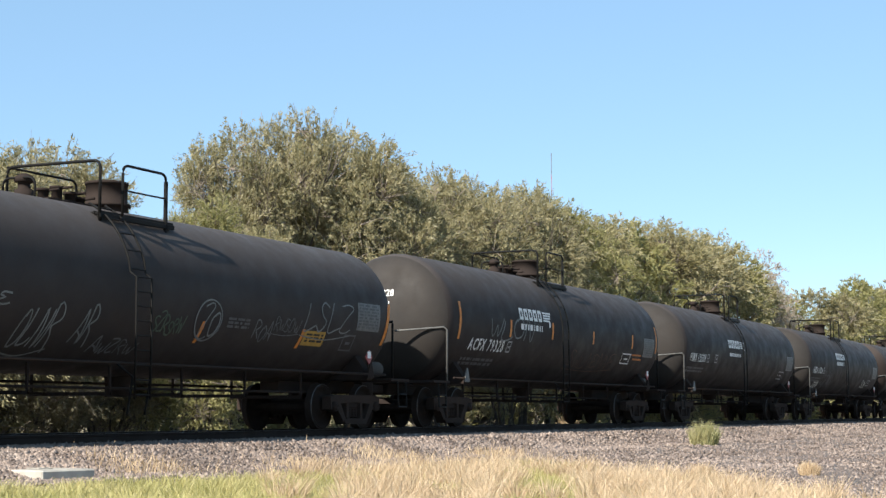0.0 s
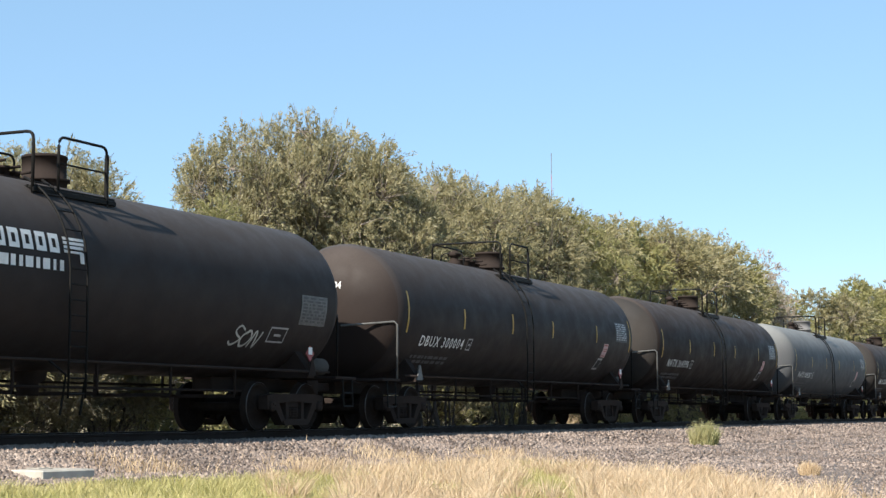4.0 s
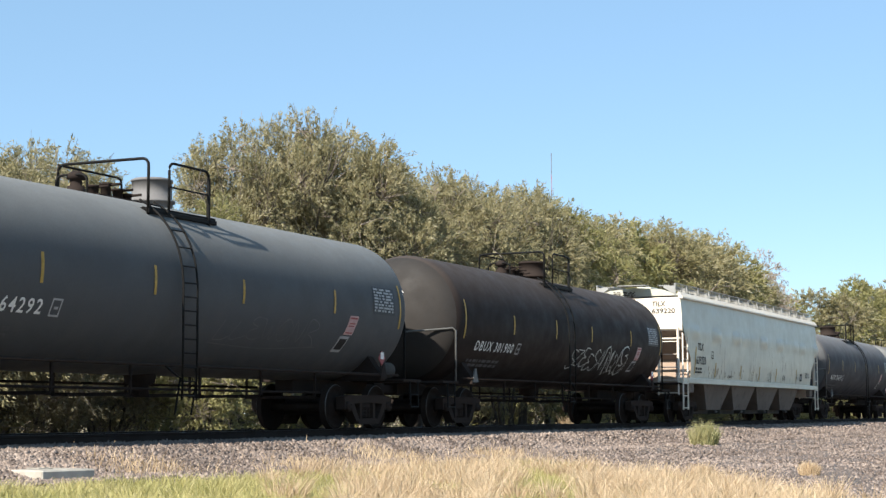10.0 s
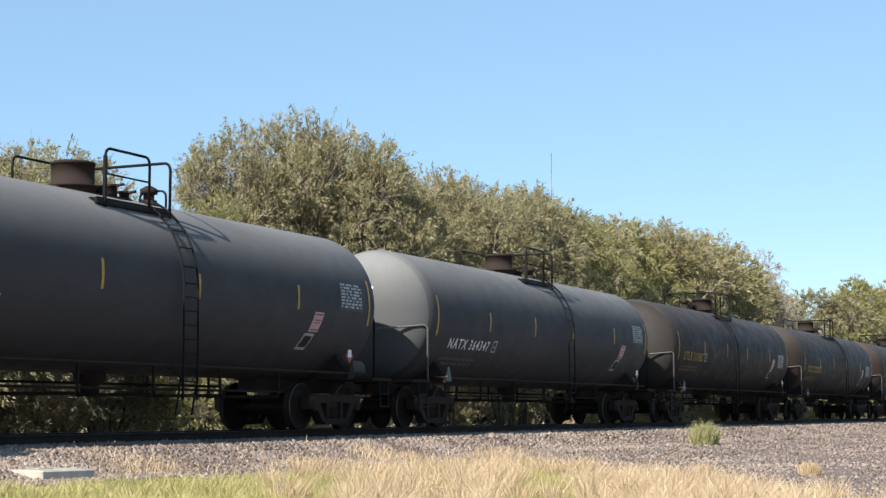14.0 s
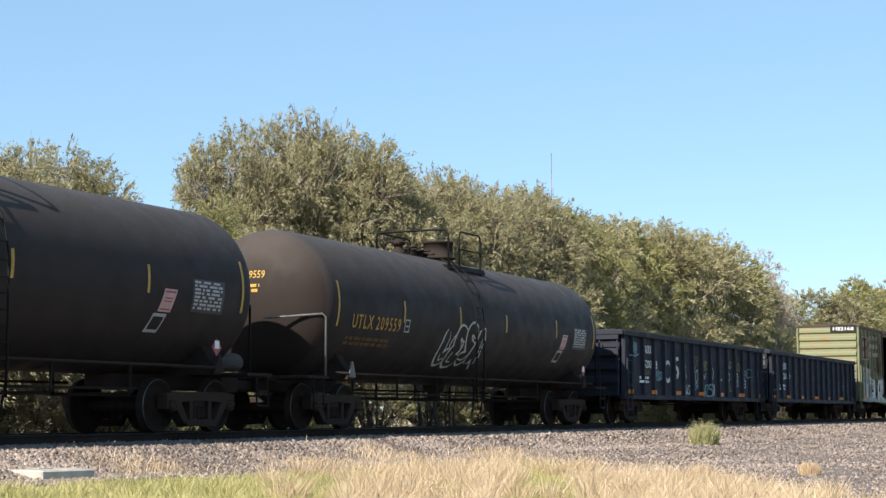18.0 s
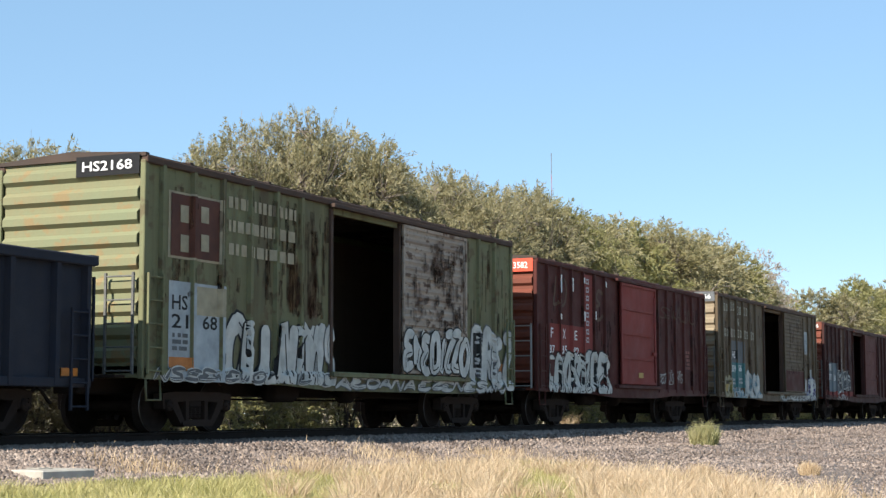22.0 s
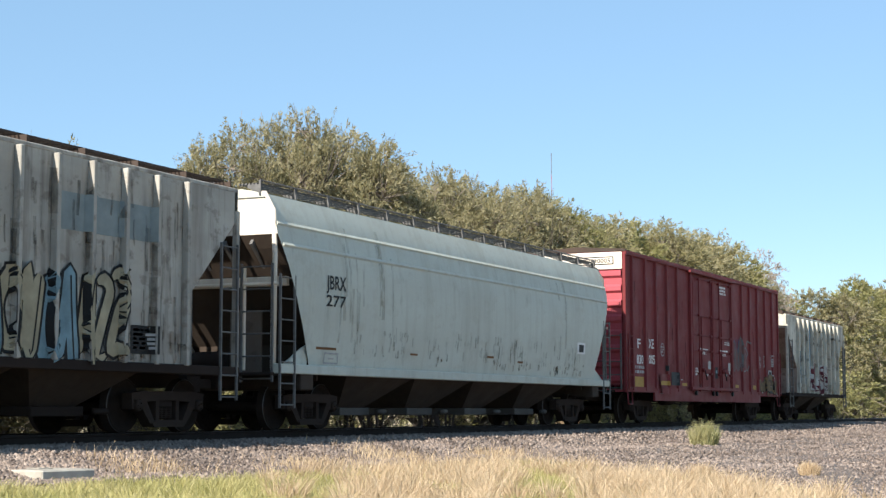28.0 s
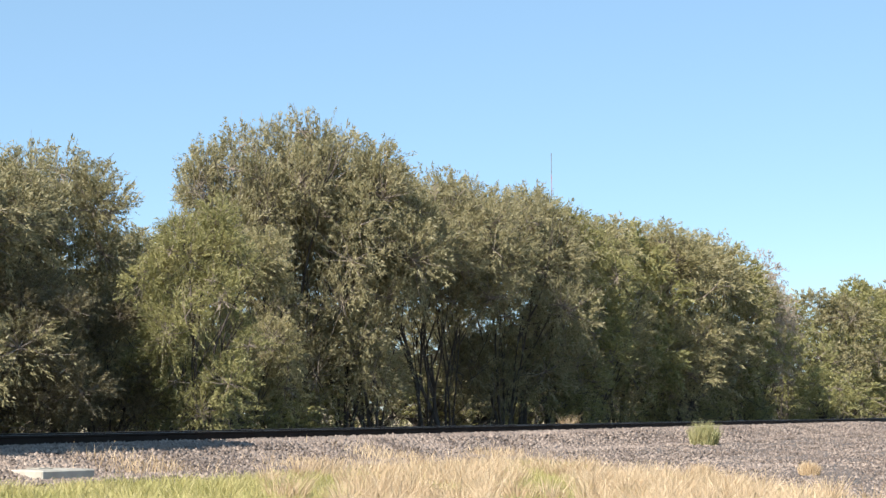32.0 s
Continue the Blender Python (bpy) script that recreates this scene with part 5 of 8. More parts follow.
NAVY = paint("navy_gondola_paint", (0.020, 0.0245, 0.038), 0.65, (0.040, 0.035, 0.034), 0.5, 0.35, spec=0.1)
SAGE = paint("grey_green_hopper_paint", (0.455, 0.455, 0.385), 0.36, (0.36, 0.325, 0.25), 0.30, 0.3, spec=0.4, rust=0.12, rust_col=(0.22, 0.15, 0.09))
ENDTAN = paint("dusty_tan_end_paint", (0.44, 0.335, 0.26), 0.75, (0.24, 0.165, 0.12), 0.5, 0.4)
PALESTEEL = paint("galvanized_grating_and_lit_ladder", (0.30, 0.30, 0.29), 0.6, (0.16, 0.145, 0.125), 0.4, 0.2)
DULLSTEEL = plain("dull_grey_ladder_paint", (0.15, 0.145, 0.14), 0.7, 0, 0.4)
TANBAY = paint("dusty_tan_bay_paint", (0.155, 0.125, 0.102), 0.85, (0.085, 0.062, 0.048), 0.6, 0.35, (0.05, 0.035, 0.03), 0.35)
CHORDRUST = paint("rust_brown_chord_paint", (0.085, 0.055, 0.042), 0.8, (0.04, 0.026, 0.02), 0.6, 0.3)
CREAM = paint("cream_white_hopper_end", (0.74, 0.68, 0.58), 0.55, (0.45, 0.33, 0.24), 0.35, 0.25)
PALEGREEN = paint("pale_blue_green_hopper_paint", (0.515, 0.540, 0.480), 0.55, (0.33, 0.29, 0.235), 0.3, 0.4, (0.25, 0.17, 0.10), 0.10, spec=0.12, rust=0.22)
BONE = paint("stained_bone_white_hopper_paint", (0.60, 0.575, 0.49), 0.65, (0.19, 0.16, 0.13), 0.5, 0.8, (0.17, 0.13, 0.10), 0.4, rust=0.55, rust_col=(0.17, 0.135, 0.10))
ASHGREY = paint("stained_ash_grey_hopper_paint", (0.46, 0.44, 0.39), 0.65, (0.12, 0.10, 0.085), 0.55, 0.85, (0.13, 0.10, 0.08), 0.45, rust=0.6, rust_col=(0.13, 0.10, 0.08))
PALEBLUE = plain("pale_blue_paint", (0.25, 0.295, 0.30), 0.65, 0, 0.35, 2)
TEAL = plain("teal_paint", (0.05, 0.15, 0.155), 0.6, 0, 0.3)
SPRAYWHITE = plain("white_spray_paint", (0.56, 0.56, 0.52), 0.7, 0, 0.4, 3)
SPRAYGREY = plain("grey_spray_paint", (0.13, 0.135, 0.14), 0.7, 0, 0.4, 3)
SPRAYBLUE = plain("pale_blue_spray_paint", (0.19, 0.30, 0.35), 0.7, 0, 0.4, 3)
SPRAYTAN = plain("tan_spray_paint", (0.40, 0.35, 0.24), 0.7, 0, 0.4, 3)
SPRAYMAROON = plain("maroon_spray_paint", (0.13, 0.035, 0.045), 0.7, 0, 0.4, 3)
SPRAYYELLOW = plain("dull_yellow_spray_paint", (0.20, 0.18, 0.06), 0.7, 0, 0.4, 3)
SPRAYORANGE = plain("orange_spray_paint", (0.50, 0.19, 0.06), 0.7, 0, 0.4, 3)


# ---- the train, from its first car to its last ----
def s_of(t):
    """Metres that the train has gone at t seconds."""
    x = t / 32.0
    return 459.031 * x - 25.1554 * x ** 2 + 258.0865 * x ** 3 - 571.9823 * x ** 4 + 524.5515 * x ** 5 - 174.2776 * x ** 6


def build_tanks():
    tank = "tank car with top walkway"
    rows = (
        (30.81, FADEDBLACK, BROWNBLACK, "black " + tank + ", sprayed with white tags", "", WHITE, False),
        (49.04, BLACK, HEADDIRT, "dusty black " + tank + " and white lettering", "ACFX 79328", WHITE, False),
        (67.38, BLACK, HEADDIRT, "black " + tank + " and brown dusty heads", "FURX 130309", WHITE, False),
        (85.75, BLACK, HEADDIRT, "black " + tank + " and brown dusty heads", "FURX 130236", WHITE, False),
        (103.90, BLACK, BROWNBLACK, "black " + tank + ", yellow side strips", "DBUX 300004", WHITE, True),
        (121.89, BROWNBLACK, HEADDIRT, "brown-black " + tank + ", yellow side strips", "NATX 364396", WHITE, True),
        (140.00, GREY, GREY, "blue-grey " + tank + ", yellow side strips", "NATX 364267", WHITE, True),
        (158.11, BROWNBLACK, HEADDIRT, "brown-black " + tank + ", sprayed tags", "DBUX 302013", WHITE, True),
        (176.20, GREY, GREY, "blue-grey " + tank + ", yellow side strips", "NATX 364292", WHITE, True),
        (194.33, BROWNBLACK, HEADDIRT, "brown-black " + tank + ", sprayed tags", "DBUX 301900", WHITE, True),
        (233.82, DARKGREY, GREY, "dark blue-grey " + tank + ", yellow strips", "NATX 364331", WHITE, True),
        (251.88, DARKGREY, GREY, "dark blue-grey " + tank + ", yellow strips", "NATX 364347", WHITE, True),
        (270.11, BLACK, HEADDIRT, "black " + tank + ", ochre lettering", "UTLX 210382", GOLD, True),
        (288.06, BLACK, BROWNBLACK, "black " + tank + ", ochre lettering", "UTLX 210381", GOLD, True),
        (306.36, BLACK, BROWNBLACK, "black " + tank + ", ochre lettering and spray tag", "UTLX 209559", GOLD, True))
    out = []
    global TR, TZ
    for pos, body, head, label, marks, mm, st in rows:
        # the first car has a slimmer, lower tank
        TR, TZ = (1.42, 2.37) if pos < 40 else (1.51, 2.50)
        out.append(tank_car(pos - 7.5, 9.06, body, head, label, marks, mm, st, shift=-0.75 if pos < 40 else 0.0, flip=pos in (233.82, 251.88, 288.06)))
    return out


TANKS = build_tanks()


GREEN_POSTS = (-7.2, -6.28, -5.37, -4.45, -3.54, -2.63, 5.7, 6.62)
MAROON_POSTS = (-6.9, -6.0, -5.13, -4.23, -3.33, -2.45, 2.45, 3.36, 4.27, 5.18, 6.1, 7.0)
OLIVE_POSTS = (-7.15, -6.24, -5.32, -4.41, -3.49, -2.58, 5.26, 6.24, 7.1)
DARK_POSTS = (-7.05, -6.15, -5.28, -4.45, -3.52, -2.6, 5.1, 6.0, 6.9)


def build_boxes():
    out = []
    hx = 8.15
    out.append(gondola(325.01 - hx, hx, 8.75, 0.72, 2.74, NAVY, "navy blue steel gondola with side posts and spray tags"))
    out.append(gondola(342.56 - hx, hx, 8.75, 0.72, 2.74, NAVY, "navy blue steel gondola with white lettering"))

    hx = 7.68
    e = hx
    out.append(box_car(359.32 - hx, hx, 8.45, 0.78, 4.55, GREEN, LIME, WORNDOOR, "faded green steel box car, door slid open, sprayed", (e - 9.15, e - 6.15), (e - 6.15, e - 2.86), GREEN_POSTS, door_ribs=3, fine=True, chord_mat=CHORDRUST))
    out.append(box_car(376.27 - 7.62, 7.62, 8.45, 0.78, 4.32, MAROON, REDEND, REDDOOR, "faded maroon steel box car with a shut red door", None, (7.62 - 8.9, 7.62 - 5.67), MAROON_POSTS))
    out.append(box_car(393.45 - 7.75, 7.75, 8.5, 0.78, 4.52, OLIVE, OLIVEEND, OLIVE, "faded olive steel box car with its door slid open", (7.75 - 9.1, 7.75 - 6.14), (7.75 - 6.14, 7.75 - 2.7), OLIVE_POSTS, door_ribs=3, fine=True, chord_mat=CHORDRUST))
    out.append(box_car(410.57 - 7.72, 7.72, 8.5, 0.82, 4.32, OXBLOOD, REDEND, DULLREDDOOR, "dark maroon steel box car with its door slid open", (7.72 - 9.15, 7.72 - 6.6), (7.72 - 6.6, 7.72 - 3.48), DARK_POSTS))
    return out


BOXES = build_boxes()


def tilx_inset(z):
    return 0.0 if z >= 3.0 else (0.0 + 1.0 * (3.0 - z) / 0.9 if z > 2.1 else 1.0 + 0.1 * math.sin((2.1 - z) * 2.4))


def jbrx_inset(z):
    return 0.02 if z >= 3.6 else 0.02 + 1.25 * (3.6 - z) / 2.4


def pale_end_frame(car, hx):
    """Open end frames of the rounded hopper: corner posts bent in at the roof, a cross beam, slope-sheet ribs, corner gussets."""
    for s in (-1, 1):
        x = s * (hx - 0.05)
        for y in (-1.0, 1.0):
            part("corner_post", Geo().tube([(x, y * 1.40, 1.1), (x, y * 1.42, 3.3), (x, y * 1.38, 4.1), (x, y * 1.20, 4.42), (x, y * 0.5, 4.48)], 0.05, 8), CREAM if s < 0 else DULLSTEEL, car)
            part("corner_gusset", Geo().prism([(x, 1.08), (x - s * 1.15, 1.08), (x - s * 1.15, 1.62), (x - s * 0.95, 1.55)], y * 1.43 - 0.02, y * 1.43 + 0.02), PALEGREEN, car)
        part("cross_beam", Geo().box(x - s * 0.55 - 0.06, x - s * 0.55 + 0.06, -1.38, 1.38, 2.72, 2.90, 0.015), CREAM, car)
        for y in (-0.55, 0.45):
            part("end_panel_post", Geo().box(x - 0.03, x + 0.03, y - 0.04, y + 0.04, 3.3, 4.4, 0.01), CREAM, car)
        for y in (-0.9, -0.3, 0.3, 0.9):
            part("slope_rib", Geo().prism([(x - s * 0.05, 3.58), (x - s * 1.5, 2.3), (x - s * 1.42, 2.22), (x + s * 0.02, 3.48)], y - 0.03, y + 0.03), DULLSTEEL, car)
        part("brake_plate", Geo().box(x - s * 0.9 - 0.03, x - s * 0.9 + 0.03, -0.6, 0.1, 1.1, 2.3, 0.01), TANBAY, car)


def build_hoppers():
    out = {}
    prof = [(1.44, 1.46), (1.8, 1.505), (2.1, 1.53), (2.4, 1.545), (2.6, 1.555), (2.66, 1.557), (2.74, 1.558), (2.82, 1.559), (2.9, 1.56), (2.98, 1.56), (3.04, 1.56), (3.1, 1.559), (3.16, 1.558), (3.22, 1.556), (3.28, 1.554), (3.5, 1.545), (3.8, 1.525), (4.12, 1.49)]
    # cream on ends and top chord includes the sunlight they catch
    out["sage"] = curved_hopper(206.28, 9.92, 10.35, prof, tilx_inset, SAGE, CREAM, "pale grey-green covered hopper with cream lit ends", 4, wave=0.06, zr=4.40, walk_mat=PALESTEEL, deep=1.28, under=TANBAY, wide_bays=True, low_end=ENDTAN)
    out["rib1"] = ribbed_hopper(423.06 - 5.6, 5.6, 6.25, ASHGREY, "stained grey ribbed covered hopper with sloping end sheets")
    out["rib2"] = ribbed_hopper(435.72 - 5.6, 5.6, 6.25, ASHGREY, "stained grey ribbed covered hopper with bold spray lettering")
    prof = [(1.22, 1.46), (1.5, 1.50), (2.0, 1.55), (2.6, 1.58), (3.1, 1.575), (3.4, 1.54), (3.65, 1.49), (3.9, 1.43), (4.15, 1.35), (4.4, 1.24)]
    # dark tan below the split: shade inside the open ends, put into the colour
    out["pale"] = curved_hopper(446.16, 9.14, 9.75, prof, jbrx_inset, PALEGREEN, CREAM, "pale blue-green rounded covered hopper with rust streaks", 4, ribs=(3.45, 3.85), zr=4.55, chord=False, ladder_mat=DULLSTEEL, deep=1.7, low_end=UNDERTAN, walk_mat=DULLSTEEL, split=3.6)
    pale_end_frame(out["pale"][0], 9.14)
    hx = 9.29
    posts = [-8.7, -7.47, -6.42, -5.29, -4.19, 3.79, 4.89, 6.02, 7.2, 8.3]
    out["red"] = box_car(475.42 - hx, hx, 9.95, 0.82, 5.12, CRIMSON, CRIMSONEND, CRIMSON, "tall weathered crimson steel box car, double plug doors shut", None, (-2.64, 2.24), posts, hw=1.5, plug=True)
    out["rib3"] = ribbed_hopper(488.43 - 5.6, 5.6, 6.25, BONE, "pale grey ribbed covered hopper with maroon spray lettering")
    return out


HOPPERS = build_hoppers()


# ---- trees behind the track ----
def limb(g, rnd, p, d, r, length, depth, ends):
    """A tapering branch that bends upwards and forks."""
    pts, q, dd = [p], Vector(p), Vector(d)
    n = 5
    for k in range(n):
        dd = (dd + Vector((rnd.uniform(-0.22, 0.22), rnd.uniform(-0.22, 0.22), rnd.uniform(-0.08, 0.18)))).normalized()
        q = q + dd * length / n
        pts.append(tuple(q))
    g.tube(pts, r, 6 if r > 0.05 else 4, 0, r * 0.45, False)
    if depth == 0:
        ends.append(tuple(q))
        ends.append(pts[3])
        return
    for k in range(rnd.randint(2, 3)):
        at = Vector(pts[rnd.randint(2, n)])
        a = rnd.uniform(0, 2 * math.pi)
        nd = (dd + Vector((math.cos(a), math.sin(a), rnd.uniform(-0.1, 0.5))) * rnd.uniform(0.5, 0.95)).normalized()
        limb(g, rnd, tuple(at), nd, r * 0.5, length * rnd.uniform(0.55, 0.8), depth - 1, ends)


def tree_meshes(seed, high, spread, leaves, low=0.25, stems=3, size=1.0, brush=60):
    """Forked stems, and a crown of leaf sprays set in swelling, uneven clusters about the branch ends."""
    rnd, ar = random.Random(seed), np.random.RandomState(seed)
    g, ends = Geo(), []
    for k in range(stems):
        a = 2 * math.pi * (k + rnd.uniform(-0.3, 0.3)) / stems
        lean = rnd.uniform(0.15, 0.6)
        limb(g, rnd, (0.3 * math.cos(a), 0.3 * math.sin(a), -0.1), (math.cos(a) * lean, math.sin(a) * lean, 1), rnd.uniform(0.08, 0.16), high * rnd.uniform(0.36, 0.5), 2, ends)
    E = np.array(ends)
    kz, kr = (high - 0.9) / E[:, 2].max(), spread * 0.78 / np.hypot(E[:, 0], E[:, 1]).max()
    g.v = [(x * kr, y * kr, z * kz) for x, y, z in g.v]
    # lobes: swelling masses filling an egg-shaped envelope, crowded towards its skin
    n_lobe = 40
    zf = np.concatenate([[0.92, 0.86, 0.80], low + 0.05 + (0.85 - low) * ar.uniform(0, 1, n_lobe - 3) ** 0.9])
    R = ar.uniform(0.13, 0.30, n_lobe) * spread
    prof = np.sin(np.pi * np.clip((zf - low * 0.6 + 0.10) / (1.2 - low * 0.6), 0, 1) ** 0.85)
    ang = ar.uniform(0, 2 * np.pi, n_lobe)
    rr = (spread * 0.98 * prof - R * 0.7).clip(0, None) * ar.uniform(0.5, 1.05, n_lobe)
    L = np.stack([rr * np.cos(ang), rr * np.sin(ang), zf * high - R * 0.6 * (zf > 0.75)], 1)
    # twigs on the lobes, leaves along the twigs
    per = 24
    n_twig = leaves // per
    li = ar.choice(n_lobe, n_twig, p=R ** 2 / (R ** 2).sum())
    d = ar.normal(0, 1, (n_twig, 3))
    d[:, 2] = d[:, 2] * 0.9 + 0.25
    d /= np.linalg.norm(d, axis=1)[:, None]
    T = L[li] + d * (R[li] * ar.uniform(0.45, 1.05, n_twig) ** 0.7)[:, None]
    keep = T[:, 2] > high * low * ar.uniform(0.6, 1.2, n_twig)
    T, d = T[keep], d[keep]
    up = d * 0.9 + np.array([-0.05, 0.0, 0.35]) + ar.normal(0, 0.3, d.shape)
    up /= np.linalg.norm(up, axis=1)[:, None]
    tl = ar.uniform(0.3, 0.85, len(T))
    ti = np.repeat(np.arange(len(T)), per)
    N = len(ti)
    f = ar.uniform(0, 1, N)
    P = T[ti] + up[ti] * (tl[ti] * f)[:, None] + np.array([0, 0, -0.32]) * (tl[ti] * f ** 2)[:, None] + ar.normal(0, 0.045, (N, 3))
    dd = up[ti] * 1.0 + ar.normal(0, 0.42, (N, 3)) + np.array([0.0, 0, -0.1]) - np.array([0, 0, 0.45]) * f[:, None]
    dd /= np.linalg.norm(dd, axis=1)[:, None]
    b = np.cross(dd, ar.normal(0, 1, (N, 3)))
    b /= np.linalg.norm(b, axis=1)[:, None]
    ln = ar.uniform(0.07, 0.17, N)[:, None] * size
    wd = ln * 0.17
    V = np.stack([P + b * wd, P - b * wd, P + dd * ln], 1).reshape(-1, 3)
    # bare twigs among the leaves, dead brush about the foot
    tw = Geo()
    for q in range(0, len(T), 5):
        a = Vector(T[q]) - Vector(d[q]) * rnd.uniform(0.5, 1.2)
        tw.tube([a, Vector(T[q]), Vector(T[q]) + Vector(up[q]) * tl[q]], 0.017, 3, 0, 0.005, False)
    for q in range(brush):
        a, r = rnd.uniform(0, 6.28), spread * rnd.uniform(0.1, 0.8)
        p = Vector((r * math.cos(a), r * math.sin(a), high * rnd.uniform(0.0, 0.3)))
        h1 = Vector((rnd.gauss(0, 0.6), rnd.gauss(0, 0.6), rnd.uniform(-0.2, 1.0)))
        h2 = h1 + Vector((rnd.gauss(0, 0.6), rnd.gauss(0, 0.6), rnd.gauss(-0.2, 0.5)))
        tw.tube([p, p + h1 * 0.7, p + (h1 + h2) * 0.6], 0.014, 3, 1, 0.005, False)
    return g, tw, V, np.arange(N * 3).reshape(-1, 3)


TWIG = plain("grey_twig_bark", (0.24, 0.20, 0.165), 0.9)


def build_trees():
    kinds = []
    for seed, hi, sp, n, low, mat, stems, size, brush in (
            (11, 10.0, 3.8, 78000, 0.12, LEAF, 5, 1.0, 90), (23, 10.0, 3.4, 70000, 0.10, LEAFGREEN, 4, 1.0, 80), (37, 10.0, 4.2, 84000, 0.10, LEAF, 5, 1.0, 90),
            (41, 10.0, 3.0, 17000, 0.16, LEAFPALE, 5, 1.1, 140), (59, 3.2, 1.9, 5600, 0.04, LEAFGREEN, 6, 1.25, 20), (67, 10.0, 3.7, 60000, 0.42, LEAF, 5, 1.0, 50),
            (71, 10.0, 3.6, 64000, 0.08, LEAFDRY, 4, 1.0, 80), (83, 10.0, 3.9, 26000, 0.10, LEAF, 5, 1.65, 60), (89, 10.0, 3.6, 24000, 0.10, LEAFGREEN, 5, 1.65, 50), (97, 10.0, 3.8, 70000, 0.10, LEAFDARK, 5, 1.0, 140)):
        g, tw, V, F = tree_meshes(seed, hi, sp, n, low, stems, size, brush)
        kinds.append((g.mesh("trunk", BARK), tw.mesh("twig_mass", [TWIG, BARK]), soup("crown", V, F, mat), hi))
    labels = ("leafy olive-green tree with several dark stems", "bright green leafy tree with slender stems", "broad olive-green tree with drooping branches", "thin pale half-bare tree with dry pinkish leaves", "low green shrub below the trees", "olive-green tree with bare lower stems", "yellow-green tree with drying leaves", "distant olive-green tree with dense low crown", "distant green tree with dense low crown", "dark brownish-green tree with tangled dead lower branches")

    def put(k, x, y, h, turn, wide=1.0):
        trunk, twigs, crown, hi = kinds[k]
        ob = thing("shrub" if k == 4 else "tree", labels[k], "shrub" if k == 4 else "tree", "trees behind the track", Matrix.Translation((x, y, ground_height(x, y) - 0.05)) @ Matrix.Rotation(turn, 4, "Z") @ Matrix.Diagonal((wide * h / hi, wide * h / hi, h / hi, 1)))
        part("trunk", trunk, None, ob)
        part("crown", crown, None, ob)
        part("twig_mass", twigs, None, ob)["kind"] = "stuff"
    rnd = random.Random(9)
    # the front row: kind, x, y, height, width factor
    for k, x, y, h, w in (
            (2, 30.0, 11.0, 8.0, 1.05), (0, 34.2, 12.0, 8.6, 0.9), (0, 37.0, 12.4, 8.9, 0.82), (1, 37.0, 7.4, 6.9, 0.85), (9, 32.6, 9.6, 4.8, 1.3), (9, 36.2, 9.8, 4.4, 1.2), (6, 42.0, 13.0, 6.9, 0.95), (6, 44.6, 10.8, 7.2, 0.85),
            (0, 47.4, 13.0, 11.0, 0.64), (2, 50.6, 12.5, 12.1, 0.66), (0, 53.6, 12.0, 11.9, 0.78), (5, 57.2, 12.6, 10.9, 0.9), (5, 60.5, 12.0, 10.9, 0.9), (5, 63.6, 12.5, 11.1, 0.9), (0, 67.8, 11.6, 11.1, 0.85),
            (2, 71.5, 12.5, 11.3, 0.9), (1, 75.5, 12.0, 11.2, 0.95), (6, 80.0, 12.2, 10.9, 1.0), (8, 85.0, 12.5, 10.9, 1.05), (6, 90.0, 12.0, 11.5, 1.05), (7, 95.0, 12.0, 11.4, 1.1), (6, 100.5, 12.0, 11.9, 1.1), (8, 105.5, 12.5, 11.3, 1.1),
            (7, 110.5, 12.5, 10.7, 0.9), (3, 114.0, 12.0, 10.8, 0.9), (3, 117.8, 12.5, 12.1, 0.75), (8, 130.0, 14.0, 10.0, 1.1), (7, 137.0, 12.0, 10.8, 1.2), (8, 145.0, 12.0, 11.6, 1.2), (8, 155.0, 12.0, 12.8, 1.2), (7, 166.0, 12.0, 13.5, 1.3), (8, 178.0, 12.0, 14.0, 1.3), (7, 192.0, 13.0, 14.5, 1.4)):
        put(k, x, y, h * (1.035 if x < 56 else (1.06 if x < 70 else 1.10)), rnd.uniform(0, 6.28), w)
    # a lower row behind and a hedge, both open where the sky shows between the stems
    for i in range(13):
        x = 38 + i * 7.6 + rnd.uniform(-1.5, 1.5)
        if not 69 < x < 79:
            put(7, x, 20 + rnd.uniform(-2, 3), rnd.uniform(7.0, 8.5), rnd.uniform(0, 6.28), 1.25)
    for i in range(36):
        x = 25 + i * 5.0 + rnd.uniform(-1.2, 1.2)
        put(4, x, 24 + rnd.uniform(-1, 3), 4.0 if 80 < x < 87 else rnd.uniform(4.2, 5.4), rnd.uniform(0, 6.28), 1.35)
    put(7, 27.5, 17.0, 7.0, 1.0, 1.1)
    put(7, 46.5, 19.0, 6.6, 2.2, 1.2)
    put(7, 52.5, 20.0, 7.0, 0.4, 1.2)
    put(7, 112.0, 18.0, 8.0, 2.0, 1.2)
    for i in range(27):
        x = 27 + i * 3.9 + rnd.uniform(-1.5, 1.5)
        if not 53 < x < 68 and (x < 50 or i % 2 == 0):
            put(4, x, 10.5 + rnd.uniform(-0.8, 2.0), rnd.uniform(1.6, 2.6), rnd.uniform(0, 6.28), 1.1)
    for i in range(9):
        put(4, 118 + i * 7.0, 8 + rnd.uniform(-1, 3), rnd.uniform(3.0, 5.0), rnd.uniform(0, 6.28), 1.2)


build_trees()


# ---- ballast, grass and weeds on the near side ----
STONE = leafy("mixed_ballast_stone", (0.066, 0.048, 0.039), (0.165, 0.123, 0.10), (0.34, 0.27, 0.225), 0.0)


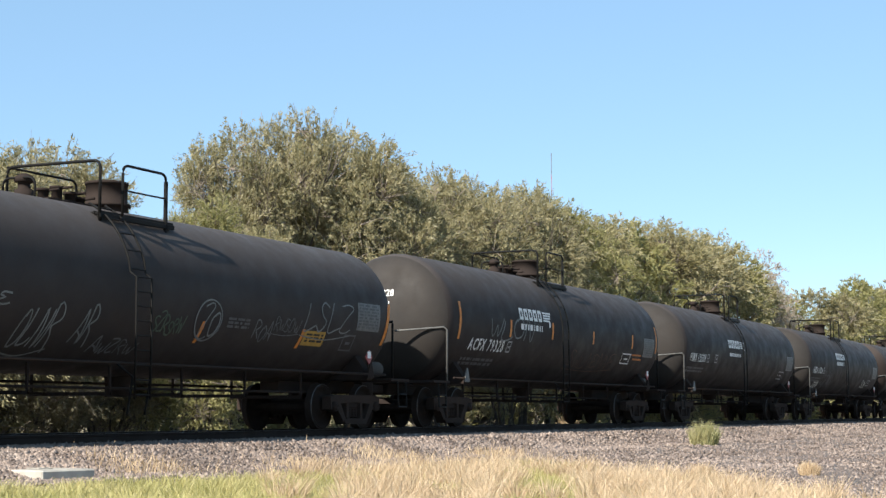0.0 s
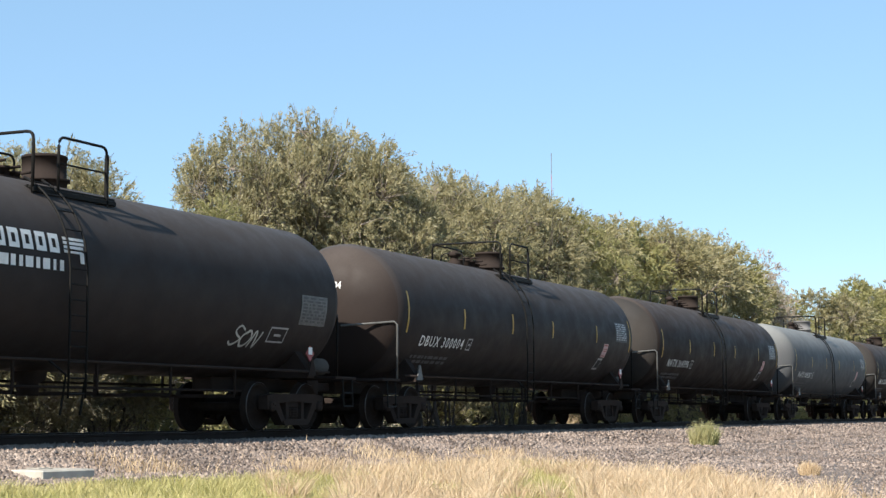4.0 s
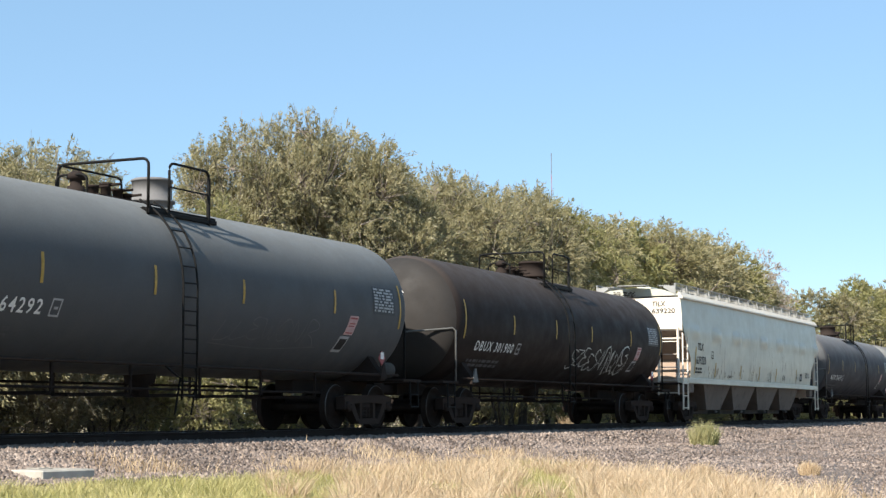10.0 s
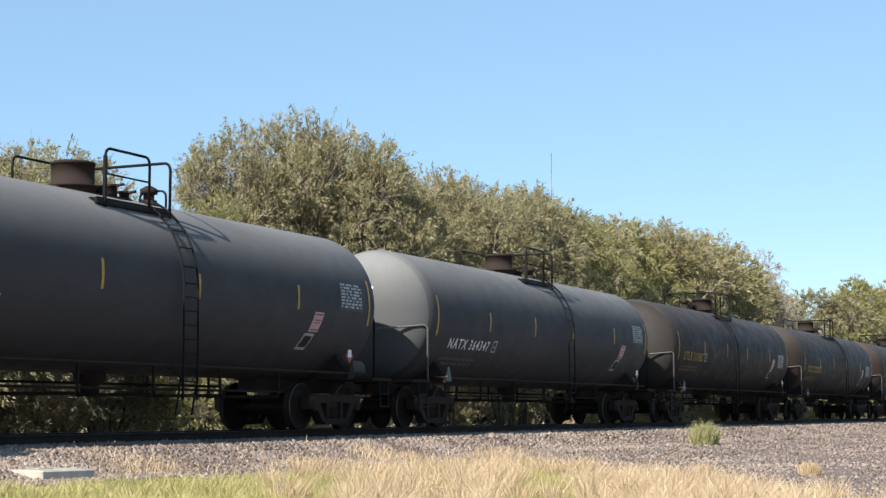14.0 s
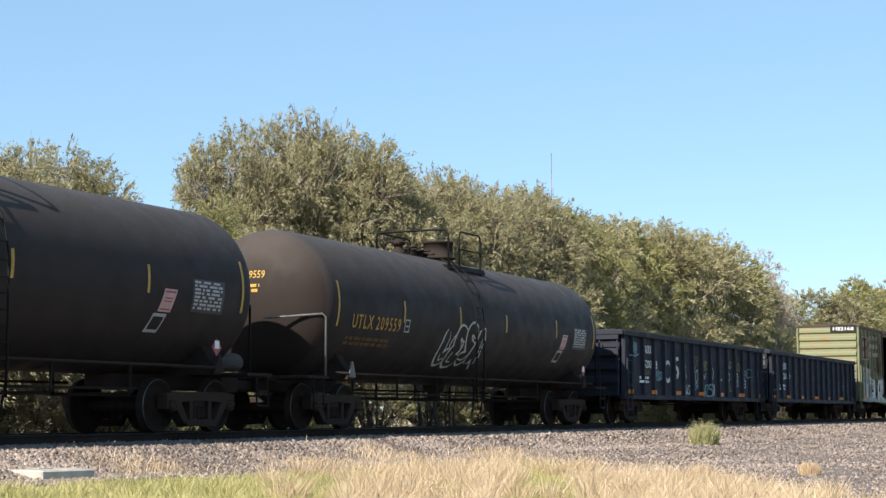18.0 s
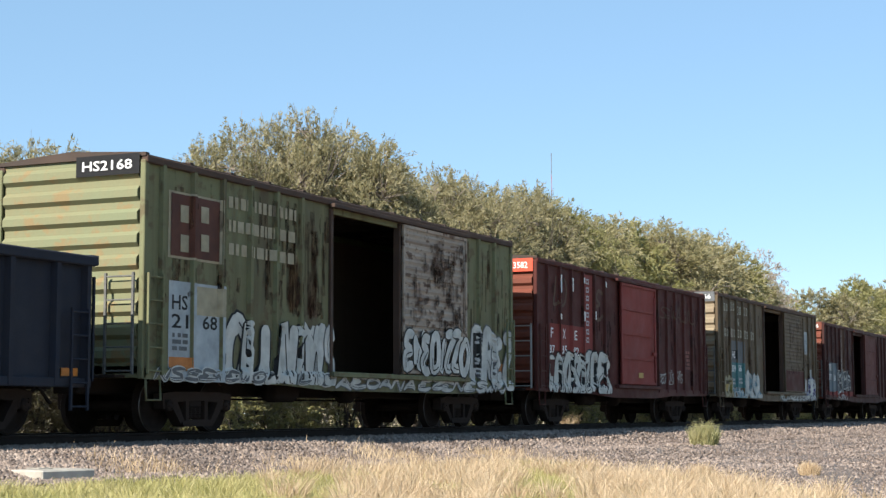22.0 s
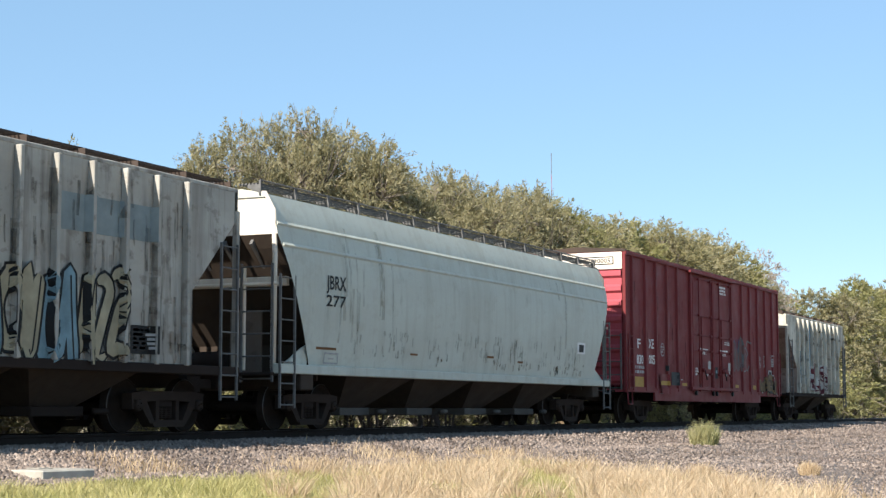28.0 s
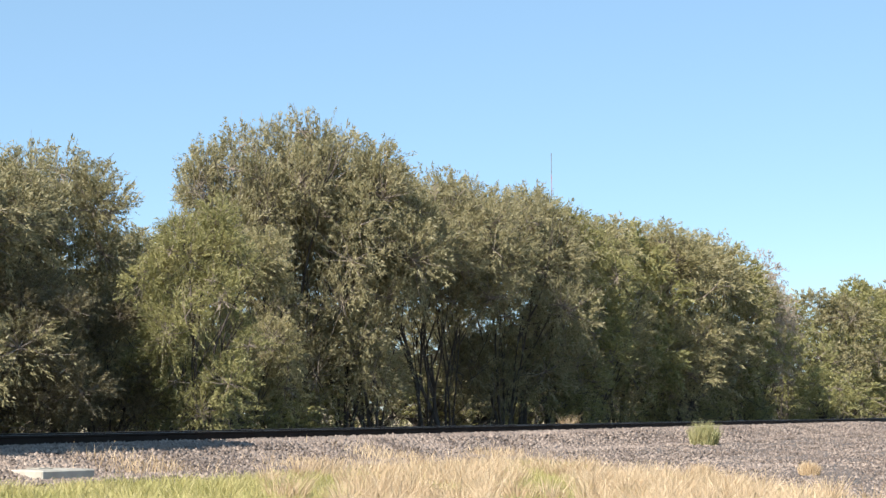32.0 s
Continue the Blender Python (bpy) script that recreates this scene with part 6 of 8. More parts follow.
def scatter_stones():
    ar = np.random.RandomState(5)
    X, Y, S = [], [], []
    for n, y0, y1, x0, x1, s0, s1 in ((52000, -4.2, -0.86, 14.5, 85.0, 0.020, 0.042), (9000, -0.6, 1.3, 14.5, 60.0, 0.020, 0.042), (26000, -13.5, -3.6, 19.0, 75.0, 0.014, 0.034)):
        u = ar.uniform(0, 1, n)
        x = 1.0 / (1 / x0 + u * (1 / x1 - 1 / x0))
        y = ar.uniform(y0, y1, n)
        X.append(x)
        Y.append(y)
        S.append(ar.uniform(s0, s1, n) * (1 + x / 120.0))
    X, Y, S = np.concatenate(X), np.concatenate(Y), np.concatenate(S)
    Z = np.array([ground_height(0, y) for y in Y]) + S * 0.25
    N = len(X)
    O = np.array([(1, 0, 0), (-1, 0, 0), (0, 1, 0), (0, -1, 0), (0, 0, 1), (0, 0, -1)], float)
    V = O[None] * (S[:, None, None] * ar.uniform(0.6, 1.35, (N, 6, 1))) + ar.normal(0, 0.28, (N, 6, 3)) * S[:, None, None]
    V[:, :, 2] *= 0.8
    V += np.stack([X, Y, Z], 1)[:, None]
    F = np.array([(0, 2, 4), (2, 1, 4), (1, 3, 4), (3, 0, 4), (2, 0, 5), (1, 2, 5), (3, 1, 5), (0, 3, 5)])
    F = (F[None] + (np.arange(N) * 6)[:, None, None]).reshape(-1, 3)
    tagged(new("ballast_stones", soup("ballast_stones", V.reshape(-1, 3), F, STONE)), "loose grey-brown crushed stone beside the rails", "ballast", kind="stuff")


def inside(poly, x, y):
    hit = np.zeros(len(x), bool)
    for (x1, y1), (x2, y2) in zip(poly, poly[1:] + poly[:1]):
        c = ((y1 > y) != (y2 > y)) & (x < (x2 - x1) * (y - y1) / (y2 - y1 + 1e-9) + x1)
        hit ^= c
    return hit


def blades(x, y, h, w, lean, ar, out=None):
    """Bent blades: two quads each, tapering."""
    N = len(x)
    z = np.array([ground_height(0, v) for v in y]) - 0.02
    P = np.stack([x, y, z], 1)
    a = ar.uniform(0, 2 * np.pi, N)
    side = np.stack([np.cos(a), np.sin(a), 0 * a], 1) * w[:, None]
    b = ar.uniform(0, 2 * np.pi, N) if out is None else out + ar.normal(0, 0.5, N)
    bend = np.stack([np.cos(b), np.sin(b), 0 * b], 1) * (lean * h)[:, None] + np.array([0.10, 0, 0]) * h[:, None]
    up = np.array([0, 0, 1.0]) * h[:, None]
    m = P + up * 0.55 + bend * 0.35
    t = P + up + bend
    V = np.stack([P - side, P + side, m - side * 0.7, m + side * 0.7, t - side * 0.15, t + side * 0.15], 1).reshape(-1, 3)
    F = np.array([(0, 1, 3, 2), (2, 3, 5, 4)])
    return V, (F[None] + (np.arange(N) * 6)[:, None, None]).reshape(-1, 4)


def scatter_grass():
    ar = np.random.RandomState(8)
    # the verge between camera and track, and where it turns to straw
    edge = [(14.0, -4.5), (16.7, -4.8), (18.4, -5.5), (20.2, -5.2), (22.6, -5.7), (24.8, -5.6), (26.8, -6.3), (25.5, -7.8), (22.6, -9.0), (23.0, -9.8), (21.8, -10.8), (20.0, -12.2), (18.6, -13.6), (17.6, -14.4), (11.0, -15.6), (9.0, -12.0), (10.0, -5.0)]
    n = 5200
    cx, cy = ar.uniform(9, 27.5, n), ar.uniform(-15.6, -4.3, n)
    bare = ((cx - 21.2) / 1.4) ** 2 + ((cy + 5.2) / 0.55) ** 2 < 1
    ok = inside(edge, cx, cy) & ~bare
    cx, cy = cx[ok], cy[ok]
    lump = np.sin(cx * 2.1 + 1.3 * np.sin(cy * 1.7)) * np.sin(cy * 2.6 + 1.1 * np.sin(cx * 1.3))
    ratio = (cy + 17.15) / np.maximum(cx, 1)
    green = (ratio > 0.545 + 0.07 * lump) | (lump < -0.5) | ((np.abs(ratio - 0.40) < 0.03) & (lump < 0.3))
    # each tuft: blades that lean outwards from its heart
    for name, sel, mat, hh, nb, label in (("dry_grass", ~green & (ar.uniform(0, 1, len(cx)) < 0.8), GRASSDRY, 0.30, 52, "tufted pale straw-coloured dry grass"), ("green_grass", green, GRASSGREEN, 0.165, 44, "short yellow-green grass on the verge")):
        tx, ty = np.repeat(cx[sel], nb), np.repeat(cy[sel], nb)
        big = np.repeat(ar.uniform(0.45, 1.25, sel.sum()), nb)
        r = ar.uniform(0, 1, len(tx)) ** 0.7 * (0.10 if hh > 0.2 else 0.22) * big
        a = ar.uniform(0, 2 * np.pi, len(tx))
        h = hh * big * ar.uniform(0.5, 1.05, len(tx))
        V, F = blades(tx + r * np.cos(a), ty + r * np.sin(a), h, ar.uniform(0.0025, 0.006, len(tx)), ar.uniform(0.25, 0.85, len(tx)), ar, a)
        tagged(new(name, soup(name, V, F, mat)), label, "grass", kind="stuff")
    # stray straw at the foot of the bank
    n = 5000
    x = ar.uniform(18, 33, n)
    y = -3.75 + ar.normal(0, 0.35, n) - 0.4 * np.sin(x * 0.9)
    sel = np.sin(x * 1.7) + ar.normal(0, 0.5, n) > 0.35
    V, F = blades(x[sel], y[sel], ar.uniform(0.10, 0.26, sel.sum()), ar.uniform(0.003, 0.007, sel.sum()), ar.uniform(0.2, 0.7, sel.sum()), ar)
    tagged(new("straw_wisps", soup("straw_wisps", V, F, GRASSDRY)), "thin dry straw wisps on the ballast toe", "grass", kind="stuff")
    # separate tufts: place, radius, height, blades
    for name, label, cx, cy, r, hh, nb, mat in (("weed_clump", "bushy green weed clump growing in the gravel", 43.3, -4.6, 0.74, 0.76, 2200, WEED), ("grass_tuft", "dry tan grass tuft in the gravel", 25.6, -11.4, 0.30, 0.30, 900, GRASSDRY), ("grass_tuft", "dry tan grass tuft in the gravel", 22.5, -10.6, 0.35, 0.34, 900, GRASSDRY), ("grass_tuft", "pale reedy grass tuft beyond the rails", 53.5, 3.2, 0.5, 1.0, 260, GRASSDRY)):
        rr = r * ar.uniform(0, 1, nb) ** 0.6
        a = ar.uniform(0, 6.283, nb)
        px, py = rr * np.cos(a) * 0.5, rr * np.sin(a) * 0.5
        h = hh * ar.uniform(0.45, 1.05, nb) * (1 - 0.4 * rr / r)
        V, F = blades(px + cx, py + cy, h, ar.uniform(0.004, 0.010, nb), ar.uniform(0.15, 0.65, nb), ar)
        gz = ground_height(0, cy)
        ob = tagged(new(name, soup(name, V - np.array([cx, cy, gz]), F, mat)), label, "weeds")
        ob.matrix_basis = pose(cx, cy, gz)


scatter_stones()
scatter_grass()


def build_slab():
    """Low concrete block at the edge of the ballast."""
    g = Geo().box(-0.45, 0.45, -0.58, 0.58, -0.30, 0.10, 0.02)
    g.box(-0.10, 0.14, -0.12, 0.12, 0.102, 0.112, 0.004)
    ob = tagged(new("concrete_block", g.mesh("concrete_block", CONCRETE)), "low pale concrete block half buried in ballast", "concrete block")
    ob.matrix_basis = pose(17.35, -3.2, -0.49, 0, 0, -10)


build_slab()


# ---- far radio mast ----
MASTRED = plain("faded_red_mast_paint", (0.32, 0.12, 0.11), 0.6)


def build_mast():
    mast = thing("radio_mast", "slender red and white lattice radio mast far away", "mast", at=pose(557.5, 200.0, -0.8))
    for i in range(12):
        g = Geo()
        for k in range(3):
            a = 2 * math.pi * k / 3
            g.tube([(0.14 * math.cos(a), 0.14 * math.sin(a), i * 8.0), (0.14 * math.cos(a), 0.14 * math.sin(a), i * 8.0 + 8.0)], 0.05, 5)
        for j in range(4):
            a, b = 2 * math.pi * j / 3, 2 * math.pi * (j + 1) / 3
            g.tube([(0.14 * math.cos(a), 0.14 * math.sin(a), i * 8.0 + j * 2), (0.14 * math.cos(b), 0.14 * math.sin(b), i * 8.0 + j * 2 + 2)], 0.03, 4)
        part("mast_section", g, (MASTRED, PALEIRON)[i % 2], mast)


build_mast()


# ---- lettering, notices and spray paint on the cars ----
DARKMARK = plain("dark_smudge_paint", (0.03, 0.032, 0.035), 0.6)
EMBLEMBROWN = plain("brown_emblem_paint", (0.10, 0.035, 0.022), 0.65, 0, 0.4, 3)
PALEPATCH = plain("pale_grey_patch_paint", (0.40, 0.44, 0.46), 0.65, 0, 0.35, 3)
PALEPATCH2 = plain("dull_blue_grey_patch_paint", (0.15, 0.18, 0.20), 0.65, 0, 0.4, 3)
PALEBLUE2 = plain("mid_blue_patch_paint", (0.22, 0.34, 0.42), 0.65, 0, 0.35, 3)
TEALDARK = plain("dark_teal_lettering", (0.05, 0.12, 0.15), 0.65, 0, 0.3, 3)
SPRAYPINK = plain("faint_pink_chalk", (0.26, 0.11, 0.09), 0.8, 0, 0.3, 3)
SPRAYCREAM = plain("faded_cream_lettering", (0.42, 0.40, 0.32), 0.7, 0, 0.3, 3)
SPRAYVIOLET = plain("violet_spray_paint", (0.10, 0.09, 0.20), 0.7, 0, 0.3, 3)
GEARPALE = plain("pale_grey_gear_plate", (0.42, 0.42, 0.40), 0.6)
SPRAYROSE = plain("dull_rose_spray_paint", (0.16, 0.075, 0.07), 0.7, 0, 0.3, 3)
SPRAYOCHRE = plain("ochre_spray_paint", (0.20, 0.13, 0.06), 0.7, 0, 0.4, 3)
FAINTPRINT = plain("faint_rust_print", (0.60, 0.52, 0.42), 0.7, 0, 0.3, 3)
SPRAYMID = plain("dull_white_spray_paint", (0.20, 0.21, 0.21), 0.7, 0, 0.5, 2)
SPRAYGREEN = plain("grey_green_spray_paint", (0.08, 0.11, 0.08), 0.7, 0, 0.4, 3)
SPRAYBROWN = plain("brown_spray_paint", (0.11, 0.06, 0.04), 0.7, 0, 0.3, 3)


def stain(name, col, cover):
    """A thin, patchy film of dirt: the paint below shows through it."""
    m, nt, ns, ln, bs = nodes_of(name)
    bs.inputs["Base Color"].default_value = (*col, 1)
    bs.inputs["Roughness"].default_value, bs.inputs["Specular IOR Level"].default_value = 0.9, 0.05
    ln.new(scaled(nt, grain(nt, 7.0, (1.5, 1, 0.5), 0.30, 0.70, 5.0), cover), bs.inputs["Alpha"])
    return m


SCUFF = stain("brown_scuff_film", (0.10, 0.075, 0.055), 0.55)
SCUFFPALE = stain("thin_brown_scuff_film", (0.15, 0.125, 0.09), 0.38)
DUSTSTREAK = stain("tan_dust_film", (0.34, 0.29, 0.21), 0.30)
RUSTPALE = stain("pale_rust_film", (0.24, 0.15, 0.085), 0.5)
RUSTDARK = stain("dark_rust_film", (0.085, 0.042, 0.026), 0.75)
SOOT = stain("soot_film", (0.016, 0.013, 0.012), 0.6)


def hollow(car, surf, u0, u1, z0, z1, w, mat, name="name_block", off=0.013):
    """A letter-sized painted frame."""
    g = Geo()
    for a, b, c, d in ((u0, u1, z0, z0 + w), (u0, u1, z1 - w, z1), (u0, u0 + w, z0 + w, z1 - w), (u1 - w, u1, z0 + w, z1 - w)):
        n = 2
        for k in range(n):
            e, f = a + (b - a) * k / n, a + (b - a) * (k + 1) / n
            g.add([surf(e, c, off), surf(f, c, off), surf(f, d, off), surf(e, d, off)], [(0, 1, 2, 3)])
    return part(name, g, mat, car)


def block_row(car, surf, u0, u1, z0, z1, n, mat):
    """A company name as plain letter-sized blocks in a row."""
    w = (u1 - u0) / n
    for k in range(n):
        hollow(car, surf, u0 + w * (k + 0.26), u0 + w * (k + 0.80), z0 + 0.01 * (k % 2), z1 - 0.02 * (k % 2), 0.05, mat)


def block_column(car, surf, u0, u1, z0, z1, n, mat):
    """A company name running upwards, as plain letter-sized blocks."""
    h = (z1 - z0) / n
    for k in range(n):
        hollow(car, surf, u0 + (u1 - u0) * 0.30, u0 + (u1 - u0) * 0.85, z0 + h * (k + 0.16), z0 + h * (k + 0.80), 0.045, mat, off=0.014)


def ring(surf, u, z, a, b, w=0.03):
    """A sprayed or printed ring."""
    g = Geo()
    stroke(g, surf, [(u + a * math.cos(k * 0.5236), z + b * math.sin(k * 0.5236)) for k in range(13)], w, 0.014)
    return g


def company_mark(car, surf, u0, u1, z0, z1, v0, v1, w0, w1):
    """Company mark: five letter blocks, a flag-like emblem, a line of print below."""
    w = (u1 - u0) * 0.72 / 5
    for k in range(5):
        hollow(car, surf, u0 + w * (k + 0.1), u0 + w * (k + 0.86), z0 + (z1 - z0) * 0.3, z1, 0.075, WHITE)
    for k in range(4):
        z = z0 + (z1 - z0) * (0.35 + 0.16 * k)
        patch(car, surf, u0 + (u1 - u0) * 0.75, u1 - (3 - k) * 0.03, z, z + (z1 - z0) * 0.11, WHITE, "emblem_bar", 0.012)
    patch(car, surf, u1 - 0.16, u1 - 0.06, z0, z0 + (z1 - z0) * 0.4, WHITE, "emblem_bar", 0.013)
    bars(car, surf, v0, w0, v1 - v0, w1 - w0, 1, WHITE, 77, off=0.012)


def end_marks():
    """Numbers on the sunlit leading ends."""
    car = HOPPERS["sage"][0]
    s = end_surf(9.87)
    write(car, "TILX", s, 0.55, 3.78, 0.16, INK, 0.46)
    write(car, "639220", s, 0.55, 3.55, 0.16, INK, 0.78)
    bars(car, s, -0.45, 3.50, 0.8, 0.36, 4, FAINTPRINT, 31, off=0.05)
    bars(car, s, -0.75, 3.98, 0.75, 0.30, 6, UNDERTAN, 32, "end_grating", 0.06)
    car = BOXES[1][0]
    patch(car, end_surf(8.15), -0.3, 1.35, 2.15, 2.50, GATE, "number_panel", 0.12)
    write(car, "DLRX 520133", end_surf(8.15), -0.2, 2.27, 0.17, WHITE, 1.4, off=0.13)
    for i, txt, mat, back, hx, zt in ((2, "HS2168", WHITE, INK, 7.68, 4.30), (3, "FXE 873582", WHITE, REDTOP, 7.62, 4.02), (4, "HS30966", WHITE, SPRAYGREY, 7.75, 4.28), (5, "FXE 871626", WHITE, REDEND, 7.72, 4.06)):
        car = BOXES[i][0]
        patch(car, end_surf(hx), 0.15, 1.42, zt - 0.08, zt + 0.26, back, "number_panel", 0.035)
        write(car, txt, end_surf(hx), 0.28, zt + 0.01, 0.16, mat, 1.0, off=0.045)
    car = HOPPERS["red"][0]
    patch(car, end_surf(9.29), -1.45, 1.45, 4.55, 5.05, CREAM, "white_end_band", 0.035)
    patch(car, end_surf(9.29), 0.0, 1.2, 4.68, 4.92, INK, "number_panel", 0.040)
    patch(car, end_surf(9.29), 0.03, 1.17, 4.71, 4.89, CREAM, "number_panel", 0.046)
    write(car, "FXE 830005", end_surf(9.29), 0.08, 4.735, 0.13, INK, 1.02, off=0.052)
    # weathered sill below the open-door car, and its sprayed door
    car, surf = BOXES[2]
    door = flat_surf(1.47 + 0.135)
    piece(car, door, 1.6, 1.15, 3.1, 1.0, SPRAYWHITE, INK, 61, 5, 0.05)
    piece(car, flat_surf(1.47 + 0.05), -1.3, 0.80, 8.5, 0.28, SPRAYWHITE, SPRAYGREY, 62, 9, 0.03)
    piece(car, flat_surf(1.47 + 0.05), -7.4, 0.86, 5.9, 0.24, SPRAYGREY, SPRAYWHITE, 63, 9, 0.03)
    car, surf = BOXES[4]
    piece(car, flat_surf(1.47 + 0.05), 1.0, 0.80, 6.3, 0.28, SPRAYWHITE, SPRAYGREY, 64, 8, 0.03)
    patch(car, flat_surf(1.47 + 0.137), 1.75, 4.95, 1.2, 2.0, MAROON, "door_lower_paint", 0.004)


RUST = plain("rust_stain", (0.20, 0.10, 0.045), 0.8, 0, 0.4, 3)
REDTOP = plain("bright_red_number_panel", (0.60, 0.09, 0.05), 0.6)


def markings():
    car, surf = TANKS[0][:2]
    tag(car, surf, -4.68, 1.85, 0.26, 0.26, SPRAYMID, 101, 1, 0.03)
    tag(car, surf, -4.09, 1.27, 0.93, 0.65, SPRAYMID, 102, 4, 0.03)
    tag(car, surf, -2.72, 1.32, 0.44, 0.63, SPRAYMID, 103, 2, 0.03)
    tag(car, surf, -2.11, 1.28, 1.14, 0.25, SPRAYGREY, 104, 5, 0.025)
    tag(car, surf, -0.8, 1.62, 0.87, 0.35, SPRAYGREEN, 105, 6, 0.025)
    tag(car, surf, 0.57, 1.62, 0.55, 0.62, SPRAYMID, 106, 2, 0.03)
    tag(car, surf, 2.35, 1.64, 0.67, 0.35, SPRAYGREY, 107, 3, 0.025)
    tag(car, surf, 3.01, 1.81, 0.89, 0.27, SPRAYGREY, 108, 5, 0.02)
    tag(car, surf, 4.1, 1.83, 1.78, 0.66, SPRAYMID, 109, 4, 0.03)
    part("spray_ring", ring(surf, 0.82, 1.94, 0.4, 0.35), SPRAYMID, car)
    bars(car, surf, 1.44, 1.82, 0.71, 0.2, 3, SMALLPRINT, 110, off=0.012)
    patch(car, surf, 4.19, 5.01, 1.63, 1.91, GOLD, "yellow_notice", 0.008, slant=0)
    bars(car, surf, 4.28, 1.68, 0.66, 0.18, 3, INK, 111, off=0.012)
    box_outline(car, surf, 5.77, 6.25, 1.58, 1.9, SMALLPRINT)
    patch(car, surf, 0.60, 0.69, 1.54, 1.91, ORANGE, "reflective_strip", 0.008, slant=0.15)
    patch(car, surf, 4.04, 4.14, 1.57, 1.93, ORANGE, "reflective_strip", 0.008, slant=0.15)
    patch(car, surf, 7.40, 7.51, 1.74, 2.59, ORANGE, "reflective_strip", 0.008, slant=0.15)
    car, surf = TANKS[1][:2]
    company_mark(car, surf, -3.66, -1.5, 2.52, 2.93, -3.57, -2.13, 2.31, 2.54)
    tag(car, surf, -5.49, 2.07, 2.9, 0.54, SPRAYMID, 112, 4, 0.035)
    tag(car, surf, 0.18, 1.54, 3.67, 0.46, SPRAYBROWN, 113, 8, 0.02)
    patch(car, surf, -7.26, -7.15, 2.02, 2.88, ORANGE, "reflective_strip", 0.008, slant=0)
    patch(car, surf, -4.25, -4.14, 2.18, 2.6, ORANGE, "reflective_strip", 0.008, slant=0)
    patch(car, surf, -1.43, -1.32, 2.23, 2.66, ORANGE, "reflective_strip", 0.008, slant=0)
    patch(car, surf, 1.69, 1.79, 2.22, 2.57, ORANGE, "reflective_strip", 0.008, slant=0)
    patch(car, surf, 5.05, 5.16, 2.21, 2.61, ORANGE, "reflective_strip", 0.008, slant=0)
    patch(car, surf, 7.33, 7.43, 2.13, 2.95, ORANGE, "reflective_strip", 0.008, slant=0)
    box_outline(car, surf, 4.39, 5.14, 1.76, 2.06, WHITE)
    patch(car, surf, 5.21, 6.08, 2.01, 2.06, SPRAYORANGE, "marking", 0.008, slant=0)
    patch(car, surf, 5.39, 6.18, 1.89, 1.94, SPRAYORANGE, "marking", 0.008, slant=0)
    car, surf = TANKS[2][:2]
    company_mark(car, surf, -2.56, -0.43, 2.49, 2.9, -2.43, -0.93, 2.25, 2.44)
    box_outline(car, surf, -4.24, -3.95, 2.04, 2.32, PALEWHITE)
    box_outline(car, surf, 5.24, 5.97, 1.65, 1.95, PALEWHITE)
    car, surf = TANKS[3][:2]
    company_mark(car, surf, -2.53, -0.4, 2.6, 3.01, -2.44, -0.88, 2.36, 2.62)
    tag(car, surf, -5.21, 1.42, 2.02, 0.7, SPRAYGREY, 114, 6, 0.03)
    tag(car, surf, -6.43, 1.41, 1.07, 0.26, SPRAYWHITE, 115, 5, 0.045)
    tag(car, surf, 4.04, 1.5, 1.03, 0.38, SPRAYWHITE, 116, 3, 0.045)
    box_outline(car, surf, 5.29, 5.9, 1.64, 1.92, PALEWHITE)
    car, surf = TANKS[7][:2]
    tag(car, surf, -4.59, 2.21, 2.31, 0.94, SPRAYMID, 117, 5, 0.035, 0.3)
    tag(car, surf, 1.9, 2.28, 2.9, 0.9, SPRAYMID, 118, 6, 0.035, 0.3)
    tag(car, surf, 0.45, 1.72, 1.3, 0.6, SPRAYWHITE, 119, 5, 0.035)
    tag(car, surf, -3.16, 1.68, 1.04, 0.38, SPRAYGREY, 120, 3, 0.045)
    tag(car, surf, -6.44, 2.11, 1.31, 0.28, SPRAYGREY, 121, 4, 0.03)
    tag(car, surf, 2.1, 1.68, 2.5, 0.26, SPRAYGREY, 122, 11, 0.02)
    car, surf = TANKS[8][:2]
    tag(car, surf, 0.51, 1.58, 3.47, 0.49, SPRAYGREY, 123, 7, 0.02)
    car, surf = TANKS[9][:2]
    tag(car, surf, -0.27, 1.52, 2.74, 0.6, SPRAYWHITE, 124, 6, 0.03)
    piece(car, surf, 2.51, 1.48, 1.88, 0.79, BROWNBLACK, SPRAYWHITE, 125, 2, 0.05)
    car, surf = TANKS[11][:2]
    tag(car, surf, 1.12, 1.56, 3.73, 0.58, DARKMARK, 126, 4, 0.06)
    car, surf = TANKS[14][:2]
    piece(car, surf, -2.22, 1.42, 2.14, 0.95, BLACK, SPRAYWHITE, 127, 3, 0.07)
    tag(car, surf, -1.97, 1.47, 1.84, 0.82, SPRAYWHITE, 128, 3, 0.05)
    car, surf = HOPPERS["sage"][:2]
    write(car, "TILX", surf, -8.16, 2.4, 0.24, INK, 0.67)
    write(car, "639220", surf, -8.27, 1.94, 0.26, INK, 1.12)
    bars(car, surf, -8.31, 1.59, 0.76, 0.23, 2, INK, 129, off=0.012)
    box_outline(car, surf, -6.49, -6.24, 2.15, 2.41, INK)
    patch(car, surf, -8.47, -8.37, 1.59, 2.5, YELLOW, "reflective_strip", 0.008, slant=0.08)
    patch(car, surf, -5.98, -5.88, 1.53, 2.03, YELLOW, "reflective_strip", 0.008, slant=0.08)
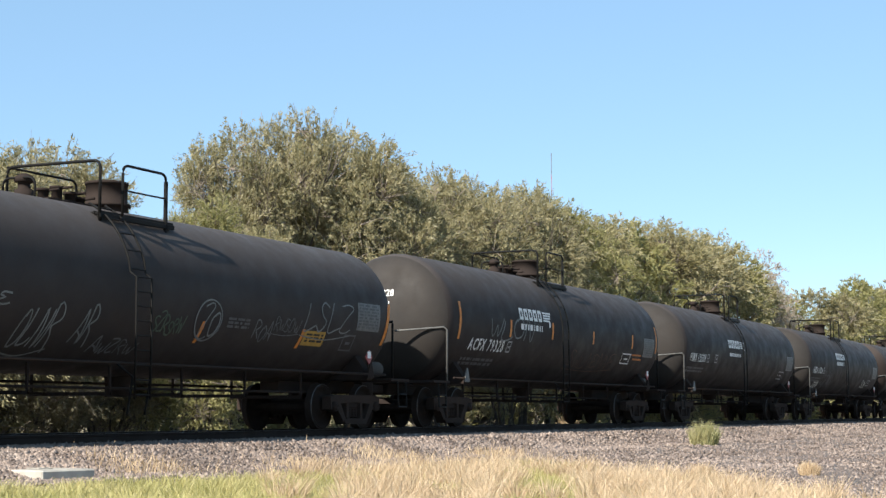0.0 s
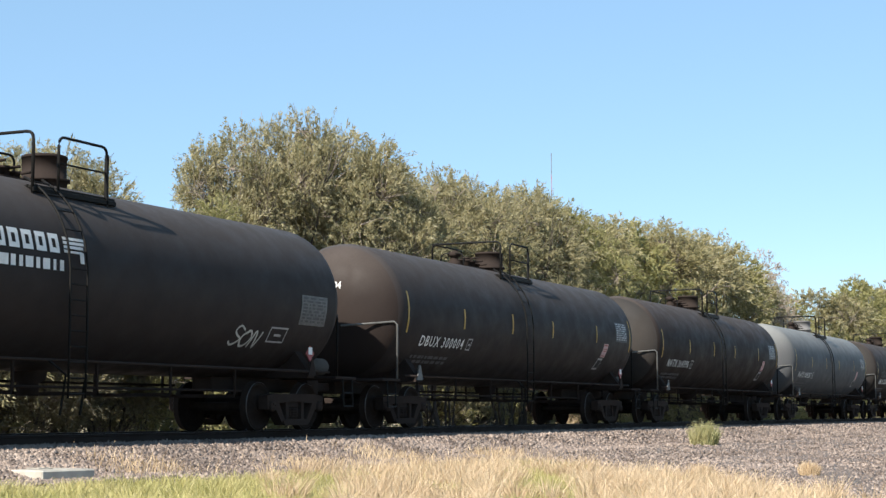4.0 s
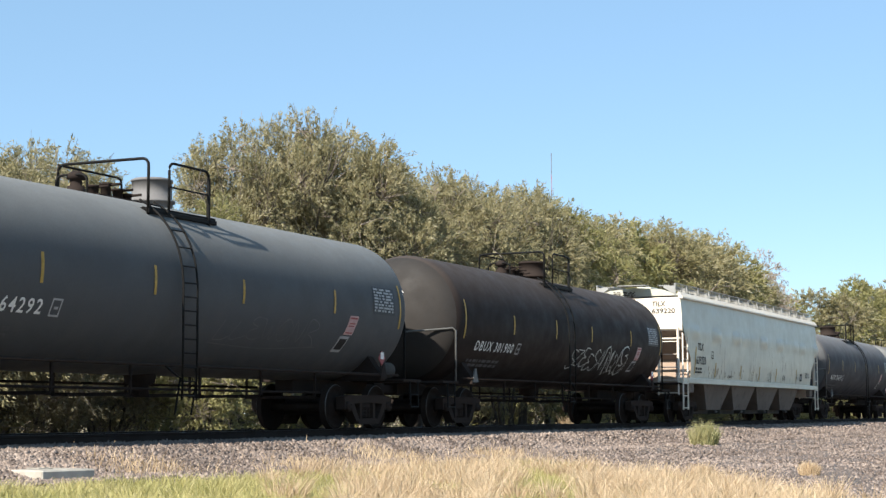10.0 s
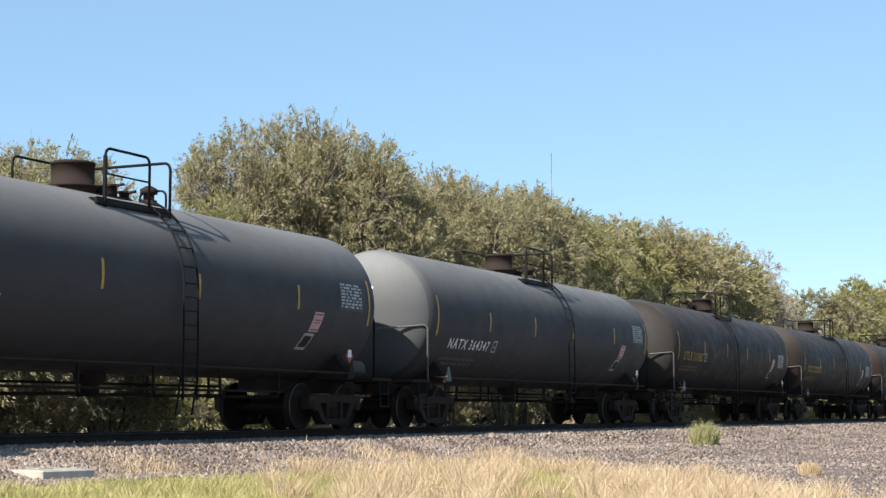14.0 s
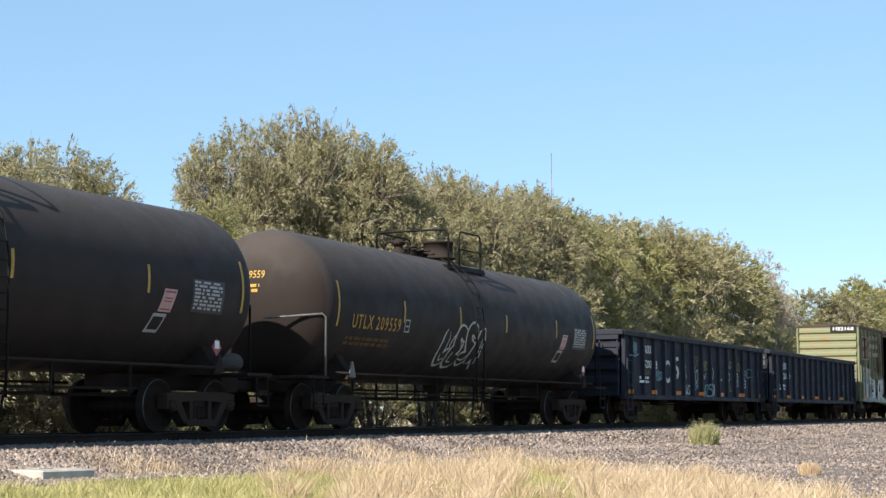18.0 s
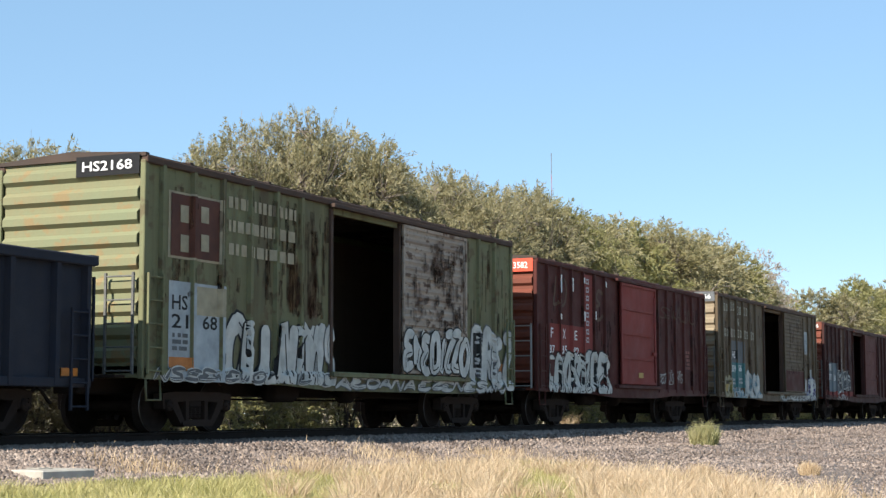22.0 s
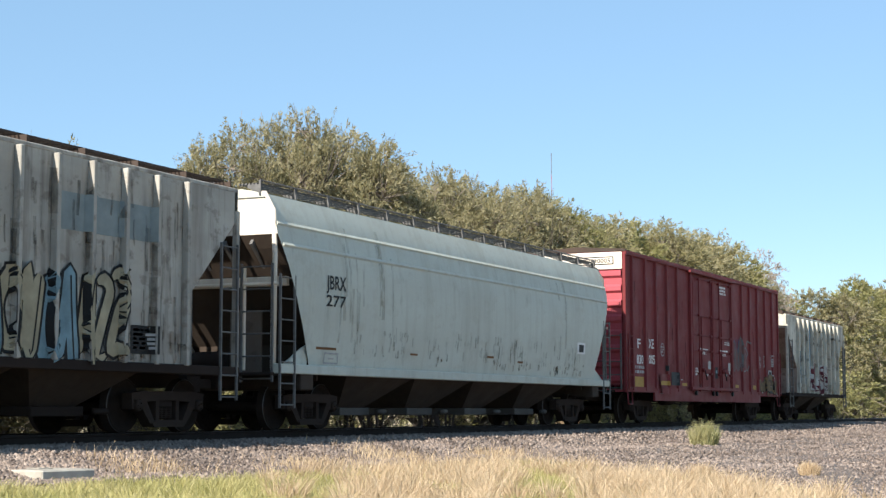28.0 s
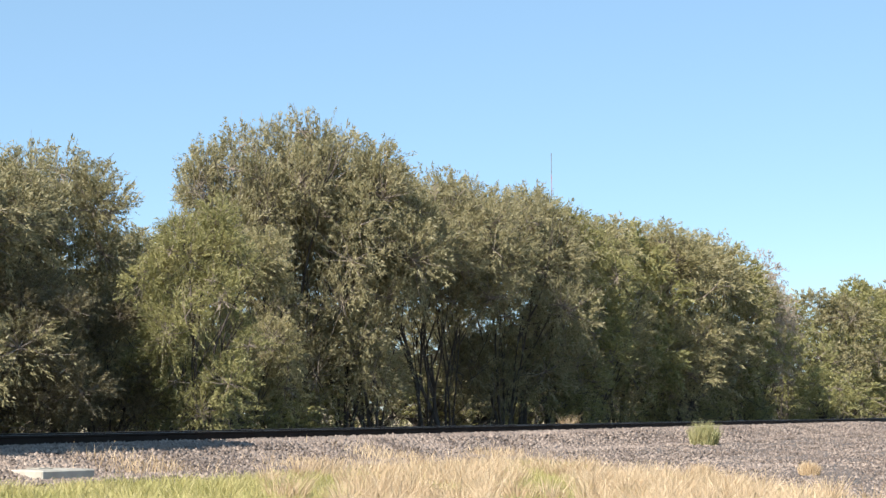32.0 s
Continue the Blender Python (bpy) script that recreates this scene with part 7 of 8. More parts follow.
    patch(car, surf, -2.65, -2.54, 1.53, 2.02, YELLOW, "reflective_strip", 0.008, slant=0.08)
    patch(car, surf, 0.05, 0.16, 1.53, 2.05, YELLOW, "reflective_strip", 0.008, slant=0.08)
    patch(car, surf, 2.67, 2.78, 1.53, 2.03, YELLOW, "reflective_strip", 0.008, slant=0.08)
    patch(car, surf, 6.07, 6.17, 1.6, 2.07, YELLOW, "reflective_strip", 0.008, slant=0.08)
    patch(car, surf, 6.8, 7.1, 1.63, 1.91, INK, "marking", 0.008, slant=0)
    bars(car, surf, -4.31, 1.54, 0.68, 0.09, 2, INK, 130, off=0.012)
    bars(car, surf, 3.82, 1.58, 0.39, 0.21, 4, INK, 131, off=0.012)
    bars(car, surf, 7.72, 1.73, 0.71, 0.23, 3, INK, 132, off=0.012)
    patch(car, surf, 6.81, 7.2, 1.61, 1.91, INK, "marking", 0.008, slant=0)
    patch(car, surf, 6.9, 7.11, 1.67, 1.85, PALEWHITE, "marking", 0.013, slant=0)
    scuffs(car, surf, -8.0, 8.2, 1.5, 1.9, 90, RUSTPALE, 305, 0.22, 0.10, "rust_film")
    scuffs(car, surf, -8.0, 8.2, 1.5, 3.0, 30, DUSTSTREAK, 306, 0.9, 0.08, "dirt_film")
    car, surf = BOXES[0][:2]
    write(car, "DLRX", surf, -6.06, 2.13, 0.24, WHITE, 0.72)
    write(car, "5200", surf, -6.05, 1.68, 0.24, WHITE, 0.70)
    write(car, "78", surf, -5.11, 1.69, 0.23, WHITE, 0.33)
    bars(car, surf, -6.51, 1.18, 0.93, 0.24, 2, WHITE, 133, off=0.012)
    tag(car, surf, -5.08, 1.36, 0.77, 0.31, SPRAYBLUE, 134, 4, 0.05)
    tag(car, surf, -7.38, 2.04, 0.75, 0.41, SPRAYBLUE, 135, 4, 0.05)
    tag(car, surf, -1.98, 1.37, 0.34, 0.5, SPRAYWHITE, 136, 1, 0.04)
    tag(car, surf, -1.99, 0.88, 0.65, 0.44, SPRAYWHITE, 137, 3, 0.04)
    tag(car, surf, -0.97, 1.86, 0.66, 0.33, SPRAYYELLOW, 138, 4, 0.04)
    tag(car, surf, -0.94, 1.32, 0.55, 0.54, SPRAYWHITE, 139, 2, 0.04)
    tag(car, surf, -0.93, 1.09, 0.61, 0.26, SPRAYBLUE, 140, 3, 0.04)
    tag(car, surf, 0.13, 1.78, 0.63, 0.3, SPRAYYELLOW, 141, 4, 0.05)
    tag(car, surf, 0.14, 1.41, 0.42, 0.3, SPRAYWHITE, 142, 1, 0.04)
    tag(car, surf, 0.12, 0.85, 0.91, 0.5, SPRAYBLUE, 143, 4, 0.06)
    tag(car, surf, 1.16, 1.34, 0.37, 0.51, SPRAYWHITE, 144, 1, 0.04)
    tag(car, surf, 1.17, 0.86, 0.48, 0.52, SPRAYWHITE, 145, 3, 0.04)
    tag(car, surf, 2.18, 1.34, 0.5, 0.52, SPRAYWHITE, 146, 1, 0.04)
    tag(car, surf, 3.21, 1.91, 0.65, 0.22, SPRAYYELLOW, 147, 4, 0.04)
    tag(car, surf, 3.21, 1.29, 0.5, 0.62, SPRAYWHITE, 148, 1, 0.04)
    tag(car, surf, 3.25, 1.08, 0.59, 0.21, SPRAYYELLOW, 149, 4, 0.03)
    tag(car, surf, 4.23, 1.77, 0.77, 0.3, SPRAYYELLOW, 150, 4, 0.05)
    tag(car, surf, 5.34, 1.54, 0.87, 0.39, SPRAYBLUE, 151, 4, 0.03)
    tag(car, surf, -6.32, 1.46, 0.86, 0.16, SPRAYYELLOW, 152, 5, 0.02)
    write(car, "C", surf, -4.07, 1.28, 0.7, SPRAYWHITE, 0.6)
    write(car, "5", surf, -3.06, 1.4, 0.7, SPRAYWHITE, 0.58)
    box_outline(car, surf, 5.37, 5.8, 1.22, 1.5, WHITE)
    bars(car, surf, 4.34, 1.21, 0.46, 0.52, 6, PALEWHITE, 153, off=0.012)
    car, surf = BOXES[1][:2]
    write(car, "DLRX", surf, -6.06, 2.05, 0.26, WHITE, 0.72)
    write(car, "5201", surf, -6.05, 1.66, 0.24, WHITE, 0.70)
    write(car, "33", surf, -5.10, 1.67, 0.24, WHITE, 0.38)
    bars(car, surf, -6.53, 1.18, 0.94, 0.25, 2, WHITE, 154, off=0.012)
    bars(car, surf, -7.54, 1.18, 0.63, 0.05, 1, PALEWHITE, 155, off=0.012)
    tag(car, surf, -4.1, 1.37, 0.6, 0.73, SPRAYYELLOW, 156, 2, 0.03)
    box_outline(car, surf, 5.23, 5.68, 1.21, 1.52, WHITE)
    bars(car, surf, 4.22, 1.21, 0.51, 0.5, 5, PALEWHITE, 157, off=0.012)
    tag(car, surf, -0.68, 0.72, 0.27, 0.25, SPRAYWHITE, 158, 1, 0.06)
    car, surf = BOXES[2][:2]
    patch(car, surf, -7.0, -5.4, 2.91, 4.04, SPRAYTAN, "emblem_panel", 0.008, slant=0)
    patch(car, surf, -6.94, -5.46, 2.95, 4.0, EMBLEMBROWN, "emblem_panel", 0.02, slant=0)
    patch(car, surf, -6.68, -6.44, 3.53, 3.82, SPRAYTAN, "emblem_block", 0.03, slant=0)
    patch(car, surf, -6.06, -5.82, 3.58, 3.86, SPRAYTAN, "emblem_block", 0.03, slant=0)
    patch(car, surf, -6.67, -6.43, 3.03, 3.32, SPRAYTAN, "emblem_block", 0.03, slant=0)
    patch(car, surf, -6.05, -5.81, 3.09, 3.38, SPRAYTAN, "emblem_block", 0.03, slant=0)
    bars(car, surf, -5.17, 3.82, 2.37, 0.33, 1, SPRAYTAN, 159, off=0.012)
    bars(car, surf, -5.16, 3.4, 2.37, 0.33, 1, SPRAYTAN, 160, off=0.012)
    bars(car, surf, -5.15, 2.99, 2.36, 0.33, 1, SPRAYTAN, 161, off=0.012)
    patch(car, surf, -6.96, -5.2, 0.78, 2.53, PALEPATCH, "paint_patch", 0.008, slant=0)
    patch(car, surf, -6.13, -5.25, 1.99, 2.48, SPRAYTAN, "paint_patch", 0.012, slant=0)
    patch(car, surf, -6.94, -6.31, 1.04, 1.26, SPRAYORANGE, "marking", 0.012, slant=0)
    write(car, "HS", surf, -6.87, 2.06, 0.24, INK, 0.46)
    write(car, "21", surf, -6.88, 1.75, 0.23, INK, 0.5)
    write(car, "68", surf, -5.95, 1.76, 0.23, INK, 0.46)
    bars(car, surf, -6.85, 1.33, 0.46, 0.33, 3, SPRAYGREY, 162, off=0.012)
    piece(car, surf, -5.16, 0.67, 3.35, 1.48, SPRAYWHITE, INK, 163, 4, 0.07)
    piece(car, surf, -2.46, 0.78, 1.1, 1.3, SPRAYWHITE, SPRAYGREY, 164, 2, 0.04)
    piece(car, surf, 5.38, 0.81, 2.32, 1.42, SPRAYWHITE, SPRAYGREY, 165, 3, 0.05)
    patch(car, surf, 5.39, 6.04, 1.37, 2.19, INK, "marking", 0.02, slant=0)
    bars(car, surf, 5.45, 1.42, 0.53, 0.67, 7, PALEWHITE, 166, off=0.012)
    patch(car, surf, 6.65, 7.34, 1.26, 1.5, SPRAYORANGE, "marking", 0.02, slant=0)
    scuffs(car, surf, -7.5, -1.6, 2.3, 4.35, 90, RUSTDARK, 307, 0.9, 0.10, "rust_film")
    scuffs(car, surf, -3.4, -1.6, 2.2, 4.3, 60, RUSTDARK, 308, 1.1, 0.14, "rust_film")
    scuffs(car, surf, 5.0, 7.5, 2.0, 4.35, 40, RUSTDARK, 309, 0.9, 0.09, "rust_film")
    scuffs(car, flat_surf(1.605), 1.7, 4.7, 2.2, 4.2, 120, RUSTDARK, 310, 0.35, 0.22, "rust_film")
    car, surf = BOXES[3][:2]
    scuffs(car, surf, -7.4, 7.4, 1.2, 4.0, 90, SOOT, 311, 0.9, 0.12, "soot_film")
    patch(car, surf, -6.87, -4.26, 1.95, 2.66, REDDOOR, "paint_patch", 0.008, slant=0)
    patch(car, surf, -4.25, -3.44, 1.96, 4.13, REDDOOR, "paint_patch", 0.01, slant=0)
    write(car, "F", surf, -6.63, 2.29, 0.25, WHITE, 0.18)
    write(car, "X", surf, -5.76, 2.3, 0.25, WHITE, 0.21)
    write(car, "E", surf, -4.87, 2.29, 0.25, WHITE, 0.21)
    write(car, "87", surf, -6.75, 1.89, 0.2, WHITE, 0.4)
    write(car, "35", surf, -5.84, 1.89, 0.22, WHITE, 0.39)
    write(car, "82", surf, -4.95, 1.87, 0.22, WHITE, 0.4)
    block_column(car, surf, -4.07, -3.67, 2.21, 4.06, 8, PALEWHITE)
    piece(car, surf, -6.82, 0.72, 4.77, 1.25, SPRAYWHITE, INK, 167, 6, 0.06)
    patch(car, surf, -6.79, -6.17, 1.28, 1.71, MAROON, "marking", 0.02, slant=0)
    patch(car, surf, -5.94, -5.34, 1.25, 1.71, MAROON, "marking", 0.02, slant=0)
    bars(car, surf, -5.91, 1.31, 0.53, 0.35, 3, PALEWHITE, 168, off=0.012)
    patch(car, surf, -6.04, -5.96, 3.5, 3.97, WHITE, "marking", 0.012, slant=0)
    patch(car, surf, -5.17, -5.09, 3.58, 3.94, WHITE, "marking", 0.012, slant=0)
    patch(car, surf, -4.27, -4.19, 3.86, 4.02, WHITE, "marking", 0.012, slant=0)
    patch(car, surf, -2.5, -2.41, 3.87, 4.03, WHITE, "marking", 0.012, slant=0)
    patch(car, surf, -6.06, -5.98, 2.79, 2.93, WHITE, "marking", 0.012, slant=0)
    patch(car, surf, -4.27, -4.18, 2.83, 3.09, WHITE, "marking", 0.012, slant=0)
    patch(car, surf, -3.37, -3.29, 2.91, 3.14, WHITE, "marking", 0.012, slant=0)
    tag(car, surf, -6.44, 3.1, 0.95, 0.81, SPRAYBROWN, 169, 2, 0.09)
    tag(car, surf, -3.25, 2.84, 0.57, 0.85, SPRAYBROWN, 170, 1, 0.1)
    tag(car, surf, -0.74, 3.05, 1.19, 0.3, SPRAYPINK, 171, 4, 0.03)
    tag(car, surf, -0.97, 2.37, 1.52, 0.38, SPRAYPINK, 172, 4, 0.03)
    tag(car, surf, -0.64, 1.87, 0.85, 0.33, SPRAYPINK, 173, 4, 0.03)
    tag(car, surf, -0.46, 1.39, 2.02, 0.29, SPRAYPINK, 174, 4, 0.03)
    tag(car, surf, 2.57, 1.23, 0.64, 0.36, SPRAYWHITE, 175, 3, 0.03)
    tag(car, surf, 3.52, 1.25, 0.56, 0.37, SPRAYWHITE, 176, 3, 0.03)
    tag(car, surf, 4.43, 1.27, 0.59, 0.38, SPRAYWHITE, 177, 3, 0.03)
    bars(car, surf, 5.31, 1.68, 0.55, 0.64, 5, SPRAYPINK, 178, off=0.012)
    tag(car, surf, 2.7, 3.21, 3.47, 0.48, SPRAYBROWN, 179, 6, 0.05)
    patch(car, surf, 0.25, 0.69, 1.36, 1.51, YELLOW, "marking", 0.12, slant=0)
    car, surf = BOXES[4][:2]
    block_row(car, surf, -6.98, -6.37, 3.91, 4.19, 2, SPRAYCREAM)
    block_row(car, surf, -6.12, -5.46, 3.97, 4.27, 2, SPRAYCREAM)
    block_row(car, surf, -5.2, -4.55, 3.87, 4.18, 2, SPRAYCREAM)
    block_row(car, surf, -4.28, -3.65, 3.88, 4.19, 2, SPRAYCREAM)
    block_row(car, surf, -6.93, -6.32, 3.02, 3.3, 2, SPRAYCREAM)
    block_row(car, surf, -6.04, -5.41, 3.02, 3.32, 2, SPRAYCREAM)
    block_row(car, surf, -5.15, -4.51, 3.03, 3.33, 2, SPRAYCREAM)
    block_row(car, surf, -4.2, -3.63, 3.02, 3.33, 2, SPRAYCREAM)
    block_row(car, surf, -3.34, -2.74, 3.01, 3.33, 2, SPRAYCREAM)
    write(car, "&", surf, -5.08, 3.47, 0.27, SPRAYCREAM, 0.21)
    patch(car, surf, -6.06, -4.37, 2.12, 2.9, SPRAYGREY, "paint_patch", 0.008, slant=0)
    patch(car, surf, -6.04, -4.35, 1.22, 2.12, TEAL, "paint_patch", 0.008, slant=0)
    patch(car, surf, -5.92, -5.39, 2.24, 2.56, INK, "marking", 0.01, slant=0)
    write(car, "HS", surf, -5.87, 2.27, 0.25, WHITE, 0.4)
    write(car, "309", surf, -6.0, 1.78, 0.25, WHITE, 0.58)
    write(car, "66", surf, -5.09, 1.81, 0.24, WHITE, 0.46)
    bars(car, surf, -5.95, 1.28, 0.43, 0.26, 2, PALEWHITE, 180, off=0.012)
    bars(car, surf, -5.11, 1.32, 0.59, 0.25, 2, PALEWHITE, 181, off=0.012)
    piece(car, surf, -5.96, 0.73, 1.56, 0.51, SPRAYBLUE, SPRAYWHITE, 182, 3, 0.04)
    piece(car, surf, -4.41, 0.73, 2.51, 1.08, SPRAYWHITE, SPRAYBLUE, 183, 4, 0.05)
    piece(car, surf, -6.87, 0.82, 0.84, 0.81, SPRAYTAN, SPRAYYELLOW, 184, 2, 0.04)
    patch(car, surf, -6.85, -6.43, 1.07, 1.33, YELLOW, "marking", 0.02, slant=0)
    patch(car, surf, 5.39, 6.14, 2.76, 3.71, PALEPATCH, "paint_patch", 0.008, slant=0)
    tag(car, surf, 5.34, 2.77, 0.59, 0.65, SPRAYGREY, 185, 2, 0.03)
    piece(car, surf, 5.07, 0.78, 2.03, 1.04, SPRAYWHITE, SPRAYVIOLET, 186, 3, 0.06)
    patch(car, surf, 6.35, 6.79, 1.76, 2.13, PALEPATCH, "marking", 0.02, slant=0)
    patch(car, surf, 6.39, 6.81, 1.41, 1.69, INK, "marking", 0.02, slant=0)
    patch(car, surf, 6.34, 6.82, 1.07, 1.26, YELLOW, "marking", 0.02, slant=0)
    scuffs(car, surf, -7.5, -1.5, 1.6, 4.3, 60, RUSTDARK, 312, 0.9, 0.12, "rust_film")
    scuffs(car, surf, 5.1, 7.5, 1.6, 4.3, 24, RUSTDARK, 314, 0.9, 0.12, "rust_film")
    scuffs(car, flat_surf(1.605), 1.75, 4.9, 1.9, 4.2, 40, RUSTDARK, 315, 0.5, 0.15, "rust_film")
    car, surf = BOXES[5][:2]
    scuffs(car, surf, -7.4, -1.6, 1.2, 4.1, 60, SOOT, 313, 0.9, 0.12, "soot_film")
    patch(car, surf, -6.87, -5.25, 1.26, 2.55, PALEPATCH2, "paint_patch", 0.008, slant=0)
    write(car, "FXE", surf, -6.83, 2.21, 0.28, WHITE, 0.56)
    write(car, "871", surf, -6.84, 1.78, 0.27, WHITE, 0.52)
    write(car, "626", surf, -6.03, 1.76, 0.26, WHITE, 0.64)
    patch(car, surf, -4.39, -3.58, 2.05, 4.16, SPRAYBROWN, "paint_patch", 0.008, slant=0)
    block_column(car, surf, -4.23, -3.94, 2.16, 3.95, 8, PALEWHITE)
    piece(car, surf, -5.02, 1.22, 2.37, 1.04, SPRAYGREY, SPRAYWHITE, 187, 3, 0.05)
    piece(car, surf, -5.23, 0.69, 2.41, 0.45, MAROON, SPRAYWHITE, 188, 4, 0.06)
    tag(car, surf, 1.35, 1.79, 2.79, 0.84, SPRAYWHITE, 189, 4, 0.04)
    piece(car, surf, 1.46, 1.2, 2.67, 0.88, SPRAYGREY, SPRAYGREY, 190, 3, 0.04)
    patch(car, surf, -7.67, -1.47, 1.04, 1.30, REDDOOR, "paint_patch", 0.006, slant=0)
    car, surf = HOPPERS["rib1"][:2]
    patch(car, surf, -2.7, 0.06, 1.49, 2.8, PALEBLUE, "paint_patch", 0.005, slant=0)
    patch(car, surf, -0.93, 0.09, 1.75, 4.12, PALEBLUE, "paint_patch", 0.009, slant=0)
    write(car, "FXE", surf, -3.35, 2.41, 0.33, INK, 1.52)
    piece(car, surf, -3.33, 1.31, 6.26, 1.22, SPRAYGREY, SPRAYBLUE, 191, 5, 0.05)
    car, surf = HOPPERS["rib2"][:2]
    patch(car, surf, -4.0, -2.25, 1.7, 2.58, PALEBLUE, "paint_patch", 0.006, slant=0)
    patch(car, surf, 0.54, 3.13, 3.11, 3.69, PALEBLUE, "paint_patch", 0.006, slant=0)
    write(car, "FXE", surf, -3.03, 2.31, 0.26, INK, 0.61)
    write(car, "71", surf, -3.7, 1.97, 0.24, INK, 0.3)
    write(car, "72", surf, -2.91, 1.97, 0.24, INK, 0.42)
    write(car, "2", surf, -1.97, 1.98, 0.21, INK, 0.17)
    piece(car, surf, -2.05, 1.06, 1.3, 1.54, SPRAYBLUE, INK, 192, 1, 0.09)
    piece(car, surf, -0.75, 1.09, 0.88, 1.41, SPRAYTAN, INK, 193, 1, 0.08)
    piece(car, surf, 0.16, 1.11, 0.92, 1.43, SPRAYBLUE, INK, 194, 1, 0.08)
    piece(car, surf, 1.12, 1.14, 1.11, 1.42, SPRAYTAN, INK, 195, 2, 0.07)
    piece(car, surf, -2.41, 1.16, 0.56, 0.66, SPRAYBLUE, SPRAYTAN, 196, 1, 0.04)
    box_outline(car, surf, -2.9, -2.6, 2.79, 3.1, WHITE)
    patch(car, surf, 2.45, 3.09, 1.28, 1.74, INK, "marking", 0.012, slant=0)
    bars(car, surf, 2.52, 1.33, 0.5, 0.36, 5, PALEWHITE, 197, off=0.012)
    car, surf = HOPPERS["pale"][:2]
    write(car, "JBRX", surf, -7.42, 2.73, 0.27, INK, 0.8)
    write(car, "277", surf, -7.42, 2.4, 0.22, INK, 0.8)
    patch(car, surf, 6.51, 7.12, 1.91, 2.22, WHITE, "marking", 0.008, slant=0)
    patch(car, surf, 6.64, 6.99, 1.96, 2.16, INK, "marking", 0.014, slant=0)
    box_outline(car, surf, -7.36, -6.79, 1.28, 1.5, PALEWHITE)
    patch(car, surf, -7.7, -6.9, 1.55, 1.60, RUST, "rust_stain", 0.008, slant=0)
    patch(car, surf, -3.6, -3.24, 1.56, 1.6, RUST, "rust_stain", 0.008, slant=0)
    patch(car, surf, 0.5, 0.9, 1.62, 1.67, RUST, "rust_stain", 0.008, slant=0)
    patch(car, surf, 2.4, 2.75, 1.55, 1.60, RUST, "rust_stain", 0.008, slant=0)
    scuffs(car, surf, -6.2, 7.0, 1.5, 2.15, 130, SCUFFPALE, 301, 0.34, 0.075)
    scuffs(car, surf, -7.0, 7.4, 1.3, 1.62, 46, RUSTPALE, 302, 0.16, 0.12, "rust_film")
    scuffs(car, surf, -7.0, 7.0, 1.7, 4.1, 16, DUSTSTREAK, 303, 1.9, 0.12, "dirt_film")
    car, surf = HOPPERS["red"][:2]
    scuffs(car, surf, -8.6, 8.6, 1.3, 4.7, 60, SOOT, 304, 1.4, 0.07, "dirt_film")
    write(car, "F", surf, -8.19, 2.26, 0.27, WHITE, 0.29)
    write(car, "XE", surf, -7.12, 2.29, 0.28, WHITE, 0.51)
    write(car, "830", surf, -8.27, 1.79, 0.27, WHITE, 0.62)
    write(car, "005", surf, -7.12, 1.81, 0.28, WHITE, 0.6)
    bars(car, surf, -8.41, 1.45, 0.85, 0.28, 2, PALEWHITE, 198, off=0.012)
    patch(car, surf, -8.44, -7.62, 1.1, 1.4, GOLD, "marking", 0.008, slant=0)
    part("stencil_ring", ring(surf, -5.74, 2.28, 0.19, 0.19), PALEWHITE, car)
    bars(car, surf, -5.85, 2.16, 0.24, 0.23, 3, PALEWHITE, 199, off=0.012)
    patch(car, surf, -4.86, -4.21, 1.19, 1.61, DARKMARK, "data_panel", 0.03, slant=0)
    bars(car, surf, -4.82, 1.21, 0.56, 0.36, 6, SMALLPRINT, 200, off=0.012)
    patch(car, surf, -6.12, -5.15, 0.91, 1.52, CRIMSON, "side_hatch", 0.06, slant=0)
    patch(car, surf, -6.08, -5.35, 1.18, 1.31, GOLD, "marking", 0.066, slant=0)
    patch(car, surf, -5.47, -5.22, 1.63, 1.8, INK, "marking", 0.02, slant=0)
    bars(car, surf, -6.17, 0.8, 0.28, 0.13, 2, PALEWHITE, 201, off=0.012)
    patch(car, surf, -3.67, -3.13, 1.19, 1.28, GOLD, "marking", 0.008, slant=0)
    bars(car, surf, -3.8, 1.34, 0.18, 0.06, 1, PALEWHITE, 202, off=0.012)
    bars(car, surf, 0.62, 4.39, 0.95, 0.32, 3, WHITE, 203, off=0.055)
    bars(car, surf, -1.73, 2.41, 0.94, 0.06, 1, WHITE, 204, off=0.055)
    bars(car, surf, 0.75, 2.41, 0.95, 0.08, 1, WHITE, 205, off=0.055)
    bars(car, surf, -1.46, 2.26, 0.43, 0.1, 2, WHITE, 206, off=0.055)
    bars(car, surf, 1.02, 2.27, 0.43, 0.1, 2, WHITE, 207, off=0.055)
    bars(car, surf, -2.29, 1.53, 0.31, 0.28, 3, WHITE, 208, off=0.055)
    bars(car, surf, -1.11, 1.53, 0.33, 0.09, 1, WHITE, 209, off=0.055)
    bars(car, surf, 1.43, 1.58, 0.28, 0.07, 1, WHITE, 210, off=0.055)
    bars(car, surf, 1.32, 2.66, 0.8, 0.13, 2, WHITE, 211, off=0.055)
    bars(car, surf, 1.85, 1.59, 0.14, 0.23, 3, WHITE, 212, off=0.055)
    patch(car, surf, -1.49, -1.19, 1.77, 2.04, GEARPALE, "gear_plate", 0.26, slant=0)
    patch(car, surf, 1.0, 1.29, 1.76, 2.04, GEARPALE, "gear_plate", 0.26, slant=0)
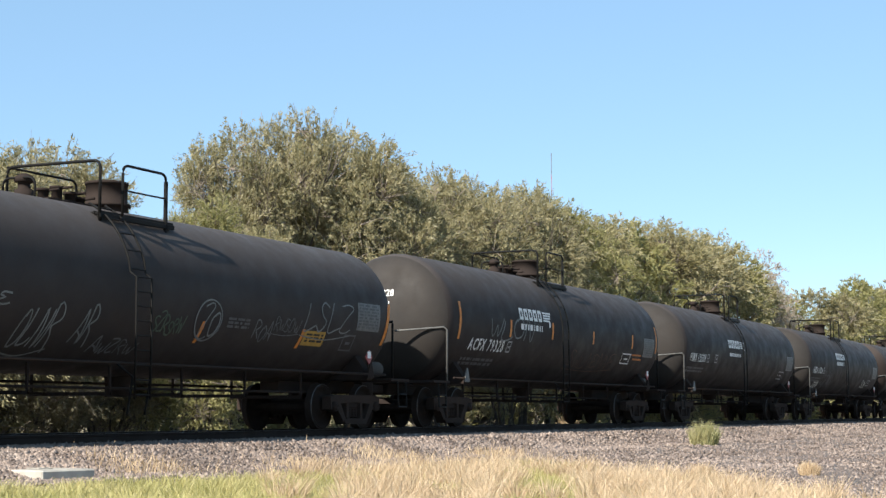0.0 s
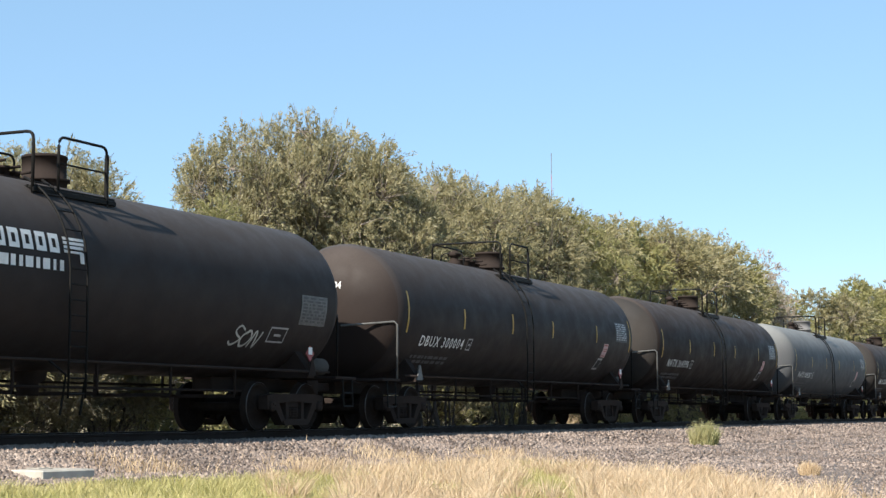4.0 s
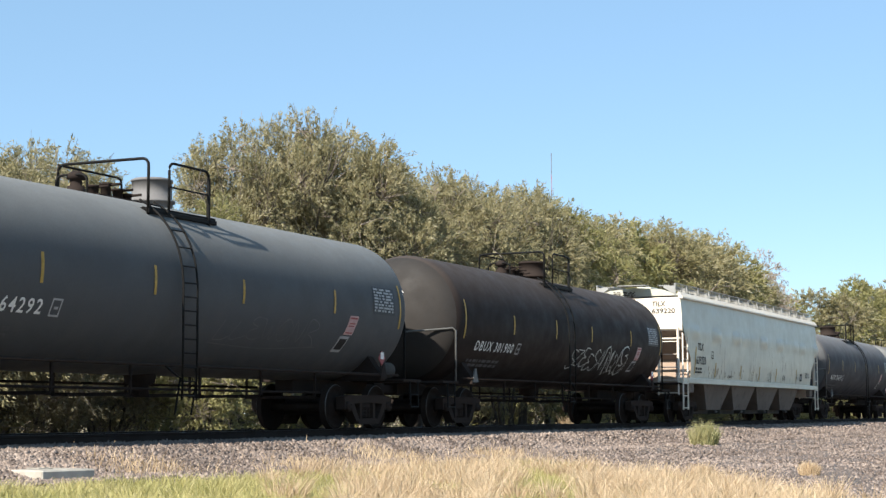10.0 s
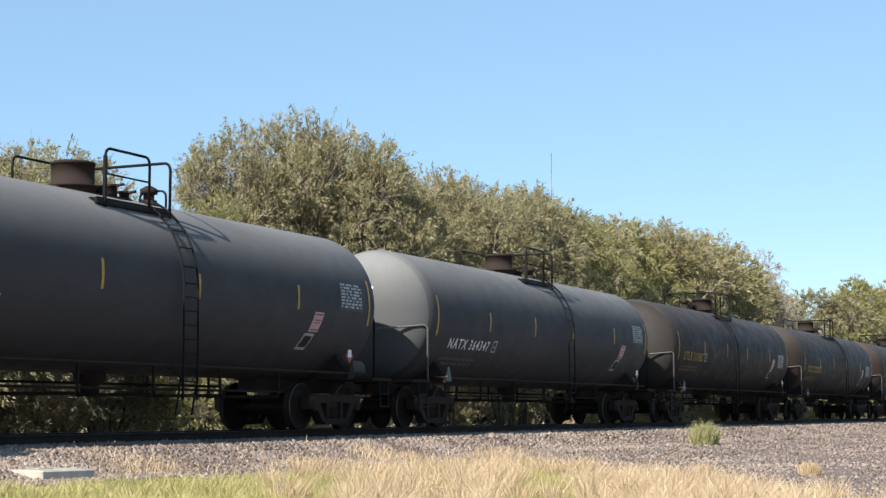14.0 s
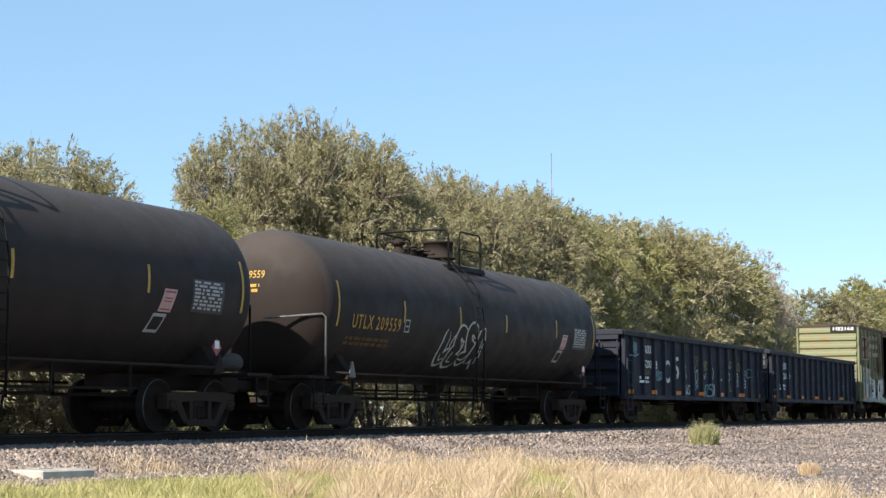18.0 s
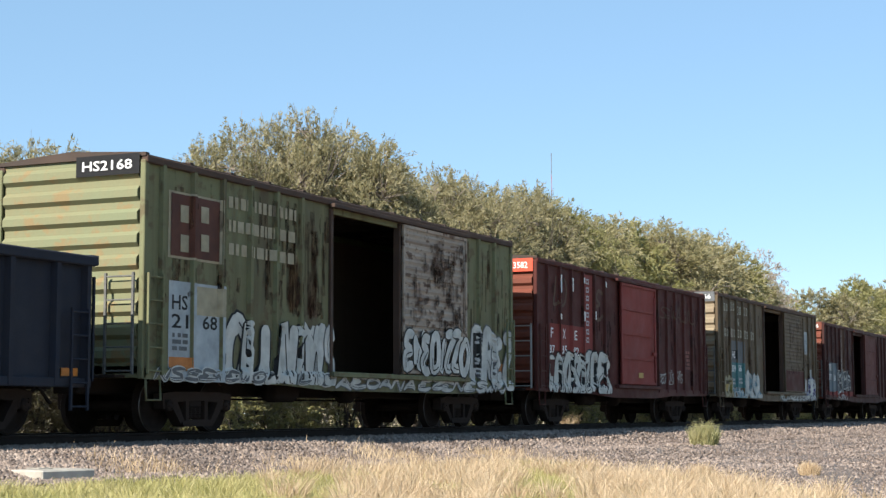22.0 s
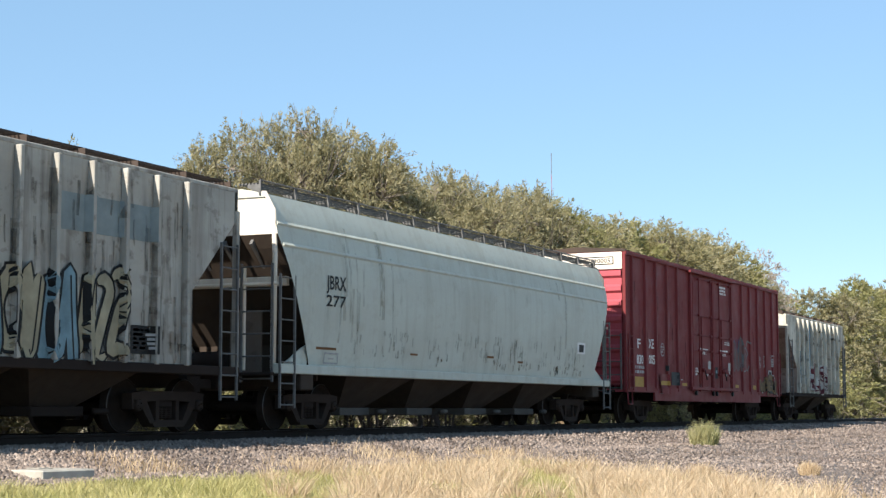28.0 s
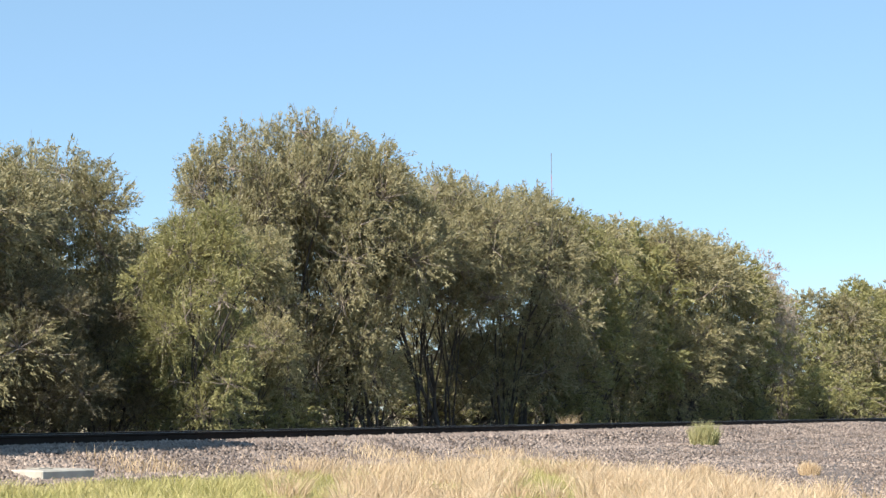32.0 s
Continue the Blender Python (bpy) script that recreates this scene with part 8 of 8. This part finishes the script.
    patch(car, surf, 0.06, 0.39, 1.49, 1.88, INK, "marking", 0.055, slant=0)
    patch(car, surf, 0.14, 0.32, 1.67, 1.77, SPRAYBLUE, "marking", 0.06, slant=0)
    piece(car, surf, 2.54, 1.81, 1.32, 1.16, SPRAYROSE, SPRAYGREY, 213, 2, 0.07)
    tag(car, surf, 3.8, 1.71, 0.93, 1.19, SPRAYMID, 214, 2, 0.05)
    tag(car, surf, 2.56, 1.83, 1.24, 1.13, SPRAYVIOLET, 215, 3, 0.05)
    piece(car, surf, 6.42, 1.0, 2.25, 0.74, SPRAYOCHRE, INK, 216, 3, 0.05)
    tag(car, surf, 6.48, 1.02, 2.12, 0.69, SPRAYWHITE, 217, 2, 0.03)
    patch(car, surf, 7.65, 8.2, 1.65, 1.94, PALEWHITE, "marking", 0.018, slant=0)
    patch(car, surf, 7.74, 8.11, 1.72, 1.89, INK, "marking", 0.022, slant=0)
    patch(car, surf, 7.72, 8.37, 1.36, 1.53, SPRAYBROWN, "marking", 0.024, slant=0)
    patch(car, surf, 5.28, 6.22, 1.56, 1.94, CRIMSON, "side_hatch", 0.03, slant=0)
    patch(car, surf, 5.32, 5.76, 1.18, 1.33, GOLD, "marking", 0.012, slant=0)
    patch(car, surf, 2.85, 3.29, 1.21, 1.32, GOLD, "marking", 0.012, slant=0)
    bars(car, surf, 6.35, 1.99, 0.13, 0.44, 7, PALEWHITE, 218, off=0.012)
    bars(car, surf, 6.96, 2.02, 0.14, 0.45, 7, PALEWHITE, 219, off=0.012)
    bars(car, surf, 8.12, 2.07, 0.14, 0.46, 7, PALEWHITE, 220, off=0.012)
    car, surf = HOPPERS["rib3"][:2]
    patch(car, surf, -3.80, -3.09, 1.53, 2.89, PALEBLUE, "paint_patch", 0.006, slant=0)
    patch(car, surf, -2.93, -2.23, 1.53, 2.89, PALEBLUE, "paint_patch", 0.006, slant=0)
    patch(car, surf, -2.07, -1.36, 1.56, 4.09, PALEBLUE2, "paint_patch", 0.006, slant=0)
    block_column(car, surf, -1.98, -1.52, 1.85, 3.85, 8, TEALDARK)
    write(car, "F", surf, -3.76, 2.26, 0.26, INK, 0.16)
    write(car, "X", surf, -3.34, 2.26, 0.26, INK, 0.21)
    write(car, "E", surf, -2.88, 2.26, 0.26, INK, 0.17)
    write(car, "717", surf, -3.77, 1.86, 0.24, INK, 0.62)
    write(car, "150", surf, -2.90, 1.86, 0.24, INK, 0.60)
    piece(car, surf, -1.37, 1.12, 3.1, 1.34, SPRAYMAROON, SPRAYWHITE, 221, 4, 0.07)
    patch(car, surf, -1.35, -0.65, 3.22, 3.31, INK, "marking", 0.01, slant=0)
    patch(car, surf, -0.46, 0.25, 3.19, 3.29, INK, "marking", 0.01, slant=0)
    patch(car, surf, -0.48, 0.19, 3.76, 3.86, INK, "marking", 0.01, slant=0)
    patch(car, surf, 0.38, 1.13, 3.78, 3.88, INK, "marking", 0.01, slant=0)
    tag(car, surf, -1.31, 3.39, 0.59, 0.43, INK, 222, 1, 0.09)
    tag(car, surf, 0.45, 3.21, 0.62, 0.46, INK, 223, 1, 0.09)
    tag(car, surf, -0.37, 3.4, 0.45, 0.21, INK, 224, 1, 0.05)
    bars(car, surf, 2.3, 3.52, 2.58, 0.14, 1, INK, 225, off=0.012)
    for k, key in enumerate(("rib1", "rib2", "rib3")):
        car, surf = HOPPERS[key][:2]
        scuffs(car, surf, -3.8, 3.9, 1.2, 4.1, 150, SCUFF, 320 + k, 0.8, 0.07, "grime_film")
        scuffs(car, surf, -3.8, 3.9, 1.15, 1.7, 60, RUSTPALE, 330 + k, 0.4, 0.09, "rust_film")


markings()
end_marks()


# ---- movement: the whole train rolls past, wheels turning ----
def motions():
    times = [float(t) for t in range(0, 33)]
    for car, centre in TRAIN:
        walk(car, [(t, pose(centre - s_of(t), 0, 0)) for t in times])
    for car, ws, x in WHEELSETS:
        centre = next(c for k, c in TRAIN if k is car)
        near = [f for f in range(0, 961) if 13.0 < centre + x - s_of(f / 30.0) < 95.0]
        if not near:
            continue
        turn = [(f / 30.0, pose(x, 0, WR, 0, -math.degrees(s_of(f / 30.0) / WR) % 360.0, 0)) for f in near]
        if near[0] > 0:
            turn = [(0.0, turn[0][1])] + turn
        if near[-1] < 960:
            turn = turn + [(32.0, turn[-1][1])]
        walk(ws, turn)


motions()
